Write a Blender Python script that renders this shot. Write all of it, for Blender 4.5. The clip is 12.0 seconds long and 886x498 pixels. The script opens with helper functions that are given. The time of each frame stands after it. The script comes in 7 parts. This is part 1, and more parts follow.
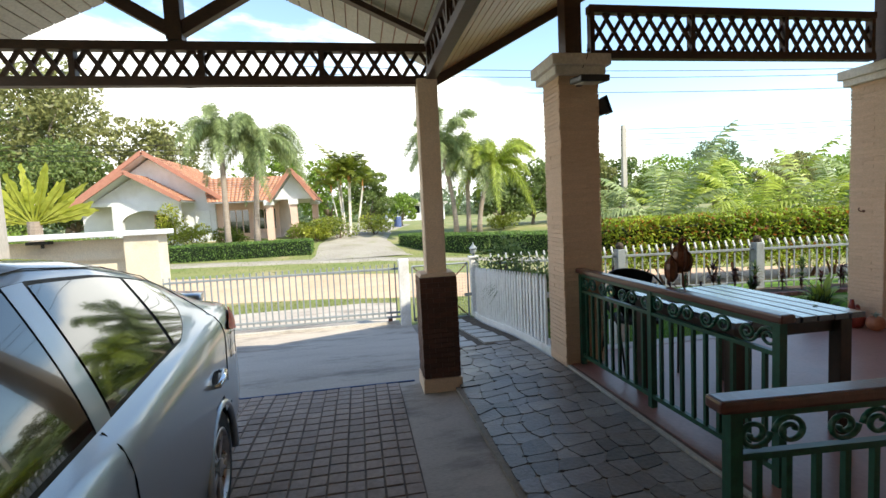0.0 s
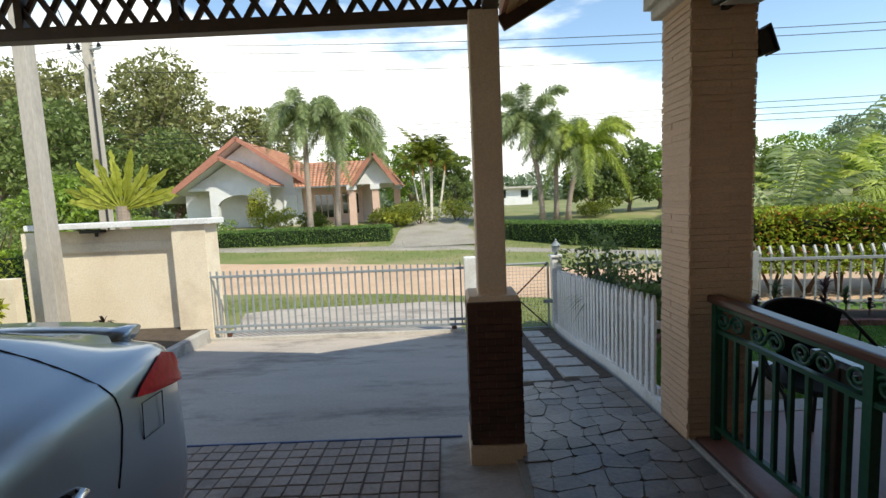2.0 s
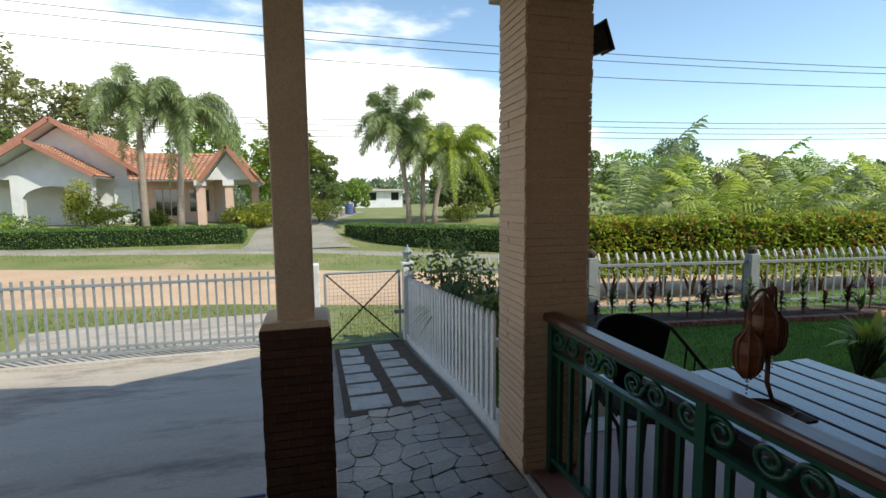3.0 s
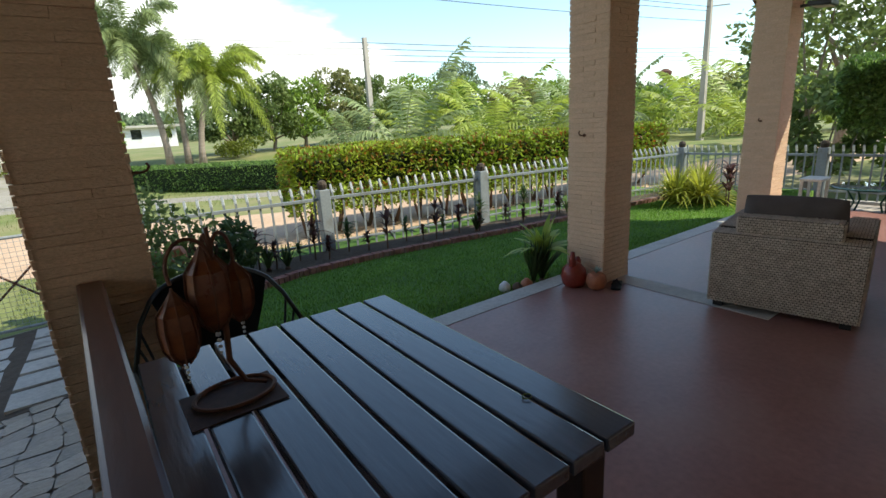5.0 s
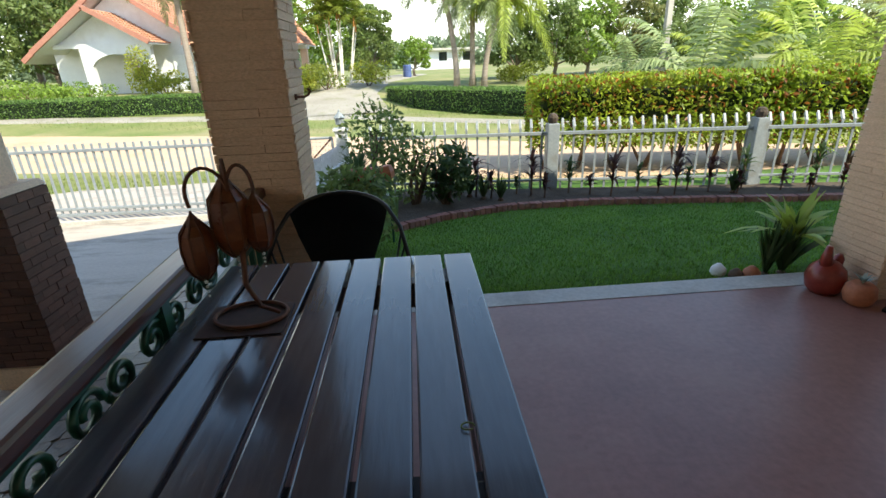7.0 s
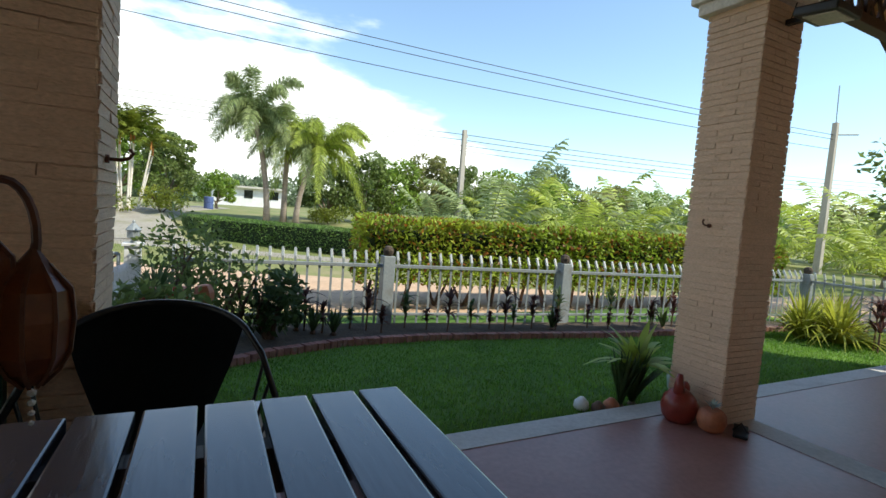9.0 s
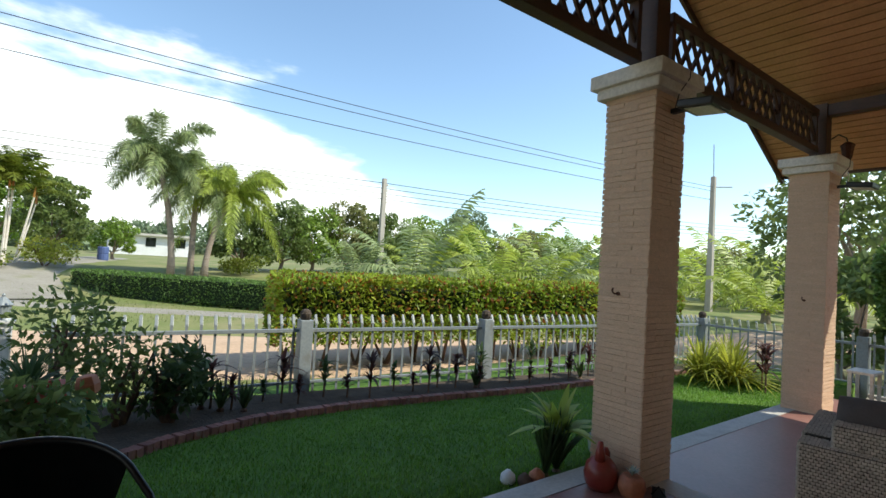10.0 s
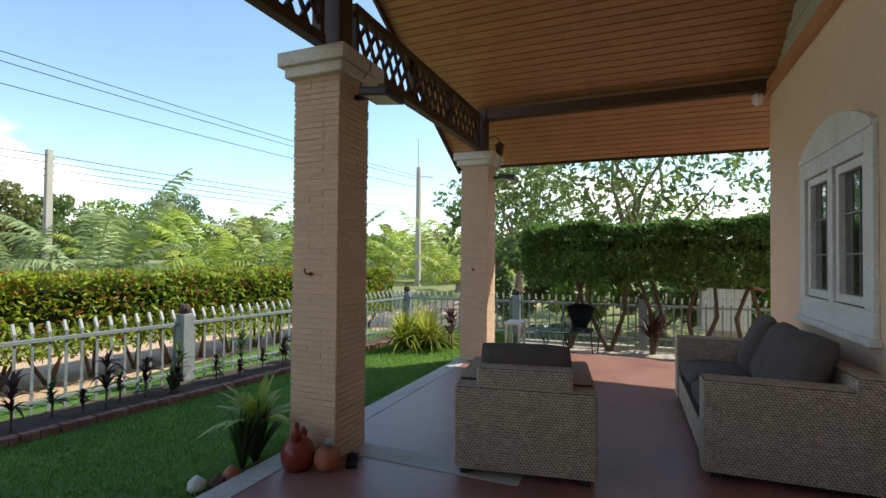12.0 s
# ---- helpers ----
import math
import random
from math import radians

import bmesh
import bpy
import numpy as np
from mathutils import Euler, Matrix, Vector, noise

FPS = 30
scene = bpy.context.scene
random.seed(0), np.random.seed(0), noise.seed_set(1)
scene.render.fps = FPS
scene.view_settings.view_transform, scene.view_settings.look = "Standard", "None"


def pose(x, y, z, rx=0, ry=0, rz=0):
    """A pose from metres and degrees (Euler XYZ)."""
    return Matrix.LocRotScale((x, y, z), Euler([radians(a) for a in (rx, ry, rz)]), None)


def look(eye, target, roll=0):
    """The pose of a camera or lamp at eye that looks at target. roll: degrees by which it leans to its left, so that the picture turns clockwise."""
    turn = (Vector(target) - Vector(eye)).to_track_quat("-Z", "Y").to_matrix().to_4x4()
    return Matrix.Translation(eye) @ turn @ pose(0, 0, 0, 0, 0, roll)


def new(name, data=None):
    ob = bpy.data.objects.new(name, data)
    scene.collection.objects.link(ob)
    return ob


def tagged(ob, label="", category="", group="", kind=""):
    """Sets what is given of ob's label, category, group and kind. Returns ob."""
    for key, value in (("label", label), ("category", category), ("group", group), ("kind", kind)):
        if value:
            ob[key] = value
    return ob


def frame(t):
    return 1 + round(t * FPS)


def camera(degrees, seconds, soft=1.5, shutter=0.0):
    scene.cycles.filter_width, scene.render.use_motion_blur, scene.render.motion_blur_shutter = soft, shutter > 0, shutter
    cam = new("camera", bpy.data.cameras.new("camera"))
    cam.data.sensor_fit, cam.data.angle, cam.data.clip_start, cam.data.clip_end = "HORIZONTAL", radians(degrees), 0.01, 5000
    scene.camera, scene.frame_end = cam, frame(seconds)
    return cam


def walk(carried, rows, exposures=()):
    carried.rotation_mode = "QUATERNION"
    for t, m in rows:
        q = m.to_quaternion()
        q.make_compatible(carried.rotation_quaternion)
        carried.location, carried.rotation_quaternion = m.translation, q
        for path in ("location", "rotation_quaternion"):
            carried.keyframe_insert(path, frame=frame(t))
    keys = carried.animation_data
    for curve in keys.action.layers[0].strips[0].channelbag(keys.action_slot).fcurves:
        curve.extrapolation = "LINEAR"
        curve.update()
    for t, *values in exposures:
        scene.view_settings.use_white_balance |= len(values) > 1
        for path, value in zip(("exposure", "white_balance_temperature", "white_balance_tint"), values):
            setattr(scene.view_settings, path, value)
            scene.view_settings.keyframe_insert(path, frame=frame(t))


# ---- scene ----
cam = camera(85.10, 12.0)
# seconds, eye x y z, yaw, pitch, roll
ROWS = [
    (0, 0.108, -0.249, 1.484, -9.76, -4.47, -2.80),
    (0.5, 0.194, 0.075, 1.500, -5.30, -4.59, -2.10),
    (1, 0.221, 0.449, 1.500, -3.11, -5.05, -2.00),
    (1.5, 0.319, 0.745, 1.491, -0.63, -5.48, -2.10),
    (2, 0.506, 1.033, 1.540, 0.63, -5.85, -2.50),
    (2.5, 0.685, 1.345, 1.514, -4.32, -5.94, -1.60),
    (3, 0.891, 1.564, 1.521, -14.50, -5.97, -0.60),
    (3.5, 1.243, 1.630, 1.521, -23.87, -6.08, -0.50),
    (3.7, 1.369, 1.639, 1.530, -26.77, -6.14, 0.10),
    (5.3, 2.320, 1.555, 1.430, -36.49, -17.07, -3.00),
    (5.5, 2.418, 1.536, 1.445, -32.54, -18.67, -3.20),
    (6, 2.643, 1.574, 1.435, -19.88, -20.95, -4.00),
    (6.5, 2.786, 1.530, 1.462, -6.42, -21.57, -3.20),
    (6.7, 2.827, 1.524, 1.468, -3.70, -21.50, -2.20),
    (8.3, 2.867, 2.205, 1.138, -15.34, -14.60, 1.00),
    (8.5, 2.764, 2.162, 1.154, -20.37, -11.57, 2.00),
    (9, 2.600, 2.153, 1.203, -27.08, -4.07, 4.30),
    (9.5, 2.584, 2.181, 1.275, -30.54, 0.37, 4.90),
    (10, 2.622, 2.205, 1.398, -35.99, 1.72, 3.30),
    (10.5, 2.639, 2.194, 1.385, -41.41, 2.03, 2.10),
    (11, 2.705, 2.169, 1.365, -50.44, 1.86, 1.50),
    (11.5, 2.771, 2.098, 1.373, -60.92, 1.40, 1.10),
    (12, 2.819, 2.049, 1.379, -67.47, 1.06, 0.50),
]


def aim(x, y, z, yaw, pitch, roll):
    a, b = radians(yaw), radians(pitch)
    way = Vector((-math.sin(a) * math.cos(b), math.cos(a) * math.cos(b), math.sin(b)))
    eye = Vector((x, y, z))
    return look(eye, eye + way * 2, roll)


EXPOSURES = [(0.0, 1.35, 7100, 5), (0.6, 1.2, 7100, 5), (1.3, 0.9, 7100, 5), (2.0, 0.72, 7000, 4), (3.6, 0.6, 6900, 2), (5.4, 1.15, 7000, 2), (6.6, 1.52, 7100, 2), (8.4, 1.15, 7000, 3), (9.5, 0.80, 6750, 2), (11.0, 0.80, 6800, 2), (12.0, 0.92, 6850, 2)]
walk(cam, [(t, aim(*row)) for t, *row in ROWS], EXPOSURES)

# ---- daylight ----
SUN_WAY = Vector((2.15, -2.0, 3.33)).normalized()
sun = new("sun", bpy.data.lights.new("sun", "SUN"))
sun.data.energy, sun.data.angle, sun.data.color = 3.1, radians(0.53), (1.0, 0.95, 0.86)
sun.matrix_world = look(SUN_WAY * 30, (0, 0, 0))

world = bpy.data.worlds.new("sky")
scene.world = world
world.use_nodes = True
wn, wl = world.node_tree.nodes, world.node_tree.links
wn.clear()
sky = wn.new("ShaderNodeTexSky")
sky.sky_type, sky.sun_disc = "NISHITA", False
sky.sun_elevation = math.asin(SUN_WAY.z)
sky.sun_rotation = math.atan2(SUN_WAY.x, SUN_WAY.y)
sky.air_density, sky.dust_density, sky.ozone_density = 1.0, 0.2, 2.4
wco = wn.new("ShaderNodeTexCoord")
wmap = wn.new("ShaderNodeMapping")
wmap.inputs["Scale"].default_value = (1.0, 1.0, 3.2)
wmap.inputs["Location"].default_value = (0.35, 0.1, 0.0)
cloud = wn.new("ShaderNodeTexNoise")
cloud.inputs["Scale"].default_value, cloud.inputs["Detail"].default_value, cloud.inputs["Roughness"].default_value = 1.5, 8.0, 0.55
sep = wn.new("ShaderNodeSeparateXYZ")
low = wn.new("ShaderNodeMapRange")
low.inputs["From Min"].default_value, low.inputs["From Max"].default_value = 0.0, 0.5
low.inputs["To Min"].default_value, low.inputs["To Max"].default_value = 0.26, -0.2
add = wn.new("ShaderNodeMath")
add.operation = "ADD"
east = wn.new("ShaderNodeMapRange")
east.inputs["From Min"].default_value, east.inputs["From Max"].default_value = 0.1, 0.88
east.inputs["To Min"].default_value, east.inputs["To Max"].default_value = 0.07, -0.17
add_east = wn.new("ShaderNodeMath")
add_east.operation = "ADD"
edge = wn.new("ShaderNodeMapRange")
edge.interpolation_type = "SMOOTHSTEP"
edge.inputs["From Min"].default_value, edge.inputs["From Max"].default_value = 0.52, 0.64
mixc = wn.new("ShaderNodeMixRGB")
mixc.inputs["Color2"].default_value = (6.8, 7.0, 7.3, 1)
wbg = wn.new("ShaderNodeBackground")
wbg.inputs["Strength"].default_value = 0.15
wout = wn.new("ShaderNodeOutputWorld")
wl.new(wco.outputs["Generated"], wmap.inputs["Vector"])
wl.new(wco.outputs["Generated"], sep.inputs["Vector"])
wl.new(wmap.outputs["Vector"], cloud.inputs["Vector"])
wl.new(sep.outputs["Z"], low.inputs["Value"])
wl.new(cloud.outputs["Fac"], add.inputs[0])
wl.new(low.outputs["Result"], add.inputs[1])
wl.new(sep.outputs["X"], east.inputs["Value"])
wl.new(add.outputs["Value"], add_east.inputs[0])
wl.new(east.outputs["Result"], add_east.inputs[1])
wl.new(add_east.outputs["Value"], edge.inputs["Value"])
wl.new(edge.outputs["Result"], mixc.inputs["Fac"])
wl.new(sky.outputs["Color"], mixc.inputs["Color1"])
wl.new(mixc.outputs["Color"], wbg.inputs["Color"])
wl.new(wbg.outputs["Background"], wout.inputs["Surface"])

# ---- materials ----
def surf(name, c1, c2, scale=6.0, rough=0.6, bump=0.0, metal=0.0, fine=40.0, stain=None, stain_scale=1.5, piece=0.0, island=0.0, stretch=(1, 1, 1), trans=0.0, coat=0.0, spec=0.5, coat_rough=0.06):
    """A surface whose colour drifts between c1 and c2, with grain, relief and, at choice, large stains and a tone of its own for each piece."""
    m = bpy.data.materials.new(name)
    m.use_nodes = True
    n, l = m.node_tree.nodes, m.node_tree.links
    b = n["Principled BSDF"]
    geo = n.new("ShaderNodeNewGeometry")
    mp = n.new("ShaderNodeMapping")
    mp.inputs["Scale"].default_value = stretch
    l.new(geo.outputs["Position"], mp.inputs["Vector"])
    a = n.new("ShaderNodeTexNoise")
    a.inputs["Scale"].default_value, a.inputs["Detail"].default_value, a.inputs["Roughness"].default_value = scale, 6.0, 0.62
    l.new(mp.outputs["Vector"], a.inputs["Vector"])
    g = n.new("ShaderNodeTexNoise")
    g.inputs["Scale"].default_value, g.inputs["Detail"].default_value = fine, 4.0
    l.new(mp.outputs["Vector"], g.inputs["Vector"])
    ramp = n.new("ShaderNodeMapRange")
    ramp.inputs["From Min"].default_value, ramp.inputs["From Max"].default_value = 0.3, 0.7
    l.new(a.outputs["Fac"], ramp.inputs["Value"])
    mix = n.new("ShaderNodeMixRGB")
    mix.inputs["Color1"].default_value, mix.inputs["Color2"].default_value = (*c1, 1), (*c2, 1)
    l.new(ramp.outputs["Result"], mix.inputs["Fac"])
    last = mix.outputs["Color"]
    gr = n.new("ShaderNodeMapRange")
    gr.inputs["From Min"].default_value, gr.inputs["From Max"].default_value = 0.25, 0.75
    gr.inputs["To Min"].default_value, gr.inputs["To Max"].default_value = 0.86, 1.14
    l.new(g.outputs["Fac"], gr.inputs["Value"])
    tone = gr.outputs["Result"]
    for amount, socket in ((piece, None), (island, "Random Per Island")):
        if amount:
            source = geo.outputs[socket] if socket else n.new("ShaderNodeObjectInfo").outputs["Random"]
            pr = n.new("ShaderNodeMapRange")
            pr.inputs["To Min"].default_value, pr.inputs["To Max"].default_value = 1 - amount, 1 + amount
            l.new(source, pr.inputs["Value"])
            mul = n.new("ShaderNodeMath")
            mul.operation = "MULTIPLY"
            l.new(tone, mul.inputs[0])
            l.new(pr.outputs["Result"], mul.inputs[1])
            tone = mul.outputs["Value"]
    val = n.new("ShaderNodeVectorMath")
    val.operation = "SCALE"
    l.new(last, val.inputs[0])
    l.new(tone, val.inputs["Scale"])
    last = val.outputs["Vector"]
    if stain:
        s = n.new("ShaderNodeTexNoise")
        s.inputs["Scale"].default_value, s.inputs["Detail"].default_value, s.inputs["Roughness"].default_value = stain_scale, 9.0, 0.7
        l.new(mp.outputs["Vector"], s.inputs["Vector"])
        sr = n.new("ShaderNodeMapRange")
        sr.inputs["From Min"].default_value, sr.inputs["From Max"].default_value, sr.inputs["To Max"].default_value = 0.52, 0.66, 0.75
        l.new(s.outputs["Fac"], sr.inputs["Value"])
        sm = n.new("ShaderNodeMixRGB")
        sm.inputs["Color2"].default_value = (*stain, 1)
        l.new(sr.outputs["Result"], sm.inputs["Fac"])
        l.new(last, sm.inputs["Color1"])
        last = sm.outputs["Color"]
    l.new(last, b.inputs["Base Color"])
    rr = n.new("ShaderNodeMapRange")
    rr.inputs["To Min"].default_value, rr.inputs["To Max"].default_value = max(rough - 0.1, 0.02), min(rough + 0.1, 1)
    l.new(a.outputs["Fac"], rr.inputs["Value"])
    l.new(rr.outputs["Result"], b.inputs["Roughness"])
    b.inputs["Metallic"].default_value = metal
    b.inputs["Coat Weight"].default_value = coat
    b.inputs["Coat Roughness"].default_value = coat_rough
    b.inputs["Specular IOR Level"].default_value = spec
    if trans:
        t = n.new("ShaderNodeBsdfTranslucent")
        l.new(last, t.inputs["Color"])
        ms = n.new("ShaderNodeMixShader")
        ms.inputs["Fac"].default_value = trans
        l.new(b.outputs["BSDF"], ms.inputs[1])
        l.new(t.outputs["BSDF"], ms.inputs[2])
        l.new(ms.outputs["Shader"], n["Material Output"].inputs["Surface"])
    if bump:
        bp = n.new("ShaderNodeBump")
        bp.inputs["Strength"].default_value, bp.inputs["Distance"].default_value = 0.6, bump
        both = n.new("ShaderNodeMath")
        both.operation = "ADD"
        l.new(a.outputs["Fac"], both.inputs[0])
        l.new(g.outputs["Fac"], both.inputs[1])
        l.new(both.outputs["Value"], bp.inputs["Height"])
        l.new(bp.outputs["Normal"], b.inputs["Normal"])
    return m


def leafy(name, c1, c2, island=0.35, trans=0.45, rough=0.5, scale=0.8):
    return surf(name, c1, c2, scale=scale, rough=rough, fine=9.0, island=island, trans=trans)


M_BRICK = surf("painted_brick", (0.68, 0.465, 0.31), (0.74, 0.53, 0.375), scale=14, rough=0.75, bump=0.009, fine=60, piece=0.04, stretch=(1, 1, 2.5))
M_MORTAR = surf("painted_mortar", (0.66, 0.45, 0.30), (0.72, 0.51, 0.36), scale=12, rough=0.85, bump=0.004)
M_CAP = surf("white_capital", (0.70, 0.64, 0.56), (0.78, 0.73, 0.66), scale=5, rough=0.6, bump=0.002, stain=(0.5, 0.42, 0.35))
M_WALL = surf("peach_render", (0.76, 0.565, 0.405), (0.80, 0.62, 0.46), scale=2.5, rough=0.8, bump=0.003, fine=90)
M_GWALL = surf("cream_render", (0.76, 0.64, 0.48), (0.80, 0.70, 0.55), scale=2, rough=0.85, bump=0.003, fine=60, stain=(0.6, 0.48, 0.36), stain_scale=0.9)
M_WHITE = surf("white_paint", (0.74, 0.74, 0.74), (0.82, 0.82, 0.82), scale=6, rough=0.5, bump=0.001, stain=(0.6, 0.58, 0.55), stain_scale=3)
M_GREYP = surf("grey_fence_paint", (0.24, 0.27, 0.29), (0.30, 0.33, 0.35), scale=8, rough=0.45, stain=(0.20, 0.20, 0.19), stain_scale=4)
M_DARKWOOD = surf("dark_brown_timber", (0.055, 0.026, 0.015), (0.085, 0.042, 0.025), scale=14, rough=0.5, bump=0.002, stretch=(1, 1, 3))
M_CEIL = surf("brown_ceiling_board", (0.44, 0.22, 0.10), (0.54, 0.285, 0.14), scale=3, rough=0.4, bump=0.001, fine=50, island=0.06)
M_CREAMCEIL = surf("cream_ceiling_board", (0.58, 0.53, 0.44), (0.66, 0.61, 0.52), scale=3, rough=0.6, island=0.05)
M_ROOFTOP = surf("roof_sheet", (0.33, 0.13, 0.08), (0.42, 0.18, 0.11), scale=3, rough=0.7)
M_FLOOR = surf("red_cement_floor", (0.25, 0.115, 0.095), (0.34, 0.17, 0.145), spec=0.5, scale=2.2, rough=0.38, bump=0.0008, fine=30, stain=(0.30, 0.17, 0.14), stain_scale=1.1)
M_CONC = surf("pale_concrete", (0.44, 0.41, 0.37), (0.54, 0.51, 0.47), scale=4, rough=0.7, bump=0.002, stain=(0.33, 0.30, 0.27), stain_scale=1.6)
# Much darker streaks, drawn long in x, break up the concrete colour.
M_DRIVE = surf("drive_concrete", (0.39, 0.335, 0.29), (0.50, 0.44, 0.385), scale=1.6, rough=0.75, bump=0.003, fine=60, stain=(0.14, 0.12, 0.105), stain_scale=1.3, stretch=(0.55, 1.5, 1))
M_PAVER = surf("drive_paver", (0.31, 0.235, 0.195), (0.40, 0.315, 0.27), scale=2.5, rough=0.7, bump=0.003, piece=0.10, stain=(0.20, 0.15, 0.125))
M_JOINT = surf("paver_joint", (0.15, 0.115, 0.095), (0.23, 0.18, 0.15), scale=8, rough=0.9)
M_SLATE = surf("walk_stone", (0.15, 0.145, 0.15), (0.27, 0.235, 0.205), scale=3, rough=0.36, bump=0.008, fine=40, piece=0.35, stain=(0.20, 0.155, 0.125), stain_scale=2.2)
M_SLAB = surf("walk_slab", (0.40, 0.385, 0.36), (0.50, 0.48, 0.45), scale=5, rough=0.7, bump=0.004, piece=0.08, stain=(0.2, 0.19, 0.18), stain_scale=3)
M_DIRT = surf("sandy_road", (0.50, 0.33, 0.21), (0.60, 0.42, 0.29), scale=0.7, rough=0.95, bump=0.02, fine=14, stain=(0.44, 0.30, 0.2), stain_scale=0.5)
M_TRACK = surf("weathered_track", (0.27, 0.24, 0.20), (0.36, 0.33, 0.28), scale=0.8, rough=0.9, bump=0.01, fine=12, stain=(0.20, 0.20, 0.09), stain_scale=0.5)
M_GROUND = surf("dry_grass_ground", (0.12, 0.17, 0.035), (0.26, 0.24, 0.10), scale=0.45, rough=0.95, bump=0.02, fine=9, stain=(0.34, 0.27, 0.17), stain_scale=0.22)
M_LAWN = surf("lawn_turf", (0.065, 0.145, 0.016), (0.13, 0.235, 0.03), scale=1.5, rough=0.9, bump=0.02, fine=60)
M_SOIL = surf("dark_soil", (0.05, 0.036, 0.026), (0.10, 0.075, 0.055), scale=9, rough=0.95, bump=0.02)
M_BORDER = surf("border_brick", (0.24, 0.10, 0.08), (0.34, 0.16, 0.13), scale=9, rough=0.85, bump=0.006, piece=0.2, stain=(0.30, 0.25, 0.23), stain_scale=6)
M_PLINTH = surf("dark_brick_tile", (0.085, 0.035, 0.022), (0.13, 0.055, 0.035), scale=14, rough=0.55, bump=0.005, stretch=(0.6, 0.6, 3), piece=0.22)
M_GREEN = surf("green_gloss_paint", (0.007, 0.055, 0.031), (0.012, 0.08, 0.047), scale=10, rough=0.35)
M_RAIL = surf("varnished_handrail", (0.06, 0.017, 0.011), (0.11, 0.033, 0.02), scale=12, rough=0.38, bump=0.002, stretch=(1, 0.15, 1), stain=(0.035, 0.014, 0.01), stain_scale=5, coat=0.5, coat_rough=0.2)
M_TABLE = surf("painted_table_board", (0.055, 0.058, 0.075), (0.08, 0.084, 0.105), scale=7, rough=0.22, bump=0.0015, fine=60, stretch=(1, 0.12, 1), piece=0.1, coat=0.6, spec=0.7, coat_rough=0.12)
M_TABLE_DARK = surf("dark_table_frame", (0.03, 0.017, 0.012), (0.05, 0.028, 0.02), scale=9, rough=0.4)
M_WICKER = surf("grey_brown_wicker", (0.44, 0.37, 0.30), (0.56, 0.48, 0.40), scale=10, rough=0.5, bump=0.001, island=0.14)
# Dark brown that paints the shade seen through the gaps of the weave.
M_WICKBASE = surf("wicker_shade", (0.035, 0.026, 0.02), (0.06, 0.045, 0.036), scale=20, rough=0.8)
M_CUSHION = surf("charcoal_cushion", (0.078, 0.064, 0.062), (0.11, 0.092, 0.09), scale=8, rough=0.9, bump=0.002, fine=200)
M_BLACK = surf("black_metal", (0.008, 0.008, 0.009), (0.014, 0.014, 0.015), scale=20, rough=0.4)
M_CANVAS = surf("black_canvas", (0.009, 0.012, 0.014), (0.014, 0.018, 0.020), scale=30, rough=0.85)
M_RUST = surf("rusty_metal", (0.08, 0.03, 0.018), (0.16, 0.06, 0.03), scale=25, rough=0.7, bump=0.002)
M_TERRA = surf("terracotta", (0.40, 0.13, 0.06), (0.50, 0.19, 0.10), scale=12, rough=0.6, bump=0.001)
M_REDGLAZE = surf("dark_red_glaze", (0.22, 0.03, 0.022), (0.30, 0.05, 0.035), scale=9, rough=0.3)
M_REDPOT = surf("red_plastic", (0.42, 0.035, 0.03), (0.5, 0.05, 0.04), scale=6, rough=0.4)
M_POLE = surf("concrete_pole", (0.40, 0.36, 0.31), (0.50, 0.46, 0.41), scale=3, rough=0.85, stain=(0.3, 0.26, 0.22), stretch=(1, 1, 0.3))
M_BARK = surf("grey_bark", (0.20, 0.15, 0.11), (0.30, 0.24, 0.19), scale=9, rough=0.9, bump=0.02, stretch=(1, 1, 0.4))
M_PALMBARK = surf("palm_bark", (0.26, 0.20, 0.16), (0.36, 0.30, 0.25), scale=6, rough=0.9, bump=0.02, stretch=(0.5, 0.5, 4))
M_TWIG = surf("brown_stem", (0.10, 0.06, 0.04), (0.16, 0.10, 0.07), scale=12, rough=0.85)
M_WIRE = surf("cable", (0.012, 0.012, 0.014), (0.02, 0.02, 0.022), scale=5, rough=0.5)
M_TILE = surf("orange_roof_tile", (0.42, 0.185, 0.105), (0.52, 0.27, 0.165), scale=1.2, rough=0.8, island=0.16, piece=0.1, stain=(0.36, 0.15, 0.09), stain_scale=0.8)
M_TRIM = surf("red_barge", (0.36, 0.15, 0.10), (0.44, 0.20, 0.14), scale=4, rough=0.7)
M_PINKWALL = surf("pink_render", (0.66, 0.44, 0.35), (0.72, 0.51, 0.42), scale=1.5, rough=0.85)
M_WHITEWALL = surf("white_render", (0.68, 0.68, 0.69), (0.76, 0.76, 0.77), scale=1.5, rough=0.85, stain=(0.62, 0.6, 0.58), stain_scale=0.8)
M_HEDGE = leafy("clipped_hedge_leaf", (0.105, 0.195, 0.04), (0.185, 0.295, 0.07), island=0.5)
# Near-black green: the shade deep in a hedge, put into the core's colour.
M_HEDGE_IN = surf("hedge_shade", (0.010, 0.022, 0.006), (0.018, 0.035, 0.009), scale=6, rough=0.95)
M_HEDGE2 = leafy("mixed_hedge_leaf", (0.20, 0.31, 0.03), (0.40, 0.46, 0.055), island=0.5)
M_HEDGE_RED = leafy("red_young_leaf", (0.26, 0.08, 0.02), (0.38, 0.16, 0.03), island=0.4)
M_TREE = leafy("tree_leaf", (0.13, 0.19, 0.052), (0.22, 0.28, 0.085), scale=0.35)
M_TREE2 = leafy("olive_tree_leaf", (0.21, 0.22, 0.075), (0.33, 0.33, 0.13), scale=0.35)
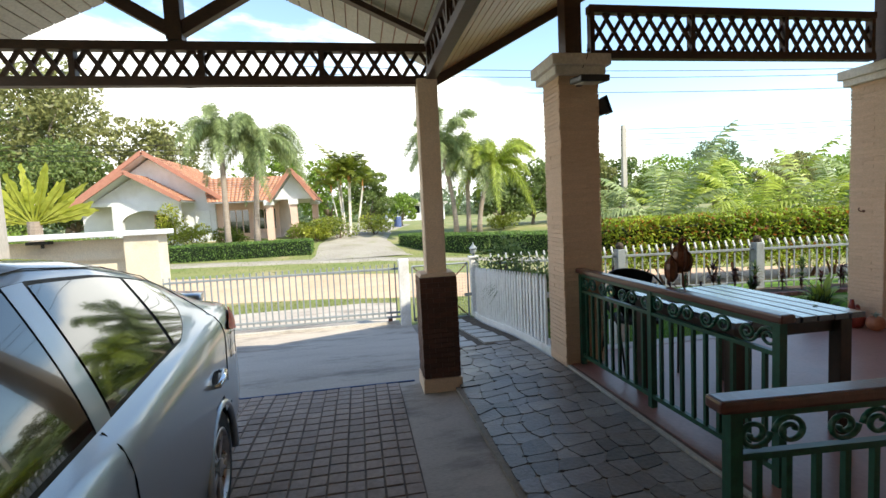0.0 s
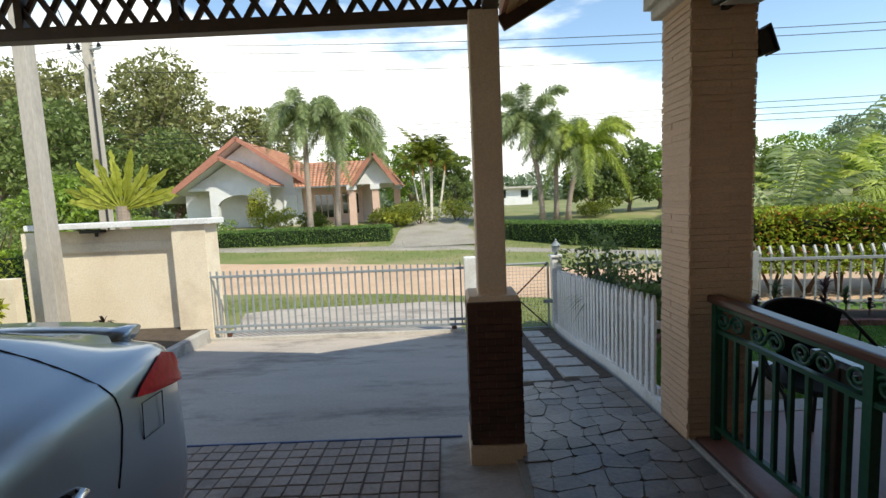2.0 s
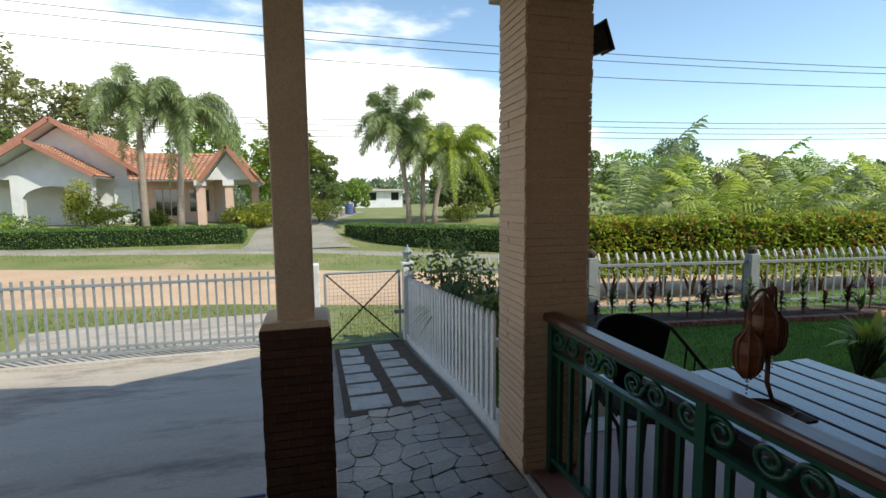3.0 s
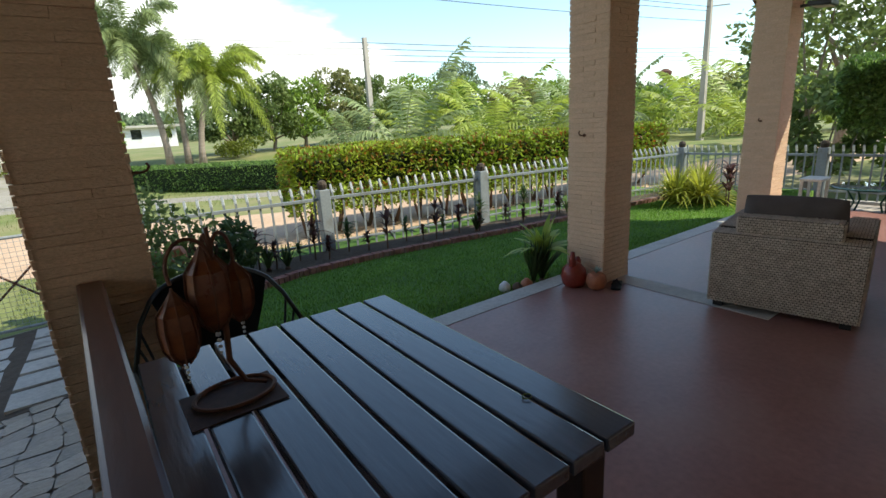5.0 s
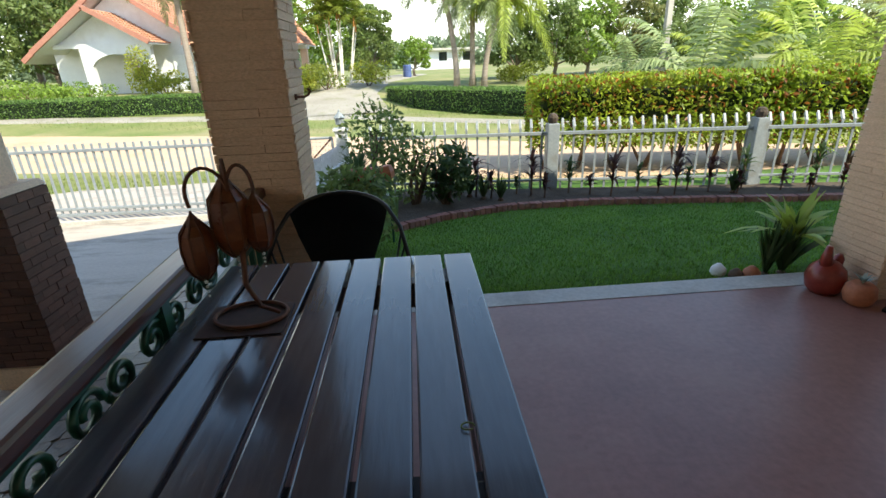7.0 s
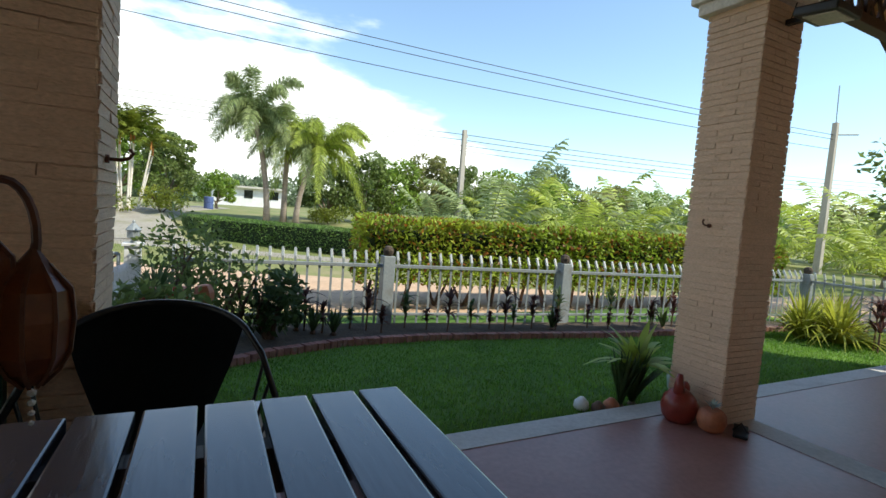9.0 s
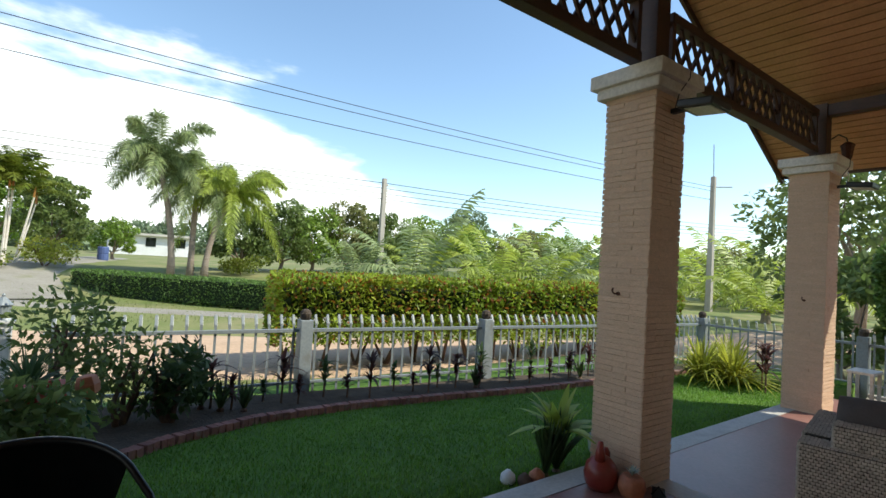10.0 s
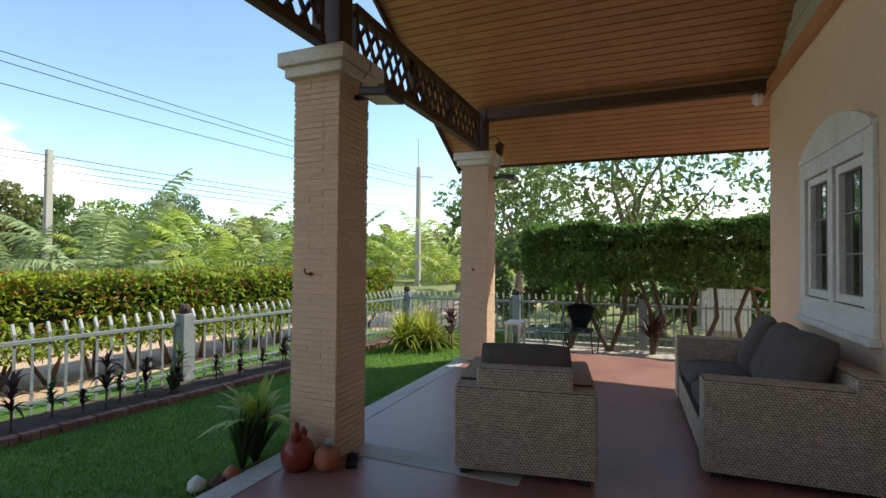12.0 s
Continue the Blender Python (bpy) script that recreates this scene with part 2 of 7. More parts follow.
M_TREE3 = leafy("bright_tree_leaf", (0.17, 0.28, 0.04), (0.28, 0.38, 0.065), scale=0.35)
# Greens paled and greyed: the haze of distance is mixed into this leaf colour.
M_FARTREE = leafy("haze_tinted_leaf", (0.16, 0.22, 0.12), (0.23, 0.29, 0.16), scale=0.2)
M_PALM = leafy("palm_leaf", (0.22, 0.29, 0.12), (0.36, 0.42, 0.19), scale=0.8)
M_COCO = leafy("coconut_leaf", (0.28, 0.37, 0.055), (0.44, 0.49, 0.10), scale=0.6)
M_YELLOW = leafy("variegated_leaf", (0.30, 0.34, 0.03), (0.48, 0.48, 0.08), scale=2)
M_ARECA = leafy("areca_leaf", (0.11, 0.17, 0.02), (0.26, 0.28, 0.04), scale=1)
M_STALK = surf("orange_crownshaft", (0.50, 0.16, 0.04), (0.60, 0.3, 0.08), scale=2, rough=0.6)
M_BORDERLEAF = leafy("dark_border_leaf", (0.045, 0.085, 0.03), (0.10, 0.15, 0.05), scale=3)
M_MAROON = leafy("maroon_leaf", (0.065, 0.028, 0.026), (0.12, 0.05, 0.04), scale=3)
M_GRASSBLADE = leafy("grass_blade", (0.091, 0.217, 0.020), (0.203, 0.364, 0.042), scale=1.3, island=0.4)
M_DRYBLADE = leafy("verge_blade", (0.12, 0.19, 0.03), (0.25, 0.27, 0.09), scale=0.6, island=0.3)
M_CAR = surf("silver_car_paint", (0.35, 0.405, 0.475), (0.36, 0.415, 0.485), scale=200, rough=0.34, metal=0.75, fine=900, coat=1.0)
M_CARBLACK = surf("black_trim", (0.01, 0.01, 0.011), (0.015, 0.015, 0.016), scale=20, rough=0.5, spec=0.2)
M_TYRE = surf("tyre_rubber", (0.014, 0.014, 0.014), (0.022, 0.022, 0.022), scale=30, rough=0.85)
M_ALLOY = surf("alloy", (0.5, 0.5, 0.51), (0.56, 0.56, 0.57), scale=30, rough=0.3, metal=1.0)
M_CHROME = surf("chrome", (0.75, 0.75, 0.76), (0.8, 0.8, 0.8), scale=30, rough=0.12, metal=1.0)
M_TAIL = surf("red_lamp_lens", (0.80, 0.012, 0.03), (0.85, 0.02, 0.04), scale=20, rough=0.35, spec=0.12)
M_DARKGLASS = surf("tinted_glass", (0.006, 0.008, 0.010), (0.008, 0.010, 0.012), scale=3, rough=0.03, coat=1.0, spec=1.0, coat_rough=0.01)
M_PANE = surf("window_pane", (0.012, 0.016, 0.016), (0.02, 0.024, 0.024), scale=3, rough=0.03, coat=1.0, spec=0.9, coat_rough=0.01)
M_BLUE = surf("blue_plastic", (0.06, 0.10, 0.26), (0.10, 0.14, 0.30), scale=3, rough=0.5)
M_AMBER = surf("amber_lantern_glass", (0.10, 0.025, 0.014), (0.24, 0.085, 0.03), scale=14, rough=0.3)
M_MAT = surf("dark_table_mat", (0.045, 0.025, 0.022), (0.07, 0.04, 0.035), scale=40, rough=0.8)
M_CLEAR = surf("clear_bead", (0.6, 0.62, 0.62), (0.7, 0.72, 0.72), scale=10, rough=0.1)
M_LAMPGLASS = surf("lamp_lens", (0.62, 0.6, 0.5), (0.7, 0.68, 0.58), scale=10, rough=0.3)
M_CELADON = surf("pale_green_glaze", (0.36, 0.45, 0.40), (0.44, 0.52, 0.47), scale=6, rough=0.25)

# ---- building blocks ----
RNG = random.Random(7)
NPR = np.random.RandomState(11)


def box(bm, x0, y0, z0, x1, y1, z1, m=None, bevel=0.0):
    made = bmesh.ops.create_cube(bm, size=1.0)["verts"]
    t = Matrix.Translation(((x0 + x1) / 2, (y0 + y1) / 2, (z0 + z1) / 2)) @ Matrix.Diagonal((abs(x1 - x0), abs(y1 - y0), abs(z1 - z0), 1))
    bmesh.ops.transform(bm, matrix=(m @ t) if m else t, verts=made)
    if bevel:
        edges = list({e for v in made for e in v.link_edges})
        bmesh.ops.bevel(bm, geom=edges, offset=bevel, segments=2, affect="EDGES", profile=0.6)
    return bm


def boxed(*args, m=None, bevel=0.0):
    return box(bmesh.new(), *args, m=m, bevel=bevel)


def mesh_of(name, bm, material, smooth=False):
    me = bpy.data.meshes.new(name)
    bmesh.ops.recalc_face_normals(bm, faces=bm.faces)
    bm.to_mesh(me)
    bm.free()
    if smooth:
        me.shade_smooth()
    me.materials.append(material)
    return me


def raw_mesh(name, verts, faces, material, smooth=False):
    me = bpy.data.meshes.new(name)
    me.from_pydata([tuple(v) for v in verts], [], [tuple(f) for f in faces])
    me.materials.append(material)
    if smooth:
        me.shade_smooth()
    return me


def part(name, bm, material, parent, label="", smooth=False):
    ob = new(name, mesh_of(name, bm, material, smooth))
    ob.parent = parent
    return tagged(ob, label)


def part_mesh(name, me, parent, m=None, label=""):
    ob = new(name, me)
    ob.parent = parent
    if m:
        ob.matrix_basis = m
    return tagged(ob, label)


def thing(name, label, category, group="", at=(0, 0, 0), turn=0.0, kind=""):
    ob = new(name)
    ob.empty_display_size = 0.1
    ob.matrix_basis = pose(*at, 0, 0, turn)
    return tagged(ob, label, category, group, kind)


def solid(name, bm, material, label, category, group="", kind="", smooth=False):
    return tagged(new(name, mesh_of(name, bm, material, smooth)), label, category, group, kind)


def tube(bm, points, radii, seg=8, cap=True):
    """A round bar along points, of the radius given at each."""
    pts = [Vector(p) for p in points]
    if isinstance(radii, (int, float)):
        radii = [radii] * len(pts)
    rings, side = [], None
    for i, p in enumerate(pts):
        d = (pts[min(i + 1, len(pts) - 1)] - pts[max(i - 1, 0)]).normalized()
        if side is None:
            side = d.orthogonal().normalized()
        side = (side - d * side.dot(d)).normalized()
        up = d.cross(side)
        rings.append([bm.verts.new(p + (side * math.cos(2 * math.pi * k / seg) + up * math.sin(2 * math.pi * k / seg)) * radii[i]) for k in range(seg)])
    for a, b in zip(rings, rings[1:]):
        for k in range(seg):
            bm.faces.new((a[k], a[(k + 1) % seg], b[(k + 1) % seg], b[k]))
    if cap:
        bm.faces.new(rings[0][::-1])
        bm.faces.new(rings[-1])
    return bm


def tubed(points, radii, seg=8):
    return tube(bmesh.new(), points, radii, seg)


def lathe(profile, seg=20, cap=True):
    """A turned body from (radius, height) pairs."""
    bm = bmesh.new()
    rings = [[bm.verts.new((r * math.cos(2 * math.pi * k / seg), r * math.sin(2 * math.pi * k / seg), z)) for k in range(seg)] for r, z in profile]
    for a, b in zip(rings, rings[1:]):
        for k in range(seg):
            bm.faces.new((a[k], a[(k + 1) % seg], b[(k + 1) % seg], b[k]))
    if cap:
        bm.faces.new(rings[0][::-1])
        bm.faces.new(rings[-1])
    return bm


def moved(bm, m):
    bmesh.ops.transform(bm, matrix=m, verts=bm.verts)
    return bm


def slope_sheet(x0, y0, x1, y1, height, step=0.5, thick=0.25):
    """A slab whose top follows height(x, y)."""
    nx, ny = max(int(abs(x1 - x0) / step), 1), max(int(abs(y1 - y0) / step), 1)
    bm = bmesh.new()
    g = [[bm.verts.new((x0 + (x1 - x0) * i / nx, y0 + (y1 - y0) * j / ny, 0)) for j in range(ny + 1)] for i in range(nx + 1)]
    for row in g:
        for v in row:
            v.co.z = height(v.co.x, v.co.y)
    for i in range(nx):
        for j in range(ny):
            bm.faces.new((g[i][j], g[i + 1][j], g[i + 1][j + 1], g[i][j + 1]))
    rim = bmesh.ops.extrude_edge_only(bm, edges=[e for e in bm.edges if e.is_boundary])
    for v in rim["geom"]:
        if isinstance(v, bmesh.types.BMVert):
            v.co.z -= thick
    return bm


def ease(a, b, v):
    t = min(max((v - a) / (b - a), 0), 1)
    return t * t * (3 - 2 * t)


# ---- ground and paving ----
def ground_z(x, y):
    return -0.47 + 0.85 * ease(19, 31, y) + 0.35 * ease(12, 24, x)


def drive_z(x, y):
    return -0.118 - 0.03 * ease(3.6, 4.6, y) - 0.25 * ease(4.3, 8.2, y)


def walk_z(x, y):
    return -0.012 - 0.065 * min(max(1.94 - x, 0.0), 1.1) - 0.05 * ease(3.8, 4.7, y) - 0.29 * ease(4.5, 8.0, y)


def lawn_z(x, y):
    return -0.07 - 0.17 * ease(4.6, 7.2, y)


def build_ground():
    xs = np.unique(np.concatenate([np.linspace(-60, 80, 90), [-2500, -900, -300, -120, 140, 300, 900, 2500]]))
    ys = np.unique(np.concatenate([np.linspace(-30, 80, 80), [-2500, -900, -300, -80, 120, 300, 900, 2500]]))
    verts = [(x, y, ground_z(x, y)) for x in xs for y in ys]
    ny = len(ys)
    faces = [(i * ny + j, (i + 1) * ny + j, (i + 1) * ny + j + 1, i * ny + j + 1) for i in range(len(xs) - 1) for j in range(ny - 1)]
    tagged(new("ground", raw_mesh("ground", verts, faces, M_GROUND, True)), "dry patchy grass and earth running to the horizon", "ground", kind="structure")


def ribbon(name, centre, widths, material, label, category, lift, step=0.6):
    """A strip of ground along a bent line, lying lift above the ground."""
    pts = [Vector((*p, 0)) for p in centre]
    line = []
    for i in range(len(pts) - 1):
        k = max(int((pts[i + 1] - pts[i]).length / step), 1)
        for j in range(k):
            t = j / k
            line.append((pts[i].lerp(pts[i + 1], t), widths[i] + (widths[i + 1] - widths[i]) * t))
    line.append((pts[-1], widths[-1]))
    bm = bmesh.new()
    rows = []
    for i, (p, w) in enumerate(line):
        d = (line[min(i + 1, len(line) - 1)][0] - line[max(i - 1, 0)][0]).normalized()
        n = Vector((-d.y, d.x, 0))
        row = []
        for k in range(7):
            s = (k / 6 - 0.5) * w
            wob = 0.18 * noise.noise((p.x * 0.8, p.y * 0.8, k)) if k in (0, 6) else 0
            q = p + n * (s + wob)
            row.append(bm.verts.new((q.x, q.y, ground_z(q.x, q.y) + lift - (0.05 if k in (0, 6) else 0))))
        rows.append(row)
    for a, b in zip(rows, rows[1:]):
        for k in range(6):
            bm.faces.new((a[k], a[k + 1], b[k + 1], b[k]))
    return solid(name, bm, material, label, category, kind="structure", smooth=True)


build_ground()
ribbon("road", [(-40, 24.5), (-20, 19.5), (-6, 15.2), (0, 13.6), (5, 11.5), (14, 8.5), (30, 4.5)], [6.5, 6.5, 6.2, 5.2, 4.4, 4.0, 4.0], M_DIRT, "pale sandy dirt road beyond the fence", "road", 0.03)
ribbon("road_far", [(-40, 27.5), (-20, 24.2), (-5, 21.6), (1, 20.5), (9, 15.5)], [1.2, 1.2, 1.2, 1.2, 1.0], M_TRACK, "narrow grey concrete lane along the clipped hedge", "road", 0.035)
ribbon("track", [(0.2, 21), (-0.2, 26), (0.8, 33), (3.5, 46)], [4.5, 3.5, 3.4, 3.0], M_TRACK, "pale concrete track leading between the hedges", "road", 0.05)
ribbon("apron", [(-1.2, 8.2), (-1.3, 10.2)], [3.9, 4.4], M_DRIVE, "broken pale concrete apron outside the gate", "pavement", 0.045, 0.3)

solid("driveway", slope_sheet(-6.5, -5, 0.88, 8.0, drive_z), M_DRIVE, "worn brown-grey concrete driveway sloping to the gate", "driveway", kind="structure")
solid("walkway", slope_sheet(0.88, -5, 1.944, 7.85, lambda x, y: walk_z(x, y) - 0.010), surf("walk_bed", (0.26, 0.225, 0.19), (0.36, 0.315, 0.27), scale=6, rough=0.85, bump=0.004, stain=(0.13, 0.115, 0.10)), "grey-brown mortar bed under the stone walkway", "pavement", kind="structure")

M_FLOORSIDE = surf("dark_floor_side", (0.10, 0.055, 0.045), (0.17, 0.10, 0.08), scale=5, rough=0.7, bump=0.003, stain=(0.26, 0.20, 0.16), stain_scale=4)
porch = boxed(2.0, -5, -0.5, 10.2, 4.28, 0.0)
FLOOR = solid("floor", porch, M_FLOOR, "polished dark red cement porch floor, worn and slightly glossy", "floor", kind="structure")
kerb = bmesh.new()
box(kerb, 2.0, 4.28, -0.5, 10.2, 4.42, -0.004, bevel=0.01)
box(kerb, 1.945, -5, -0.5, 1.975, 3.9, -0.003, bevel=0.004)
solid("porch_side", boxed(1.976, -5, -0.5, 1.999, 3.9, -0.005), M_FLOORSIDE, "dark stained cement joint along the porch side", "edging", kind="structure")
solid("porch_edge", kerb, M_CONC, "pale worn concrete edging of the porch", "edging", kind="structure")
band = boxed(5.72, 2.75, 0.0, 5.93, 4.21, 0.004)
solid("floor_band", band, M_CONC, "pale concrete band across the porch floor", "floor band", kind="structure")
band = boxed(2.1, 4.22, 0.0, 5.71, 4.28, 0.004)
solid("floor_band", band, M_CONC, "pale concrete strip along the porch front", "floor band", kind="structure")
band = boxed(5.72, 4.22, 0.0, 10.2, 4.28, 0.004)
solid("floor_band", band, M_CONC, "pale concrete strip along the porch front", "floor band", kind="structure")
solid("terrace", boxed(10.2, -1.0, -0.6, 12.2, 4.3, -0.25), M_DRIVE, "sunlit pale concrete terrace at the porch end", "terrace", kind="structure")

lawn = slope_sheet(2.1, 4.42, 12.2, 8.3, lawn_z, 0.4)
LAWN = solid("lawn", lawn, M_LAWN, "mown green garden lawn beside the porch", "lawn", kind="structure", smooth=True)


# ---- roofs ----
def plank_slope(name, x_low, z_low, x_high, z_high, y0, y1, pitch, material, label, along_y=True):
    """The boarded underside of a roof slope: boards with open joints, in one mesh."""
    bm = bmesh.new()
    run = Vector((x_high - x_low, 0, z_high - z_low))
    n = max(int(run.length / pitch), 1)
    d = run.normalized()
    up = Vector((-d.z, 0, d.x)) if d.x > 0 else Vector((d.z, 0, -d.x))
    for i in range(n):
        a = Vector((x_low, 0, z_low)) + run * (i / n) + d * 0.006
        b = Vector((x_low, 0, z_low)) + run * ((i + 1) / n) - d * 0.006
        vs = []
        for p in (a, b):
            for h in (0, 0.015):
                for y in (y0, y1):
                    q = p + up * h
                    vs.append(bm.verts.new((q.x, y, q.z)))
        f = lambda *k: bm.faces.new([vs[j] for j in k])
        f(0, 1, 5, 4), f(2, 6, 7, 3), f(0, 2, 3, 1), f(4, 5, 7, 6), f(0, 4, 6, 2), f(1, 3, 7, 5)
    return solid(name, bm, material, label, "ceiling", kind="structure")


def roof_deck(name, x_low, z_low, x_high, z_high, y0, y1, thick, material, label):
    bm = bmesh.new()
    vs = [bm.verts.new((x, y, z)) for z_add in (0.02, thick) for x, z in ((x_low, z_low + z_add), (x_high, z_high + z_add)) for y in (y0, y1)]
    f = lambda *k: bm.faces.new([vs[j] for j in k])
    f(0, 1, 3, 2), f(4, 6, 7, 5), f(0, 2, 6, 4), f(1, 5, 7, 3), f(0, 4, 5, 1), f(2, 3, 7, 6)
    return solid(name, bm, material, label, "roof", kind="structure")


RIDGE_X, RIDGE_Z, EAVE_Z = 5.70, 5.42, 2.90
CP_RIDGE_X, CP_RIDGE_Z = -1.23, 4.02
Y_FRONT, Y_BACK = 4.95, -5.0
plank_slope("ceiling_east", 10.35, EAVE_Z - 0.02, RIDGE_X, RIDGE_Z, 0.42, Y_FRONT, 0.098, M_CEIL, "varnished brown boarded porch ceiling slope")
plank_slope("ceiling_west", 1.02, EAVE_Z + 0.02, RIDGE_X, RIDGE_Z, 0.42, Y_FRONT, 0.098, M_CEIL, "varnished brown boarded porch ceiling slope")
roof_deck("roof_east", 10.42, EAVE_Z - 0.04, RIDGE_X, RIDGE_Z, Y_BACK, Y_FRONT + 0.02, 0.16, M_ROOFTOP, "red-brown roof covering over the porch")
roof_deck("roof_west", 0.98, EAVE_Z, RIDGE_X, RIDGE_Z, Y_BACK, Y_FRONT + 0.02, 0.16, M_ROOFTOP, "red-brown roof covering over the porch")
plank_slope("ceiling_carport_east", 1.0, 2.98, CP_RIDGE_X, CP_RIDGE_Z, Y_BACK, Y_FRONT, 0.12, M_CREAMCEIL, "cream painted boarded carport ceiling slope")
plank_slope("ceiling_carport_west", -3.46, 2.98, CP_RIDGE_X, CP_RIDGE_Z, Y_BACK, Y_FRONT, 0.12, M_CREAMCEIL, "cream painted boarded carport ceiling slope")
roof_deck("roof_carport_east", 0.97, 2.98, CP_RIDGE_X, CP_RIDGE_Z, Y_BACK, Y_FRONT + 0.02, 0.14, M_ROOFTOP, "red-brown roof covering over the carport")
roof_deck("roof_carport_west", -3.56, 2.94, CP_RIDGE_X, CP_RIDGE_Z, Y_BACK, Y_FRONT + 0.02, 0.14, M_ROOFTOP, "red-brown roof covering over the carport")


# ---- house walls ----
def wall_with_window():
    bm = bmesh.new()
    for x0, x1, z0, z1 in ((2.9, 6.62, -0.3, 3.3), (8.00, 9.3, -0.3, 3.3), (6.62, 8.00, -0.3, 1.0), (6.62, 8.00, 2.26, 3.3)):
        box(bm, x0, 0.515, z0, x1, 0.715, z1)
    return solid("wall_south", bm, M_WALL, "smooth peach rendered house wall beside the sofa", "wall", kind="structure")


wall_with_window()
# West and back walls stay out of view; added for closing and reflections.
solid("wall_west", boxed(2.7, -5, -0.3, 2.9, 0.715, 3.75), M_WALL, "unseen peach house wall added beside the carport for reflections", "wall", kind="structure")
solid("wall_east", boxed(9.1, -5, -0.3, 9.3, 0.515, 3.4), M_WALL, "peach rendered end wall of the house", "wall", kind="structure")
solid("wall_back", boxed(-6.5, -5.2, -0.3, 10.2, -5.0, 5.0), M_WALL, "unseen peach wall added to close the carport behind the car", "wall", kind="structure")
gable = bmesh.new()
for i in range(22):
    z = 3.385 + i * 0.105
    half = (RIDGE_Z - z - 0.05) / (RIDGE_Z - EAVE_Z) * 4.65
    if half > 0.1:
        box(gable, max(RIDGE_X - half, 2.9), 0.575, z, min(RIDGE_X + half, 9.3), 0.675 + 0.004 * (i % 2), z + 0.099)
solid("gable_wall", gable, surf("pale_green_siding", (0.48, 0.52, 0.44), (0.54, 0.58, 0.50), scale=3, rough=0.7), "pale green-white siding above the house wall", "wall", kind="structure")
solid("trim", boxed(2.9, 0.717, 3.26, 9.34, 0.775, 3.385), M_CEIL, "brown timber trim along the top of the house wall", "trim", kind="structure")

# ---- porch pillars and timber ----
def brick_mesh(k):
    r = random.Random(50 + k)
    bm = boxed(0, 0, 0, 1, 1, 1)
    for v in bm.verts:
        v.co += Vector((r.uniform(-0.015, 0.015), r.uniform(-0.12, 0.25) if v.co.y > 0.5 else 0, r.uniform(-0.05, 0.05)))
    return mesh_of("brick", bm, M_BRICK)


BRICKS = [brick_mesh(k) for k in range(7)]
PILLAR_JOBS = []


def pillar(x, y, base, faces, label):
    """A square pillar of painted rough brick with a moulded capital; its bricks are laid at the end of the file."""
    p = thing("brick_pillar", label, "pillar", "porch pillars", (x, y, base))
    h = 2.645 - base
    part("core", boxed(0.012, 0.012, 0, 0.373, 0.373, h), M_MORTAR, p)
    cap = bmesh.new()
    box(cap, -0.05, -0.05, h - 0.005, 0.435, 0.435, h + 0.075, bevel=0.015)
    box(cap, -0.085, -0.085, h + 0.07, 0.47, 0.47, h + 0.17, bevel=0.01)
    part("capital", cap, M_CAP, p, "cream moulded capital")
    PILLAR_JOBS.append((p, h, faces))
    return p


P1 = pillar(1.945, 3.915, -0.03, "wse", "peach painted brick pillar between walkway and railing")
P2 = pillar(5.575, 3.97, 0.0, "ws", "peach painted brick pillar at the porch edge with flower pots")
P3 = pillar(9.03, 3.98, 0.0, "ws", "peach painted brick pillar at the far porch corner")


def hook(x, y, z, way):
    h = thing("wall_hook", "rusty iron hook screwed into the brick pillar", "hook", "pillar hooks", (x, y, z))
    pts = [Vector((0, 0, 0)), Vector((0.04, 0, 0.0)), Vector((0.06, 0, 0.008)), Vector((0.07, 0, 0.024)), Vector((0.06, 0, 0.038))]
    r = pose(0, 0, 0, 0, 0, way)
    part("bar", tubed([r @ p for p in pts], 0.006, 6), M_RUST, h)
    part("plate", moved(lathe([(0.014, -0.004), (0.014, 0.006)], 10), r @ pose(0, 0, 0, 0, 90, 0)), M_RUST, h)


hook(5.565, 4.18, 1.26, 180)
hook(9.02, 4.17, 1.22, 180)
hook(2.335, 4.03, 1.30, 0)


def thin_post():
    p = thing("carport_post", "slim peach post on a dark brick plinth beside the walkway", "post", "", (0.605, 3.92, -0.135))
    part("base", boxed(-0.012, -0.012, 0, 0.342, 0.342, 0.13, bevel=0.008), M_WALL, p, "peach rendered base")
    part("core", boxed(0.008, 0.008, 0.13, 0.322, 0.322, 1.045), M_JOINT, p)
    top = bmesh.new()
    box(top, 0.0, 0.0, 1.045, 0.33, 0.33, 1.075)
    for v in [v for v in top.verts if v.co.z > 1.06]:
        v.co.x, v.co.y = 0.165 + (v.co.x - 0.165) * 0.9, 0.165 + (v.co.y - 0.165) * 0.9
    part("plinth_top", top, M_WALL, p)
    part("shaft", boxed(0.075, 0.075, 1.07, 0.255, 0.255, 2.78, bevel=0.01), M_WALL, p)
    PILLAR_JOBS.append((p, None, "plinth"))


thin_post()
SLAT = mesh_of("slat", boxed(-0.5, -0.5, -0.5, 0.5, 0.5, 0.5), M_DARKWOOD)


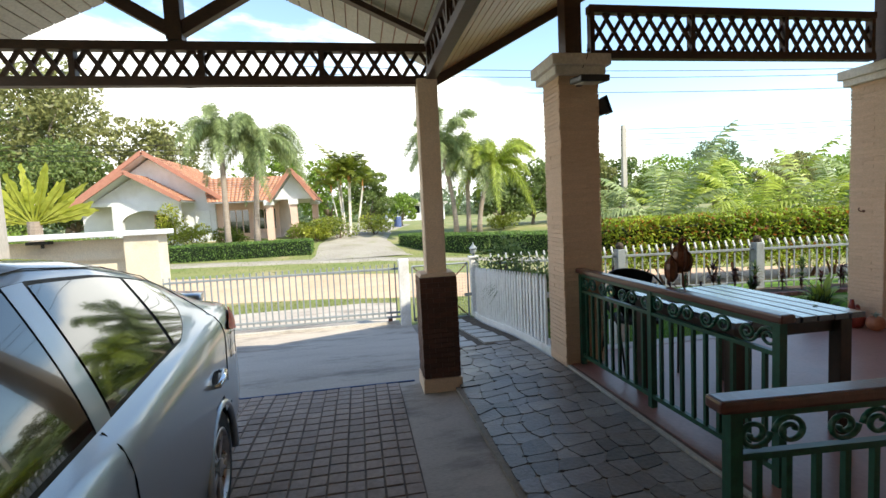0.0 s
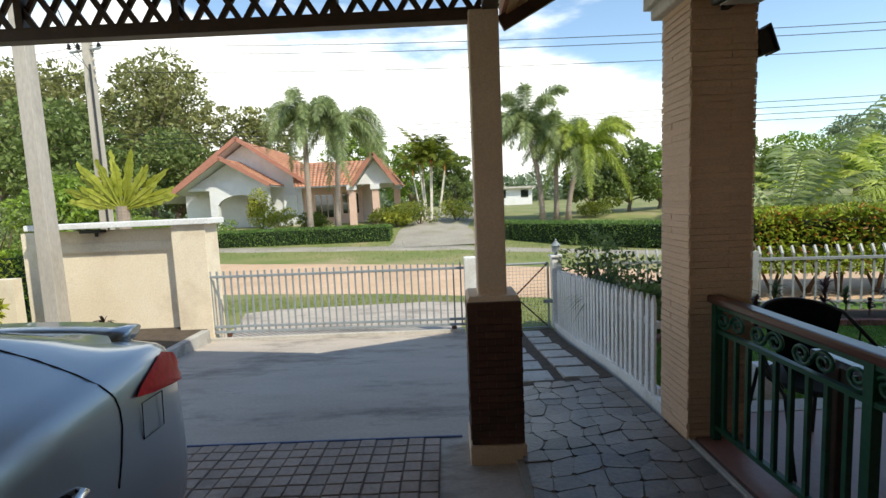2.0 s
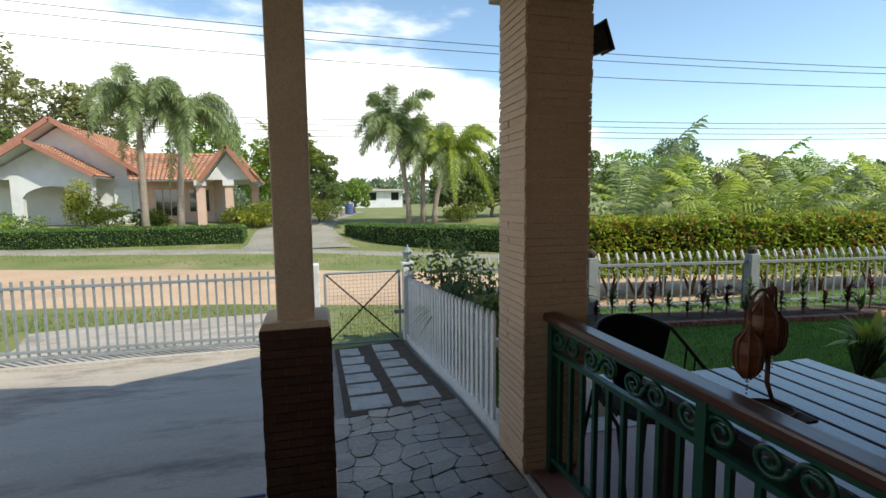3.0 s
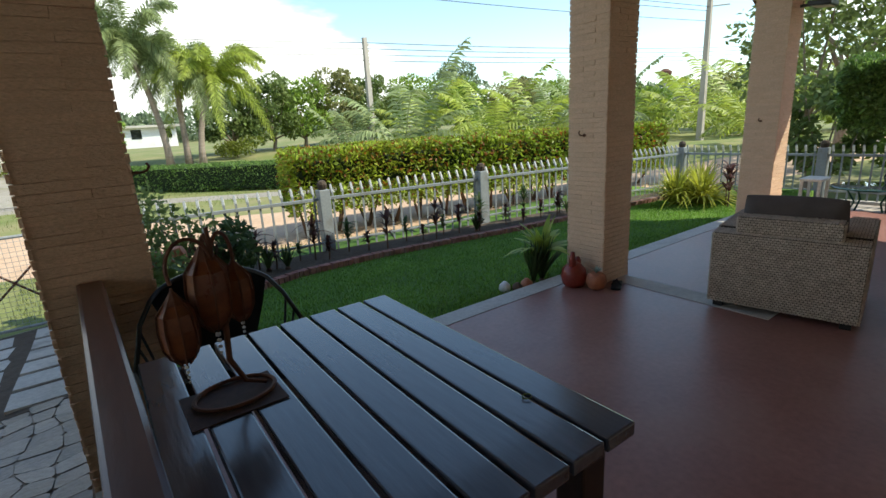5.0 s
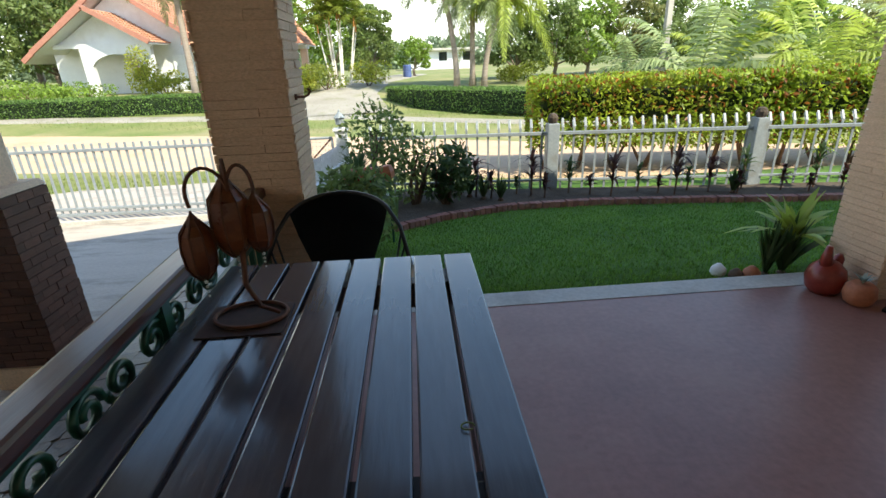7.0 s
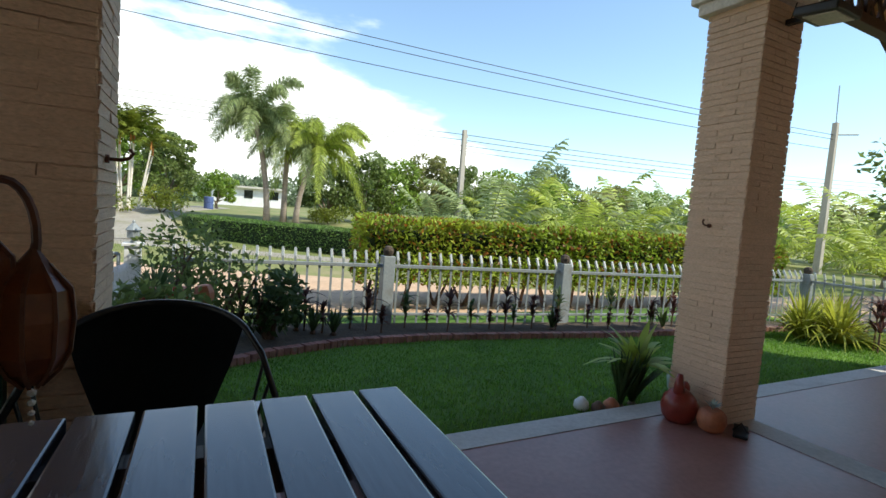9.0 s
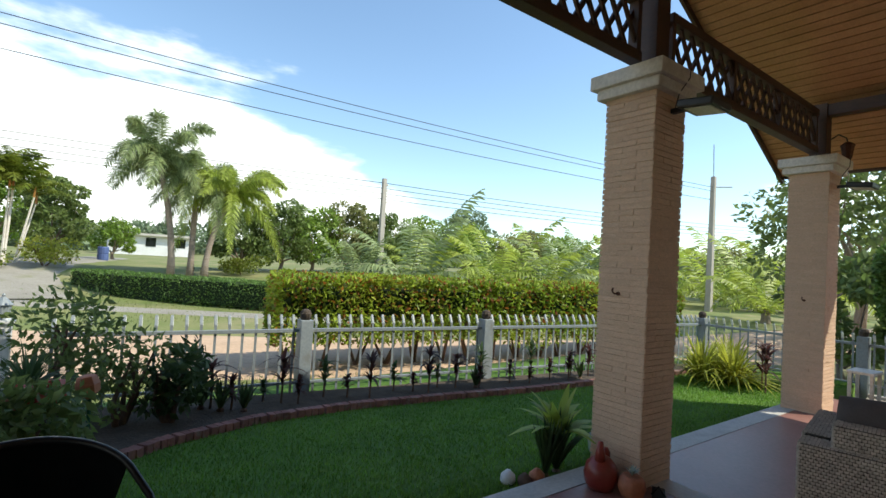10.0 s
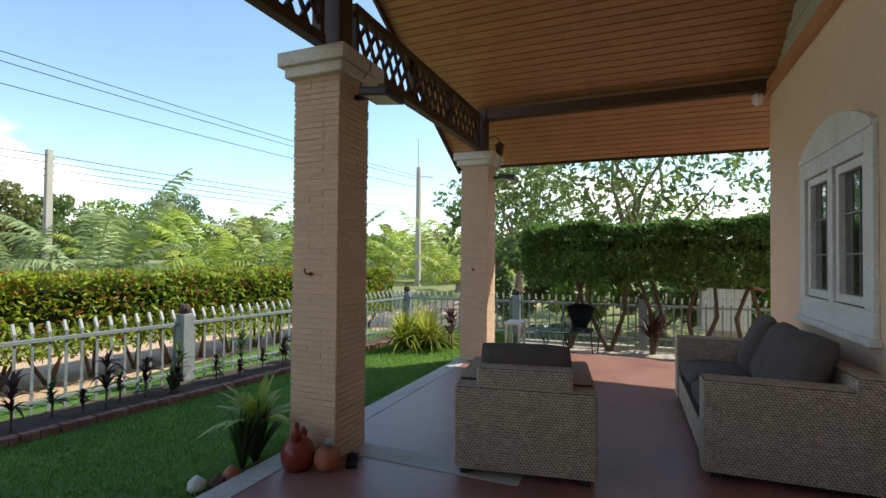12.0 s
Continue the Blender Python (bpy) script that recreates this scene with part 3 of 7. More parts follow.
def lattice(a, b, z0, z1, label, pitch=0.15, thick=0.09):
    """A timber lattice beam from a to b: top and bottom rails, crossed slats, uprights."""
    a, b = Vector((*a, 0)), Vector((*b, 0))
    length, yaw = (b - a).length, math.degrees(math.atan2(b.y - a.y, b.x - a.x))
    t = thing("lattice_beam", label, "lattice", "porch lattice beams", (a.x, a.y, z0), yaw)
    h = z1 - z0
    part("bottom_rail", boxed(0, -thick / 2, 0, length, thick / 2, 0.075, bevel=0.006), M_DARKWOOD, t)
    part("top_rail", boxed(0, -thick / 2, h - 0.07, length, thick / 2, h, bevel=0.006), M_DARKWOOD, t)
    inner = h - 0.145
    lean = inner / 1.55
    n = int((length - lean) / pitch)
    for i in range(n + 1):
        x = lean / 2 + (length - lean) * i / n
        for s in (-1, 1):
            m = pose(x, s * 0.012, 0.075 + inner / 2, 0, s * math.degrees(math.atan(1 / 1.55)), 0) @ Matrix.Diagonal((0.034, 0.018, inner * 1.19, 1))
            part_mesh("slat", SLAT, t, m)
    k = max(int(length / 0.85), 1)
    for i in range(k + 1):
        x = 0.03 + (length - 0.06) * i / k
        part("upright", boxed(x - 0.022, -0.036, 0.075, x + 0.022, 0.036, h - 0.07), M_DARKWOOD, t)
    return t


lattice((-3.0, 4.08), (0.86, 4.08), 2.60, 2.95, "dark brown timber lattice beam under the carport gable")
lattice((0.80, 3.95), (0.80, -3.5), 2.62, 2.96, "dark brown timber lattice beam along the carport side")
lattice((2.35, 4.13), (5.575, 4.13), 2.85, 3.34, "dark brown timber lattice beam between porch pillars")
lattice((5.96, 4.13), (9.03, 4.13), 2.85, 3.34, "dark brown timber lattice beam between porch pillars")


def timber(points, size, label, name="roof_beam"):
    bm = bmesh.new()
    for p, q in zip(points, points[1:]):
        p, q = Vector(p), Vector(q)
        d = q - p
        m = Matrix.Translation(p) @ d.to_track_quat("X", "Z").to_matrix().to_4x4()
        box(bm, 0, -size[0] / 2, -size[1] / 2, d.length, size[0] / 2, size[1] / 2, m=m, bevel=0.006)
    return solid(name, bm, M_DARKWOOD, label, "beam")


timber([(-1.25, 4.08, 2.955), (-1.25, 4.08, 3.95)], (0.13, 0.12), "dark timber king post of the carport gable", "king_post")
timber([(-1.25, 4.08, 3.02), (-2.2, 4.08, 3.59)], (0.09, 0.1), "dark timber strut of the carport gable", "strut")
timber([(-1.25, 4.08, 3.02), (-0.3, 4.08, 3.59)], (0.09, 0.1), "dark timber strut of the carport gable", "strut")
timber([(-3.45, 4.08, 2.93), (-1.25, 4.08, 3.97)], (0.09, 0.05), "dark timber rafter of the carport gable", "rafter")
timber([(0.96, 4.08, 2.94), (-1.25, 4.08, 3.97)], (0.09, 0.05), "dark timber rafter of the carport gable", "rafter")
timber([(9.22, 0.72, 3.36), (9.22, 4.13, 3.36)], (0.12, 0.13), "dark timber beam from pillar to house wall")
for px_, py_, pz_ in ((2.15, 4.1, 2.815), (5.768, 4.13, 2.815), (9.22, 4.13, 2.815)):
    timber([(px_, py_, pz_), (px_, py_, pz_ + (0.62 if px_ != 5.768 else 2.4))], (0.16, 0.16), "dark timber post standing on the pillar capital", "short_post")
timber([(0.98, 4.9, 2.86), (5.7, 4.9, 5.40)], (0.04, 0.12), "dark barge board of the porch roof", "barge_board")
timber([(10.42, 4.9, 2.84), (5.7, 4.9, 5.40)], (0.04, 0.12), "dark barge board of the porch roof", "barge_board")
timber([(10.40, 0.5, 2.9), (10.40, 4.95, 2.9)], (0.04, 0.10), "dark timber fascia along the porch eave", "fascia")


# ---- green railing ----
def scroll(r, turns=1.5, n=22):
    return [Vector((r * (1 - 0.72 * i / n) * math.cos(2 * math.pi * turns * i / n), 0, r * (1 - 0.72 * i / n) * math.sin(2 * math.pi * turns * i / n))) for i in range(n + 1)]


def scroll_mesh():
    bm = bmesh.new()
    for s in (-1, 1):
        pts = [Vector((s * (0.055 - p.x), 0, p.z * s)) for p in scroll(0.05)]
        tube(bm, pts, 0.009, 6)
    return mesh_of("scroll", bm, M_GREEN, True)


SCROLL = scroll_mesh()
BALUSTER = mesh_of("baluster", boxed(-0.011, -0.011, 0, 0.011, 0.011, 1), M_GREEN)


def railing(a, b, top, label, base=0.0):
    a, b = Vector((*a, 0)), Vector((*b, 0))
    length, yaw = (b - a).length, math.degrees(math.atan2(b.y - a.y, b.x - a.x))
    t = thing("railing", label, "railing", "porch railings", (a.x, a.y, base), yaw)
    h = top - base
    part("handrail", boxed(-0.05, -0.045, h - 0.045, length + 0.03, 0.045, h, bevel=0.012), M_RAIL, t, "varnished red-brown wooden handrail")
    part("top_bar", boxed(0, -0.016, h - 0.075, length, 0.016, h - 0.047), M_GREEN, t)
    part("middle_bar", boxed(0, -0.016, h - 0.222, length, 0.016, h - 0.198), M_GREEN, t)
    part("bottom_bar", boxed(0, -0.016, 0.07, length, 0.016, 0.1), M_GREEN, t)
    n = int(length / 0.105)
    for i in range(1, n):
        part_mesh("baluster", BALUSTER, t, Matrix.Translation((length * i / n, 0, 0.1)) @ Matrix.Diagonal((1, 1, h - 0.322, 1)))
    k = max(int(length / 0.27), 1)
    for i in range(k):
        part_mesh("scroll", SCROLL, t, pose(length * (i + 0.5) / k, 0, h - 0.137) @ Matrix.Diagonal((1.2, 1.2, 1.06, 1)))
    posts = max(round(length / 1.1), 1)
    for i in range(posts + 1):
        x = min(max(length * i / posts, 0.02), length - 0.02)
        part("post", boxed(x - 0.022, -0.022, 0, x + 0.022, 0.022, h - 0.05), M_GREEN, t)
    return t


railing((2.105, 3.91), (2.145, 1.78), 0.897, "green scrolled metal railing with a wooden handrail beside the table")
railing((1.285, 1.14), (2.6, 1.04), 0.82, "green scrolled metal railing with a wooden handrail at the porch entry", -0.05)


# ---- slatted table ----
def table():
    t = thing("garden_table", "dark painted slatted wooden table with a blue sky sheen", "table", "", (2.162, 2.118, 0), -0.8)
    w, d = 0.884, 1.135
    n = 8
    pitch = w / n
    for i in range(n):
        part("board", boxed(i * pitch + 0.006, 0, 0.735, (i + 1) * pitch - 0.006, d, 0.77, bevel=0.005), M_TABLE, t)
    for y in (0.10, d - 0.16):
        part("rail", boxed(0.05, y, 0.64, w - 0.05, y + 0.05, 0.733), M_TABLE_DARK, t)
    for x in (0.05, w - 0.10):
        part("apron", boxed(x, 0.15, 0.64, x + 0.05, d - 0.16, 0.732), M_TABLE_DARK, t)
    for x in (0.04, w - 0.12):
        for y in (0.05, d - 0.13):
            part("leg", boxed(x, y, 0, x + 0.08, y + 0.08, 0.735, bevel=0.006), M_TABLE_DARK, t)


table()

# ---- garden fence ----
def bent_bar():
    bm = bmesh.new()
    prof = [(0, -0.30), (0, 0.60), (0.055, 0.70)]
    for (y0, z0), (y1, z1) in zip(prof, prof[1:]):
        vs = [bm.verts.new((x, y + d, z)) for y, z in ((y0, z0), (y1, z1)) for x in (-0.013, 0.013) for d in (-0.005, 0.005)]
        f = lambda *k: bm.faces.new([vs[j] for j in k])
        f(0, 1, 3, 2), f(4, 6, 7, 5), f(0, 2, 6, 4), f(1, 5, 7, 3), f(0, 4, 5, 1), f(2, 3, 7, 6)
    return mesh_of("bar", bm, M_GREYP)


BAR = bent_bar()
TIP = mesh_of("tip", moved(boxed(-0.016, -0.007, 0, 0.016, 0.007, 0.11), pose(0, 0.002, 0.585, -31, 0, 0)), M_WHITE)


def fence_bay(a, b, base, label, n=17):
    a, b = Vector((*a, 0)), Vector((*b, 0))
    length, yaw = (b - a).length, math.degrees(math.atan2(b.y - a.y, b.x - a.x))
    t = thing("fence", label, "fence", "garden fence bays", (a.x, a.y, base), yaw)
    part("top_rail", boxed(0.06, -0.022, 0.50, length - 0.06, 0.022, 0.54, bevel=0.004), M_GREYP, t)
    part("bottom_rail", boxed(0.06, -0.018, -0.10, length - 0.06, 0.018, -0.07, bevel=0.004), M_GREYP, t)
    for i in range(n):
        x = 0.06 + (length - 0.12) * (i + 0.5) / n
        bar = part_mesh("bar", BAR, t, Matrix.Translation((x, 0, 0)))
        part_mesh("tip", TIP, bar, None, "white bent tip")
    return t


def fence_post(x, y, base, top=0.645, cap=True):
    t = thing("fence_post", "pale grey-blue square concrete fence post with a dark cap", "post", "garden fence posts", (x, y, base))
    part("shaft", boxed(-0.075, -0.075, -0.35, 0.075, 0.075, top, bevel=0.01), M_GREYP, t)
    part("cap", moved(lathe([(0.05, 0), (0.065, 0.03), (0.07, 0.07), (0.05, 0.11), (0.02, 0.125)], 10), Matrix.Translation((0, 0, top))), M_SOIL, t, "weathered dark stone cap")


FRONT = [(2.25, 8.0), (4.71, 7.75), (7.23, 7.41), (9.75, 7.07), (12.15, 6.75)]
SIDE = [(12.15, 6.75), (12.35, 4.4), (12.55, 2.05), (12.75, -0.3), (12.95, -2.6)]
for pa, pb in zip(FRONT, FRONT[1:]):
    fence_bay(pa, pb, 0.0, "grey metal fence bay with white bent bar tips along the road")
for pa, pb in zip(SIDE, SIDE[1:]):
    fence_bay(pb, pa, 0.0, "grey metal fence bay with white bent tips at garden end")
for p in FRONT[1:]:
    fence_post(*p, 0.0)
for p in SIDE[1:]:
    fence_post(*p, 0.0)
kb = bmesh.new()
for (xa, ya), (xb, yb) in list(zip(FRONT, FRONT[1:])) + list(zip(SIDE, SIDE[1:])):
    d = Vector((xb - xa, yb - ya, 0))
    m = Matrix.Translation((xa, ya, 0)) @ pose(0, 0, 0, 0, 0, math.degrees(math.atan2(d.y, d.x)))
    box(kb, -0.05, -0.07, -0.55, d.length + 0.05, 0.07, -0.225, m=m, bevel=0.01)
solid("fence_kerb", kb, M_CONC, "low pale concrete kerb under the garden fence", "kerb", kind="structure")


def picket_fence():
    t = thing("picket_fence", "white wooden picket fence on a low kerb beside the walkway", "fence", "", (2.04, 4.5, 0), 90)
    n, length = 29, 3.2
    bm = bmesh.new()
    vs = [bm.verts.new(p) for p in ((-0.028, 0, 0), (0.028, 0, 0), (0.028, 0, 0.85), (0, 0, 0.91), (-0.028, 0, 0.85))]
    f = bm.faces.new(vs)
    for v in bmesh.ops.extrude_face_region(bm, geom=[f])["geom"]:
        if isinstance(v, bmesh.types.BMVert):
            v.co.y += 0.02
    picket = mesh_of("picket", bm, M_WHITE)
    for i in range(n):
        x = 0.06 + (length - 0.12) * i / (n - 1)
        part_mesh("picket", picket, t, pose(x, 0.022, -0.135 - 0.083 * x, 0, RNG.uniform(-0.8, 0.8), 0))
    for z in (0.02, 0.52):
        part("rail", boxed(0, -0.02, z, length, 0.02, z + 0.05, m=pose(0, 0, 0, 0, 4.75, 0)), M_WHITE, t)


picket_fence()
def picket_kerb():
    bm = bmesh.new()
    rows = []
    for k in range(18):
        y = 4.32 + 3.5 * k / 17
        z = walk_z(1.94, y) + 0.075
        rows.append([bm.verts.new(p) for p in ((1.985, y, -0.6), (1.985, y, z), (2.10, y, z), (2.10, y, -0.6))])
    for a, b in zip(rows, rows[1:]):
        for q in range(3):
            bm.faces.new((a[q], a[q + 1], b[q + 1], b[q]))
    bm.faces.new(rows[0])
    bm.faces.new(rows[-1][::-1])
    solid("picket_kerb", bm, M_WHITE, "low white painted kerb under the picket fence", "kerb", kind="structure")


picket_kerb()


def lantern_post():
    t = thing("gate_post", "white square gate post topped with a small lantern", "post", "", (2.03, 7.86, -0.36))
    part("shaft", boxed(-0.07, -0.07, 0, 0.07, 0.07, 1.02, bevel=0.008), M_WHITE, t)
    part("cap", boxed(-0.09, -0.09, 1.02, 0.09, 0.09, 1.05, bevel=0.006), M_WHITE, t)
    lamp = part("lantern", moved(lathe([(0.03, 0), (0.02, 0.03), (0.055, 0.05), (0.06, 0.12), (0.075, 0.13), (0.03, 0.18), (0.012, 0.2)], 8), Matrix.Translation((0, 0, 1.05))), M_GREYP, t, "small grey metal lantern")
    part("finial", moved(lathe([(0.012, 0), (0.014, 0.015), (0.004, 0.03)], 8), Matrix.Translation((0, 0, 1.25))), M_GREYP, lamp)


lantern_post()
g2 = thing("gate_post", "plain white square gate post between the gates", "post", "", (0.80, 7.80, -0.4))
part("shaft", boxed(-0.085, -0.085, 0, 0.085, 0.085, 1.12, bevel=0.012), M_WHITE, g2)


def foot_gate():
    t = thing("foot_gate", "grey steel garden gate with wire mesh and crossed bars", "gate", "", (0.95, 7.83, -0.35), 1.0)
    w, h = 0.96, 0.93
    for p, q in (((0, 0), (w, 0)), ((w, 0), (w, h)), ((w, h), (0, h)), ((0, h), (0, 0))):
        part("frame_bar", tubed([(p[0], 0, p[1]), (q[0], 0, q[1])], 0.016), M_GREYP, t)
    for p, q in (((0, 0), (w, h)), ((0, h), (w, 0))):
        part("cross_bar", tubed([(p[0], 0.01, p[1]), (q[0], 0.01, q[1])], 0.012, 6), M_RUST, t)
    mesh = bmesh.new()
    for i in range(1, 19):
        tube(mesh, [(w * i / 19, -0.006, 0), (w * i / 19, -0.006, h)], 0.0022, 4)
        tube(mesh, [(0, -0.01, h * i / 19), (w, -0.01, h * i / 19)], 0.0022, 4)
    part("wire_mesh", mesh, M_GREYP, t)
    part("latch", boxed(w - 0.08, -0.05, 0.36, w + 0.06, -0.015, 0.41, bevel=0.006), M_GREYP, t)


foot_gate()


def sliding_gate():
    t = thing("sliding_gate", "long grey steel sliding gate of upright bars, closed", "gate", "", (-3.05, 8.05, -0.35), -1.6)
    w, h = 3.85, 0.98
    for z in (0.05, 0.13, h - 0.1):
        part("rail", boxed(0, -0.02, z, w, 0.02, z + 0.035, bevel=0.004), M_GREYP, t)
    bar = mesh_of("gate_bar", boxed(-0.011, -0.011, 0.05, 0.011, 0.011, 0.98), M_GREYP)
    for i in range(38):
        part_mesh("gate_bar", bar, t, Matrix.Translation((0.03 + (w - 0.06) * i / 37, 0, 0)))
    for x in (0.25, w - 0.25):
        part("roller", moved(lathe([(0.035, -0.012), (0.04, 0), (0.035, 0.012)], 14), Matrix.Translation((x, 0, 0.02)) @ pose(0, 0, 0, 90)), M_RUST, t)


sliding_gate()
solid("gate_track", boxed(-3.2, 7.93, -0.42, 0.7, 8.0, -0.352, bevel=0.004), M_CONC, "worn concrete track in the ground under the gate", "track", kind="structure")


# ---- boundary wall ----
def boundary_wall():
    bm = bmesh.new()
    box(bm, -5.9, 8.22, -0.6, -3.49, 8.36, 1.30)
    box(bm, -3.52, 8.02, -0.6, -3.02, 8.40, 1.34, bevel=0.01)
    box(bm, -5.75, 8.18, 0.98, -3.52, 8.22, 1.12)
    solid("boundary_wall", bm, M_GWALL, "cream rendered boundary wall with a corner pier", "wall", kind="structure")
    solid("wall_coping", boxed(-5.62, 7.96, 1.34, -2.93, 8.46, 1.42, bevel=0.01), M_WHITE, "white projecting coping on the boundary wall", "coping", kind="structure")
    solid("boundary_wall", boxed(-14, 8.2, -0.6, -6.1, 8.36, 0.62), M_GWALL, "lower cream boundary wall beyond the pier", "wall", kind="structure")


boundary_wall()
lampw = thing("wall_fixture", "small dark wall lamp below the wall coping", "lamp", "", (-4.75, 8.16, 1.27))
part("shade", boxed(-0.16, -0.08, 0, 0.16, 0.05, 0.05, bevel=0.01), M_BLACK, lampw)
part("bracket", boxed(-0.02, 0.04, -0.06, 0.02, 0.07, 0.03), M_BLACK, lampw)

bed = bmesh.new()
for a, b in (((-6.5, 6.4), (-3.1, 6.45)), ((-3.1, 6.45), (-3.08, 7.9))):
    d = Vector((b[0] - a[0], b[1] - a[1], 0))
    m = Matrix.Translation((*a, 0)) @ pose(0, 0, 0, 0, 0, math.degrees(math.atan2(d.y, d.x)))
    box(bed, 0, -0.06, -0.5, d.length, 0.06, -0.2, m=m, bevel=0.012)
solid("bed_kerb", bed, M_SLAB, "grey stone kerb round the planting bed by the wall", "kerb", kind="structure")
solid("bed_soil", boxed(-6.5, 6.45, -0.5, -3.12, 8.2, -0.22), M_SOIL, "dark dry soil in the planting bed by the wall", "soil", kind="structure")

# the curved brick edge of the flower bed along the fence
BORDER = [(2.7, 6.35), (3.2, 6.72), (4.0, 7.0), (5.0, 7.02), (6.2, 6.85), (7.4, 6.62), (8.5, 6.5), (9.6, 6.45), (11.0, 6.2), (11.6, 5.6)]


def border_line(step):
    pts = [Vector((*p, 0)) for p in BORDER]
    out, left = [], 0.0
    for a, b in zip(pts, pts[1:]):
        d = b - a
        while left < d.length:
            out.append((a + d * (left / d.length), math.degrees(math.atan2(d.y, d.x))))
            left += step
        left -= d.length
    return out


def border_soil():
    bm = bmesh.new()
    near = [bm.verts.new((p.x, p.y, lawn_z(p.x, p.y) + 0.05)) for p, _ in border_line(0.2)]
    far = [bm.verts.new((v.co.x, max(7.72 - (v.co.x - 4.64) * 0.131, v.co.y + 0.05), -0.19)) for v in near]
    for i in range(len(near) - 1):
        bm.faces.new((near[i], near[i + 1], far[i + 1], far[i]))
    solid("flower_bed", bm, M_SOIL, "dark soil of the flower bed along the fence", "flower bed", kind="structure")


border_soil()


# ---- utility poles and cables ----
def utility_pole(x, y, base, top, w, arms=True, label="grey weathered concrete utility pole with insulators"):
    t = thing("utility_pole", label, "utility pole", "utility poles", (x, y, base))
    bm = boxed(-w / 2, -w / 2, 0, w / 2, w / 2, top - base, bevel=0.012)
    for v in bm.verts:
        if v.co.z > 1:
            v.co.x *= 0.72
            v.co.y *= 0.72
    part("shaft", bm, M_POLE, t)
    if arms:
        for k in range(4):
            z = top - base - 0.35 - 0.32 * k
            part("insulator", moved(lathe([(0.03, -0.05), (0.05, -0.02), (0.03, 0), (0.05, 0.03), (0.025, 0.06)], 8), Matrix.Translation((w * 0.55 + 0.03, -0.02, z))), M_CAP, t)
    return t


utility_pole(-4.98, 7.6, -0.4, 6.2, 0.21, False, "pale square concrete pole standing by the boundary wall")
pl = utility_pole(-12.9, 20, -0.4, 8.1, 0.36)
part("cross_arm", tubed([(-0.75, 0.1, 8.15), (0.55, -0.1, 8.2)], 0.05, 6), M_GREYP, pl)
for dx in (-0.7, -0.35, 0.45):
    part("insulator", moved(lathe([(0.04, 0), (0.09, 0.05), (0.05, 0.1), (0.08, 0.14), (0.03, 0.22)], 8), Matrix.Translation((dx, 0, 8.22))), M_BLACK, pl)
part("stay", tubed([(-0.65, 0.08, 8.1), (0, 0, 7.5)], 0.025, 5), M_GREYP, pl)
part("conduit", tubed([(0.2, -0.22, 0.1), (0.16, -0.2, 7.6)], 0.04, 6), M_WIRE, pl)
utility_pole(15.6, 26, -0.1, 5.95, 0.30)
pr = utility_pole(26, 13.1, -0.2, 6.2, 0.26)
part("cross_arm", tubed([(-0.1, 0, 5.9), (1.2, -0.3, 6.05)], 0.035, 6), M_GREYP, pr)
part("mast", tubed([(0, 0, 6.3), (-0.1, 0, 7.9)], 0.02, 5), M_GREYP, pr)


def cable(a, b, sag, label, r=0.012):
    a, b = Vector(a), Vector(b)
    pts = [a.lerp(b, i / 16) - Vector((0, 0, sag * 4 * (i / 16) * (1 - i / 16))) for i in range(17)]
    solid("overhead_cable", tubed(pts, r, 4), M_WIRE, label, "cable", "overhead cables")


for dz, dy in ((0.0, 0.0), (-0.30, 0.0), (-0.95, 0.1)):
    cable((-12.9, 20 + dy, 7.95 + dz), (26, 13.1 + dy, 5.7 + dz * 0.6), 0.5, "thin black cable strung between poles over the road")
    cable((-12.9, 20 + dy, 7.95 + dz), (-40, 26 + dy, 8.3 + dz), 0.3, "thin black cable strung between poles over the road")
for k in range(4):
    z = 5.7 - 0.3 * k
    cable((15.6, 26, z), (-22, 33, z + 1.0), 0.3, "thin black cable crossing the far fields", 0.02)
    cable((15.6, 26, z), (60, 20, z + 1.0), 0.4, "thin black cable crossing the far fields", 0.02)
cable((-4.98, 7.6, 5.9), (-12.9, 20, 7.0), 0.3, "thin black cable from the pole by the wall")

# ---- plants ----
def leaf_arrays(centres, sizes, ways, fold=0.25, slim=0.45):
    """Folded rhombic leaves: four corners and two triangles each."""
    n = len(centres)
    r = NPR.normal(size=(n, 3))
    d = ways + 0.0
    d /= np.linalg.norm(d, axis=1)[:, None] + 1e-9
    s = np.cross(d, r)
    s /= np.linalg.norm(s, axis=1)[:, None] + 1e-9
    u = np.cross(s, d)
    L = sizes[:, None]
    a, b = centres - d * L * 0.5, centres + d * L * 0.5
    c1, c2 = centres + s * L * slim * 0.5 + u * L * fold * 0.3, centres - s * L * slim * 0.5 + u * L * fold * 0.3
    v = np.stack([a, c1, b, c2], 1).reshape(-1, 3)
    k = np.arange(n)[:, None] * 4
    f = np.concatenate([k + [0, 1, 2], k + [0, 2, 3]], 1).reshape(-1, 3)
    return v, f


def quick_mesh(name, v, f, material):
    me = bpy.data.meshes.new(name)
    n, k = len(v), len(f)
    me.vertices.add(n)
    me.vertices.foreach_set("co", np.asarray(v, np.float32).ravel())
    me.loops.add(k * 3)
    me.loops.foreach_set("vertex_index", np.asarray(f, np.int32).ravel())
    me.polygons.add(k)
    me.polygons.foreach_set("loop_start", np.arange(0, k * 3, 3, dtype=np.int32))
    me.update(calc_edges=True)
    me.materials.append(material)
    return me


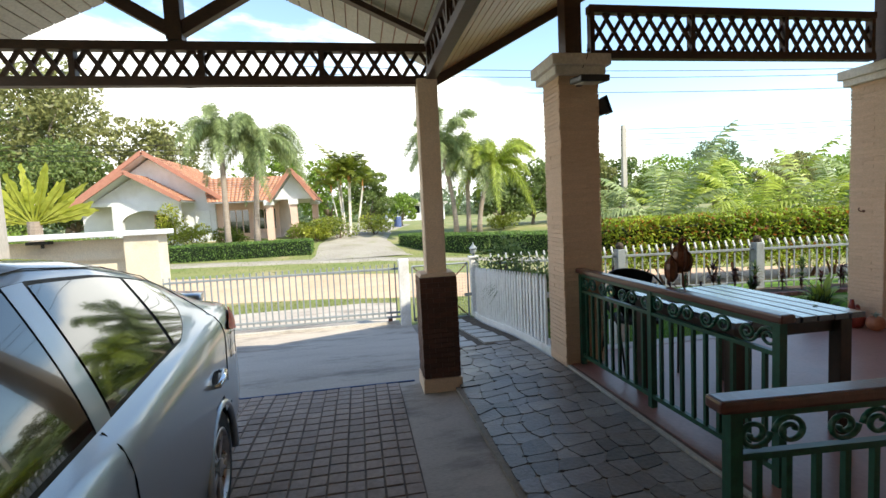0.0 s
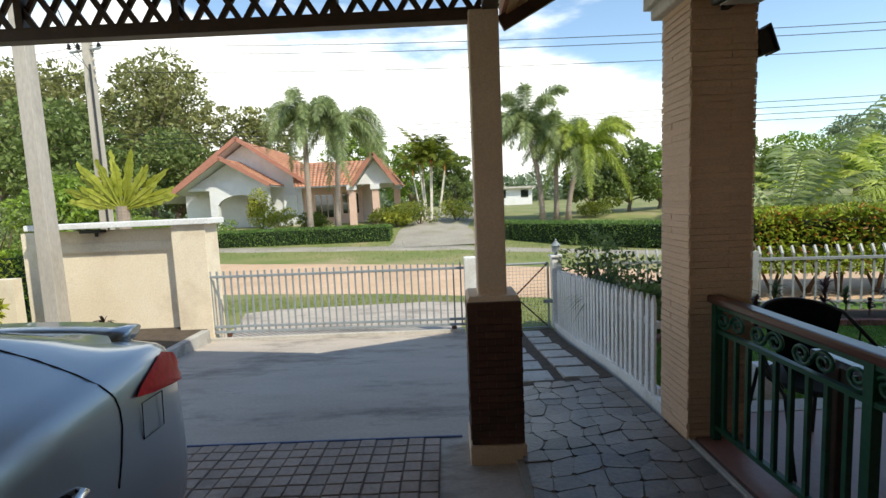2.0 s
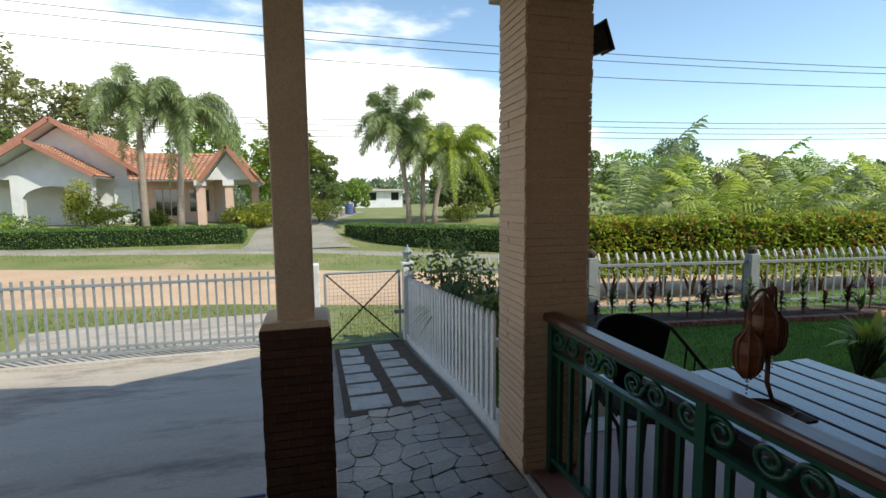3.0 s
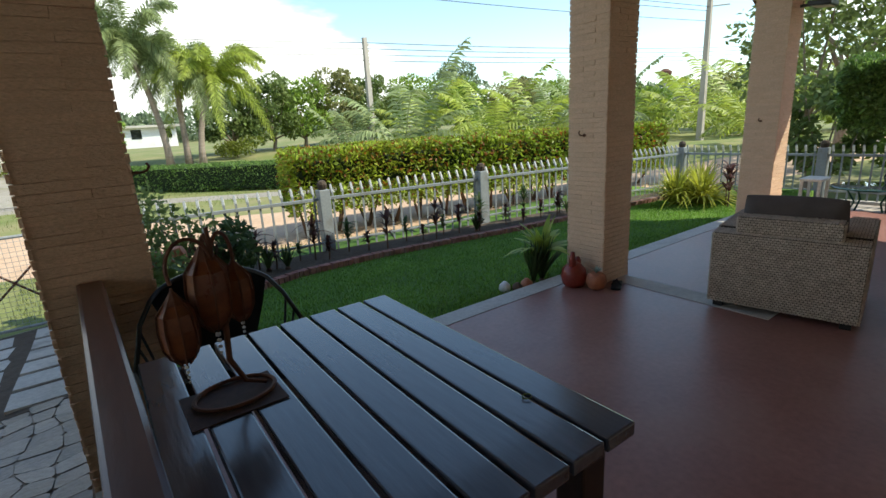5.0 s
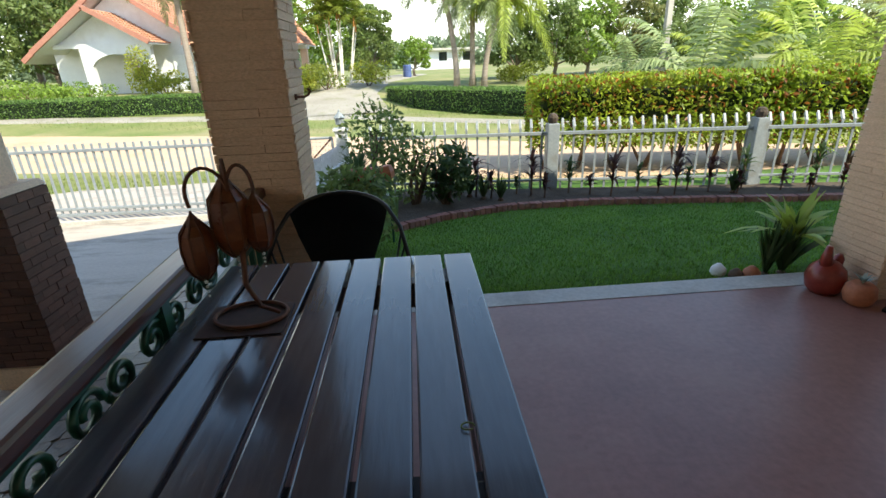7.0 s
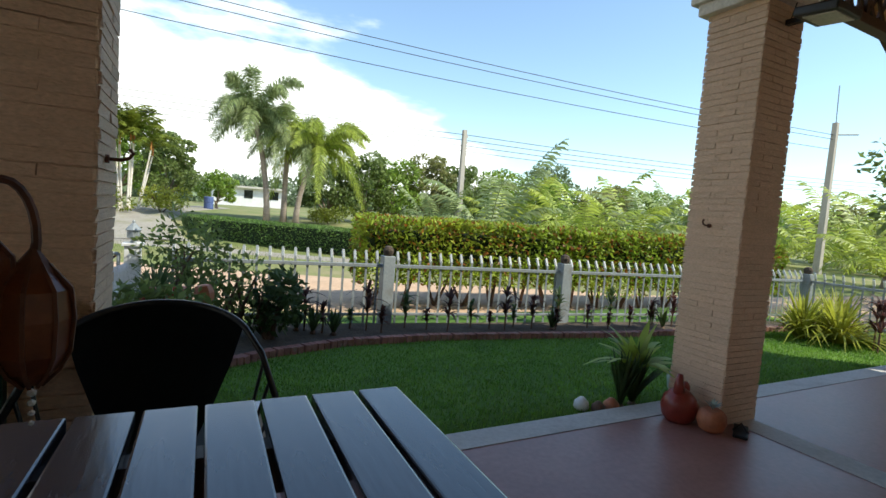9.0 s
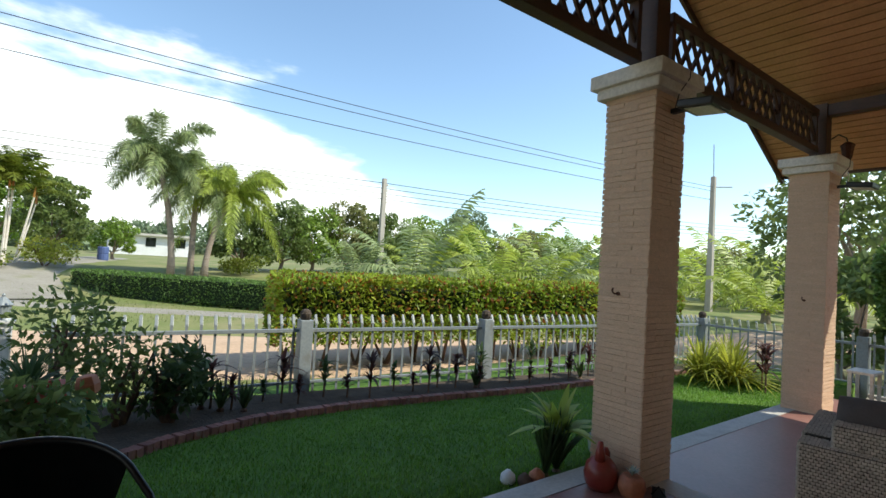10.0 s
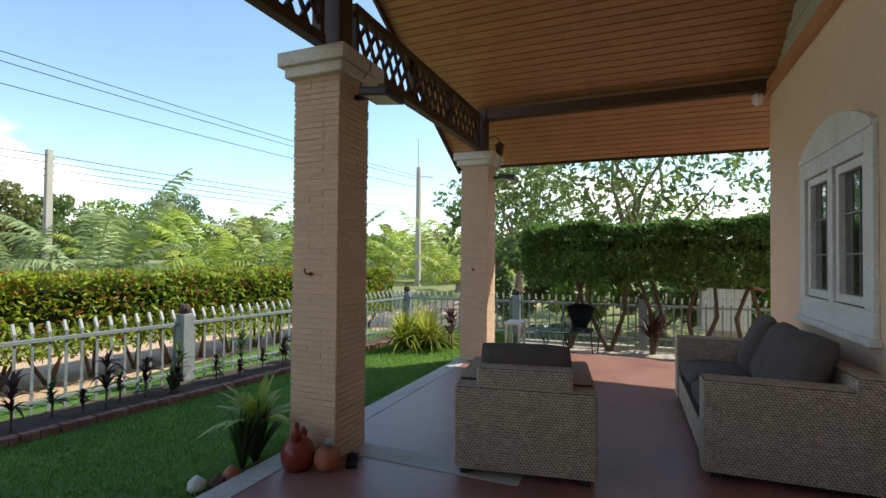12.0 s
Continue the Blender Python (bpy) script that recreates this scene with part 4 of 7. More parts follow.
def clump_leaves(clumps, per, size, droop=0.2):
    """Leaves on the shells of uneven clumps (x, y, z, rx, ry, rz)."""
    cs, ws = [], []
    for x, y, z, rx, ry, rz in clumps:
        d = NPR.normal(size=(per, 3))
        d /= np.linalg.norm(d, axis=1)[:, None]
        k = (0.55 + 0.5 * NPR.rand(per) ** 0.6)[:, None]
        cs.append(np.array([x, y, z]) + d * k * np.array([rx, ry, rz]))
        w = d + NPR.normal(size=(per, 3)) * 0.7
        w[:, 2] -= droop
        ws.append(w)
    c = np.concatenate(cs)
    return leaf_arrays(c, size * (0.6 + 0.8 * NPR.rand(len(c))), np.concatenate(ws))


def limb(bm, a, b, r0, r1, bend=0.15):
    a, b = Vector(a), Vector(b)
    k = (b - a).length * bend
    mid = a.lerp(b, 0.5) + Vector((RNG.uniform(-k, k), RNG.uniform(-k, k), 0))
    tube(bm, [a, a.lerp(mid, 0.6), mid, mid.lerp(b, 0.5), b], [r0, r0 * 0.85 + r1 * 0.15, (r0 + r1) / 2, r0 * 0.3 + r1 * 0.7, r1], 7)


def tree(x, y, height, spread, material, label, leaf=0.28, clumps=16, per=230, trunk=0.18, crown=0.45, bark=None, base=None):
    z0 = ground_z(x, y) if base is None else base
    t = thing("tree", label, "tree", "", (x, y, z0))
    tr = bmesh.new()
    fork = height * crown
    limb(tr, (0, 0, -0.1), (RNG.uniform(-0.2, 0.2), RNG.uniform(-0.2, 0.2), fork), trunk, trunk * 0.7, 0.06)
    cl = []
    for i in range(clumps):
        a = 2 * math.pi * (i * 0.618 + RNG.uniform(-0.05, 0.05))
        q = (i + 0.5) / clumps
        zz = fork * 0.85 + (height - fork * 0.85) * (0.12 + 0.8 * q)
        rad = spread * (0.35 + 0.65 * math.sin(math.pi * min(q * 0.8 + 0.2, 1))) * RNG.uniform(0.45, 0.8)
        r = spread * RNG.uniform(0.26, 0.46)
        c = (math.cos(a) * rad, math.sin(a) * rad, min(zz, height - r * 0.5))
        cl.append((*c, r, r, r * RNG.uniform(0.55, 0.8)))
        if i % 2 == 0:
            limb(tr, (0, 0, fork * RNG.uniform(0.8, 1.0)), c, trunk * 0.45, trunk * 0.08)
    part("trunk", tr, bark or M_BARK, t, smooth=True)
    v, f = clump_leaves(cl, per, leaf)
    part_mesh("crown", quick_mesh("crown", v, f, material), t)
    return t


def frond_arrays(base, yaw, length, rise, droop, leaflets, width, curl=0.0, fluffy=False):
    """A feather leaf: an arched rib with hanging leaflets on both sides."""
    dx, dy = math.cos(yaw), math.sin(yaw)
    t = np.linspace(0.0, 1.0, leaflets)
    flat = length * (t - 0.12 * t * t)
    h = length * (rise * t - droop * t ** 2.1)
    p = np.stack([base[0] + dx * flat, base[1] + dy * flat, base[2] + h], 1)
    tan = np.gradient(p, axis=0)
    tan /= np.linalg.norm(tan, axis=1)[:, None]
    side = np.cross(tan, np.array([0, 0, 1.0]))
    side /= np.linalg.norm(side, axis=1)[:, None] + 1e-9
    vs, fs, k = [], [], 0
    size = width * np.sin(np.pi * np.clip(t * 0.86 + 0.12, 0, 1)) ** 0.7
    nrm = np.cross(side, tan)
    for s, lift in ((-1, 0.0), (1, 0.0)) + (((-0.55, 0.75), (0.55, 0.75), (-0.6, -0.6), (0.6, -0.6)) if fluffy else ()):
        tip = p + side * s * size[:, None] * 0.8 + nrm * lift * size[:, None] * 0.8 + tan * size[:, None] * 0.55 + np.array([0, 0, -1.0]) * size[:, None] * (0.35 + curl)
        tip += NPR.normal(size=tip.shape) * width * 0.08
        mid = p * 0.5 + tip * 0.5 + np.array([0, 0, 1.0]) * size[:, None] * 0.12
        w = tan * (length / leaflets * 0.42 + 0.008)
        v = np.stack([p - w * 0.4, p + w * 0.4, mid + w, mid - w, tip], 1).reshape(-1, 3)
        i = np.arange(leaflets)[:, None] * 5 + k
        fs.append(np.concatenate([i + [0, 1, 2], i + [0, 2, 3], i + [3, 2, 4]], 1).reshape(-1, 3))
        vs.append(v)
        k += len(v)
    # rib
    r = np.stack([p + side * 0.012 * length * 0.5, p - side * 0.012 * length * 0.5], 1).reshape(-1, 3)
    i = np.arange(leaflets - 1)[:, None] * 2 + k
    fs.append(np.concatenate([i + [0, 1, 3], i + [0, 3, 2]], 1).reshape(-1, 3))
    vs.append(r)
    return np.concatenate(vs), np.concatenate(fs)


def palm_crown(top, count, length, material, droop=(0.5, 1.1), rise=(0.2, 1.0), leaflets=34, width=0.42, curl=0.2, seed=0, fluffy=False):
    r = random.Random(seed)
    vs, fs, k = [], [], 0
    for i in range(count):
        q = i / max(count - 1, 1)
        v, f = frond_arrays(top, 2.4 * i + r.uniform(-0.3, 0.3), length * r.uniform(0.85, 1.1), rise[0] + (rise[1] - rise[0]) * q, droop[0] + (droop[1] - droop[0]) * r.random(), leaflets, width, curl, fluffy)
        vs.append(v), fs.append(f + k)
        k += len(v)
    return quick_mesh("crown", np.concatenate(vs), np.concatenate(fs), material)


def palm(x, y, top, lean, label, material=None, length=2.4, count=13, trunk=0.14, seed=0, droop=(0.85, 1.5), rise=(0.35, 1.6), base=None, width=0.62):
    z0 = ground_z(x, y) if base is None else base
    t = thing("palm_tree", label, "palm", "", (x, y, z0))
    h = top - z0
    pts = [(lean * q * q, 0, h * q) for q in (0, 0.2, 0.4, 0.6, 0.8, 1.0)]
    part("trunk", tubed(pts, [trunk * 1.35, trunk, trunk * 0.92, trunk * 0.88, trunk * 0.85, trunk * 0.6], 10), M_PALMBARK, t, smooth=True)
    part_mesh("crown", palm_crown((lean, 0, h - 0.05), count, length, material or M_PALM, droop, rise, 62, width, 0.1, seed, True), t)
    return t


palm(-6.0, 24, 5.55, 0.02, "tall foxtail palm with drooping fronds in front of the house", seed=1, length=2.3, count=17, width=0.55, droop=(1.1, 1.8))
palm(-4.75, 24.3, 5.2, 0.4, "tall foxtail palm with drooping fronds in front of the house", seed=2, length=2.3, count=16, width=0.55, droop=(1.1, 1.8))
palm(5.45, 26, 5.0, -0.75, "leaning foxtail palm on open ground across the road", seed=3, length=2.2, droop=(1.0, 1.7), rise=(0.4, 2.2), count=16, width=0.62)
palm(6.25, 26.4, 4.2, 0.05, "foxtail palm with yellowing low fronds across the road", seed=4, length=2.3, droop=(1.0, 1.7), count=17, width=0.62)
palm(6.75, 26, 3.9, 0.95, "foxtail palm with yellowing low fronds across the road", seed=5, length=2.7, material=M_COCO, count=18, width=0.55)


def coconut(x, y, length, seed, material=None, base=None, count=15):
    z0 = ground_z(x, y) if base is None else base
    t = thing("young_coconut_palm", "young coconut palm with arching feather leaves from the ground", "palm", "young palms", (x, y, z0))
    part("stub", tubed([(0, 0, -0.1), (0, 0, 0.5)], [0.2, 0.12], 8), M_PALMBARK, t)
    part_mesh("crown", palm_crown((0, 0, 0.4), count, length, material or M_COCO, (0.5, 0.95), (0.55, 1.75), 26, length * 0.23, 0.15, seed), t)


for i, (x, y, L) in enumerate([(14.2, 22, 3.9), (16.2, 23.5, 2.9), (18.2, 20, 3.1), (21.0, 19.4, 3.3), (23.6, 18, 3.2), (26.5, 17.5, 3.4), (28.0, 14.5, 3.4), (30, 11.5, 3.4), (24.5, 21.5, 3.2), (34, 15.5, 4.0), (22.0, 9.6, 2.3), (33, 10, 3.8), (12.3, 24, 2.4), (19.6, 23, 2.6), (29, 20, 3.0)]):
    coconut(x + 0.9, y, L * 1.08, 20 + i, M_COCO if i % 4 else M_PALM, count=12)


def areca(x, y, h, n, label, seed, stalk=None, base=None):
    z0 = ground_z(x, y) if base is None else base
    r = random.Random(seed)
    t = thing("clump_palm", label, "palm", "", (x, y, z0))
    vs, fs, k = [], [], 0
    for i in range(n):
        a, rad = r.uniform(0, 6.28), r.uniform(0.1, 0.9)
        hx, hy, hh = math.cos(a) * rad * 1.4, math.sin(a) * rad, h * r.uniform(0.5, 0.85)
        pts = [(hx * 0.5, hy * 0.5, 0), (hx * 0.75, hy * 0.75, hh * 0.5), (hx, hy, hh)]
        st = part("stem", tubed(pts, [0.05, 0.045, 0.03], 6), M_CAP, t)
        part("crownshaft", tubed([pts[2], (hx * 1.02, hy * 1.02, hh + h * 0.1)], [0.05, 0.03], 6), stalk or M_STALK, st, "orange crownshaft")
        for j in range(8):
            v, f = frond_arrays((hx, hy, hh + h * 0.08), 2.4 * j + i, h * 0.30, r.uniform(0.5, 1.5), r.uniform(0.5, 0.9), 20, h * 0.075, 0.1)
            vs.append(v), fs.append(f + k)
            k += len(v)
    part_mesh("crown", quick_mesh("crown", np.concatenate(vs), np.concatenate(fs), M_ARECA), t)


areca(-0.5, 29.5, 4.9, 11, "clump of lipstick palms with orange crownshafts", 31)


def traveller_palm(x, y):
    t = thing("traveller_palm", "fan-shaped traveller palm with pale ribs behind the wall", "palm", "", (x, y, ground_z(x, y)))
    part("trunk", tubed([(0, 0, 0), (0, 0, 2.2)], [0.2, 0.16], 10), M_PALMBARK, t)
    for i in range(17):
        a = radians(-78 + 156 * i / 16)
        d = Vector((math.sin(a), 0.12 * math.sin(3 * i), math.cos(a)))
        L = 1.3 + 0.2 * math.sin(i * 2.1)
        part("stalk", tubed([Vector((0, 0, 2.1)), Vector((0, 0, 2.1)) + d * L * 0.75, Vector((0, 0, 2.1)) + d * L], [0.035, 0.022, 0.01], 5), M_YELLOW, t)
    vs, fs, k = [], [], 0
    for i in range(17):
        a = radians(-78 + 156 * i / 16)
        d = np.array((math.sin(a), 0.12 * math.sin(3 * i), math.cos(a)))
        L = 1.3 + 0.2 * math.sin(i * 2.1)
        s = np.cross(d, (0, 1, 0))
        q = np.linspace(0.25, 1.12, 14)
        w = 0.115 * np.sin(np.pi * np.clip((q - 0.2) / 0.95, 0, 1)) ** 0.6
        p = np.array((0, 0, 2.1)) + d * (q * L)[:, None]
        l, r = p + s * w[:, None] + NPR.normal(size=p.shape) * 0.02, p - s * w[:, None] + NPR.normal(size=p.shape) * 0.02
        v = np.stack([l, p, r], 1).reshape(-1, 3)
        j = np.arange(13)[:, None] * 3 + k
        fs.append(np.concatenate([j + [0, 1, 4], j + [0, 4, 3], j + [1, 2, 5], j + [1, 5, 4]], 1).reshape(-1, 3))
        vs.append(v)
        k += len(v)
    part_mesh("leaf_fan", quick_mesh("leaf_fan", np.concatenate(vs), np.concatenate(fs), M_YELLOW), t)


traveller_palm(-8.2, 14)


def hedge(name, line, width, z0, z1, material, label, leaf, density, core=True, mixed=None, inner=0.06, shaggy=0.0):
    """A clipped hedge along a line: a dark core and a skin of leaves."""
    t = thing(name, label, "hedge")
    pts = [Vector((*p, 0)) for p in line]
    cs, ws = [], []
    bm = bmesh.new()
    for a, b in zip(pts, pts[1:]):
        d = b - a
        L = d.length
        dn = d / L
        n = Vector((-dn.y, dn.x, 0))
        ga = ground_z(a.x, a.y) + 0.47
        m = Matrix.Translation(a) @ pose(0, 0, 0, 0, 0, math.degrees(math.atan2(d.y, d.x)))
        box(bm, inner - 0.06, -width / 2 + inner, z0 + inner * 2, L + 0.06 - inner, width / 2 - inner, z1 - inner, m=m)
        h = z1 - z0
        for face in range(4):
            area = L * (width if face == 2 else h)
            k = int(area * density * (1.3 if face == 2 else 1.0)) if face < 3 else int(width * h * density * 2)
            u, w = NPR.rand(k), NPR.rand(k)
            depth = NPR.rand(k) ** 2 * 0.16 - 0.03
            bumps = np.array([0.05 * noise.noise((a.x + q * L * 1.3, face * 3.1, s * 2)) for q, s in zip(u, w)]) if k < 9000 else 0.0
            depth = depth + bumps
            if face == 2:
                al, ac, zz, nn = u * L, (w - 0.5) * width, z1 - depth, np.array((0, 0, 1.0))
            elif face == 3:
                al, ac, zz = np.where(u < 0.5, 0.0, L) - 0.06 + 0.12 * NPR.rand(k), (w - 0.5) * width, z0 + NPR.rand(k) * h
                nn = np.array(dn)
            else:
                s = -1 if face == 0 else 1
                al, ac, zz = u * L, s * (width / 2 - depth), z0 + w * h
                nn = np.array(n) * s
            c = np.array(a)[None] + np.outer(al, np.array(dn)) + np.outer(ac, np.array(n))
            c[:, 2] = zz
            cs.append(c)
            ws.append(nn[None] * 0.8 + NPR.normal(size=(k, 3)) * 0.7)
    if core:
        # plain box painted dark as inner shade behind the leaves
        part("core", bm, M_HEDGE_IN, t, "dark core box coloured as the shade inside the hedge")
    else:
        bm.free()
    c, w = np.concatenate(cs), np.concatenate(ws)
    if shaggy:
        c = c + shaggy * np.array([noise.noise_vector(Vector(p) * 1.7) + noise.noise_vector(Vector(p) * 4.5) * 0.4 for p in c])
    pick = NPR.rand(len(c)) < (0.15 if mixed else -1)
    v, f = leaf_arrays(c[~pick], leaf * (0.6 + 0.8 * NPR.rand((~pick).sum())), w[~pick])
    part_mesh("foliage", quick_mesh("foliage", v, f, material), t)
    if mixed:
        v, f = leaf_arrays(c[pick], leaf * (0.6 + 0.8 * NPR.rand(pick.sum())), w[pick])
        part_mesh("young_leaves", quick_mesh("young_leaves", v, f, mixed), t, None, "reddish young leaves")
    return t


hedge("hedge", [(-14.0, 23.9), (-8.5, 23.6), (-2.15, 23.6)], 1.3, -0.45, 0.46, M_HEDGE, "neatly clipped dark green hedge before the house", 0.09, 420)
hedge("hedge", [(2.6, 24.6), (3.7, 22.3), (7.8, 18.4), (12.8, 14.2)], 1.2, -0.5, 0.42, M_HEDGE, "neatly clipped dark green hedge curving along the lane", 0.085, 420)
BIG = hedge("hedge", [(5.05, 10.15), (9.0, 9.55), (14.2, 8.75)], 1.15, 0.02, 1.07, M_HEDGE2, "waist-high glossy yellow-green hedge with red young leaves", 0.10, 800, mixed=M_HEDGE_RED, inner=0.2, shaggy=0.07)
for i in range(16):
    x = 5.3 + 0.56 * i
    y = 10.05 - 0.153 * (x - 5.0)
    st = bmesh.new()
    for k in range(3):
        limb(st, (x + RNG.uniform(-0.05, 0.05), y, -0.48), (x + RNG.uniform(-0.3, 0.3), y + RNG.uniform(-0.35, 0.2), 0.4), 0.028, 0.014, 0.2)
    part("stem", st, M_TWIG, BIG)
v, f = clump_leaves([(x, 9.6 - 0.153 * (x - 5), RNG.uniform(0.0, 0.32), 0.26, 0.22, 0.2) for x in np.linspace(5.1, 13.8, 46)], 75, 0.08)
part_mesh("undergrowth", quick_mesh("undergrowth", v, f, M_HEDGE2), BIG)

TOP = hedge("topiary_hedge", [(12.05, 4.05), (11.85, -0.8)], 1.0, 0.98, 1.98, M_HEDGE, "tall clipped hedge on bare trunks at the terrace end", 0.08, 2800, inner=0.27, shaggy=0.12)
for y in (3.3, 2.6, 1.9, 1.2, 0.5, -0.2):
    st = bmesh.new()
    for k in range(2):
        limb(st, (11.95 + RNG.uniform(-0.06, 0.06), y, -0.3), (11.95 + RNG.uniform(-0.25, 0.25), y + RNG.uniform(-0.3, 0.3), 1.15), 0.04, 0.025, 0.15)
    part("stem", st, M_TWIG, TOP)

# trees behind the house and on the far side of the road
tree(-38.7, 44, 13.5, 6.0, M_TREE2, "tall broad-leaved tree with olive foliage", 0.42, 24, 300, 0.3, 0.25)
tree(-26.6, 46, 12.0, 5.0, M_TREE, "tall broad-leaved tree in the dense wood", 0.42, 24, 300, 0.3, 0.2)
tree(-21.3, 40, 13.1, 5.0, M_TREE2, "tall broad-leaved tree with olive foliage", 0.42, 26, 330, 0.3, 0.3)
tree(-28.9, 38, 12.5, 5.0, M_TREE2, "tall broad-leaved tree with olive foliage", 0.42, 24, 300, 0.3, 0.3)
tree(-25.0, 33, 8.5, 4.4, M_TREE, "dense dark green tree beside the house", 0.4, 22, 300, 0.25, 0.2)
tree(-34.0, 32, 9.5, 4.8, M_TREE, "dense dark green tree beside the house", 0.4, 22, 300, 0.25, 0.2)
tree(-17.5, 34, 6.5, 3.0, M_TREE, "dense dark green garden tree", 0.32, 18, 260, 0.18, 0.15)
tree(-14.4, 19.5, 3.4, 1.8, M_TREE3, "bushy bright green roadside tree", 0.26, 14, 240, 0.12, 0.12)
tree(-19.6, 30, 5.2, 2.6, M_TREE, "dense dark green garden tree", 0.3, 16, 240, 0.18, 0.2)
tree(-15.5, 44, 9.6, 3.4, M_TREE2, "tall broad-leaved tree with olive foliage", 0.4, 18, 260, 0.25, 0.35)
tree(-6.7, 43, 7.4, 3.4, M_TREE3, "bright green leafy tree behind the house", 0.36, 18, 240, 0.22, 0.3)
tree(-2.3, 42, 5.8, 2.8, M_TREE3, "bright green leafy tree behind the house", 0.34, 16, 240, 0.2, 0.2)
tree(0.9, 36, 4.6, 1.9, M_TREE, "round dark green garden tree", 0.26, 16, 300, 0.16, 0.2)
tree(3.8, 41, 2.7, 1.5, M_TREE3, "small bright round tree", 0.22, 12, 220, 0.12, 0.2)
for i, (x, y, h, s, m) in enumerate([(8.4, 30, 3.7, 1.9, M_TREE), (10.6, 30, 4.4, 2.0, M_TREE), (12.8, 31, 4.3, 2.2, M_TREE3), (15.2, 31, 4.9, 1.9, M_TREE2), (17.5, 31, 4.4, 2.2, M_TREE), (20.5, 31, 4.1, 2.3, M_TREE3), (24, 30, 3.8, 2.6, M_TREE3), (27.5, 28, 3.5, 2.4, M_TREE2), (31, 27, 3.8, 2.6, M_TREE3), (35, 24, 3.6, 2.6, M_TREE), (31, 19.5, 3.0, 2.2, M_TREE3), (38, 18, 4.0, 2.8, M_TREE2)]):
    tree(x + 0.8, y, h * 0.93, s, m, "leafy roadside tree in a dense green belt", 0.26, 14, 240, 0.13, 0.15)
tree(29.8, 36, 5.5, 2.7, M_FARTREE, "slim tree above the belt, its leaves tinted with haze", 0.3, 14, 170, 0.16, 0.5)
tree(37.8, 36, 4.4, 1.8, M_TREE2, "dark rounded tree standing above the belt", 0.3, 14, 200, 0.16, 0.3)
# end of the garden
tree(18.5, 2.4, 6.6, 3.4, M_TREE, "spreading tree with open long-leaved crown past the hedge", 0.24, 20, 150, 0.2, 0.33)
tree(21.5, 6.6, 6.3, 3.0, M_TREE, "spreading tree with open long-leaved crown past the hedge", 0.24, 18, 150, 0.17, 0.35)
tree(17.2, 6.2, 4.9, 1.7, M_TREE, "slender tree with thin dark leaves near the pole", 0.22, 15, 100, 0.1, 0.3)
tree(20, -3.5, 6.4, 3.2, M_TREE, "spreading tree with open long-leaved crown past the hedge", 0.24, 18, 150, 0.18, 0.35)
for i, (x, y, h, s) in enumerate([(14.6, 5.2, 2.4, 1.1), (14.8, 3.4, 2.2, 1.1), (15.0, 1.6, 2.3, 1.2), (15.1, 0.0, 2.6, 1.2), (16.0, -1.8, 3.0, 1.5), (24, 1.0, 3.6, 2.4), (25, -4, 4.0, 2.6), (27, 5, 3.4, 2.4)]):
    tree(x, y, h, s, M_TREE3 if i % 2 else M_TREE, "bushy green shrub behind the garden fence", 0.2, 12, 170, 0.07, 0.12)


def far_woods():
    cl = []
    for i in range(150):
        a = radians(-62 + 150 * i / 149)
        d = 95 + 25 * noise.noise((i * 0.3, 0, 0))
        x, y = math.sin(a) * d, math.cos(a) * d
        h = 4.2 + 2.4 * noise.noise((i * 0.23, 5, 0)) + RNG.uniform(-0.6, 0.6)
        cl.append((x, y, h * 0.5, 4.2, 4.2, h * 0.75))
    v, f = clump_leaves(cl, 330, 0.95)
    tagged(new("far_woods", quick_mesh("far_woods", v, f, M_FARTREE)), "green belt of distant woods, haze tinted into the leaf colour", "woods", kind="stuff")


far_woods()

# ---- house across the road ----
def tiled_slope(bm, a, b, c, d, nu, nv):
    """Rows of lapped tiles over the slope a b (eave) c d (ridge)."""
    a, b, c, d = map(Vector, (a, b, c, d))
    n = (b - a).cross(d - a).normalized()
    if n.z < 0:
        n = -n
    at = lambda u, v: (a.lerp(b, u)).lerp(d.lerp(c, u), v)
    for j in range(nv):
        for i in range(nu):
            u0, u1, v0, v1 = i / nu, (i + 0.96) / nu, (j - 0.12) / nv, (j + 1) / nv
            um = (u0 + u1) / 2
            vs = [bm.verts.new(p) for p in (at(u0, v0) + n * 0.05, at(um, v0) + n * 0.11, at(u1, v0) + n * 0.05, at(u1, v1) + n * 0.0, at(um, v1) + n * 0.05, at(u0, v1) + n * 0.0)]
            bm.faces.new((vs[0], vs[1], vs[4], vs[5]))
            bm.faces.new((vs[1], vs[2], vs[3], vs[4]))


def prism(bm, pts, y0, y1):
    front, back = [bm.verts.new((x, y0, z)) for x, z in pts], [bm.verts.new((x, y1, z)) for x, z in pts]
    bm.faces.new(front), bm.faces.new(back[::-1])
    for i in range(len(pts)):
        j = (i + 1) % len(pts)
        bm.faces.new((front[i], front[j], back[j], back[i]))


def plank(bm, p, q, w, h):
    p, q = Vector(p), Vector(q)
    d = q - p
    box(bm, 0, -w / 2, -h / 2, d.length, w / 2, h / 2, m=Matrix.Translation(p) @ d.to_track_quat("X", "Z").to_matrix().to_4x4())
    return bm


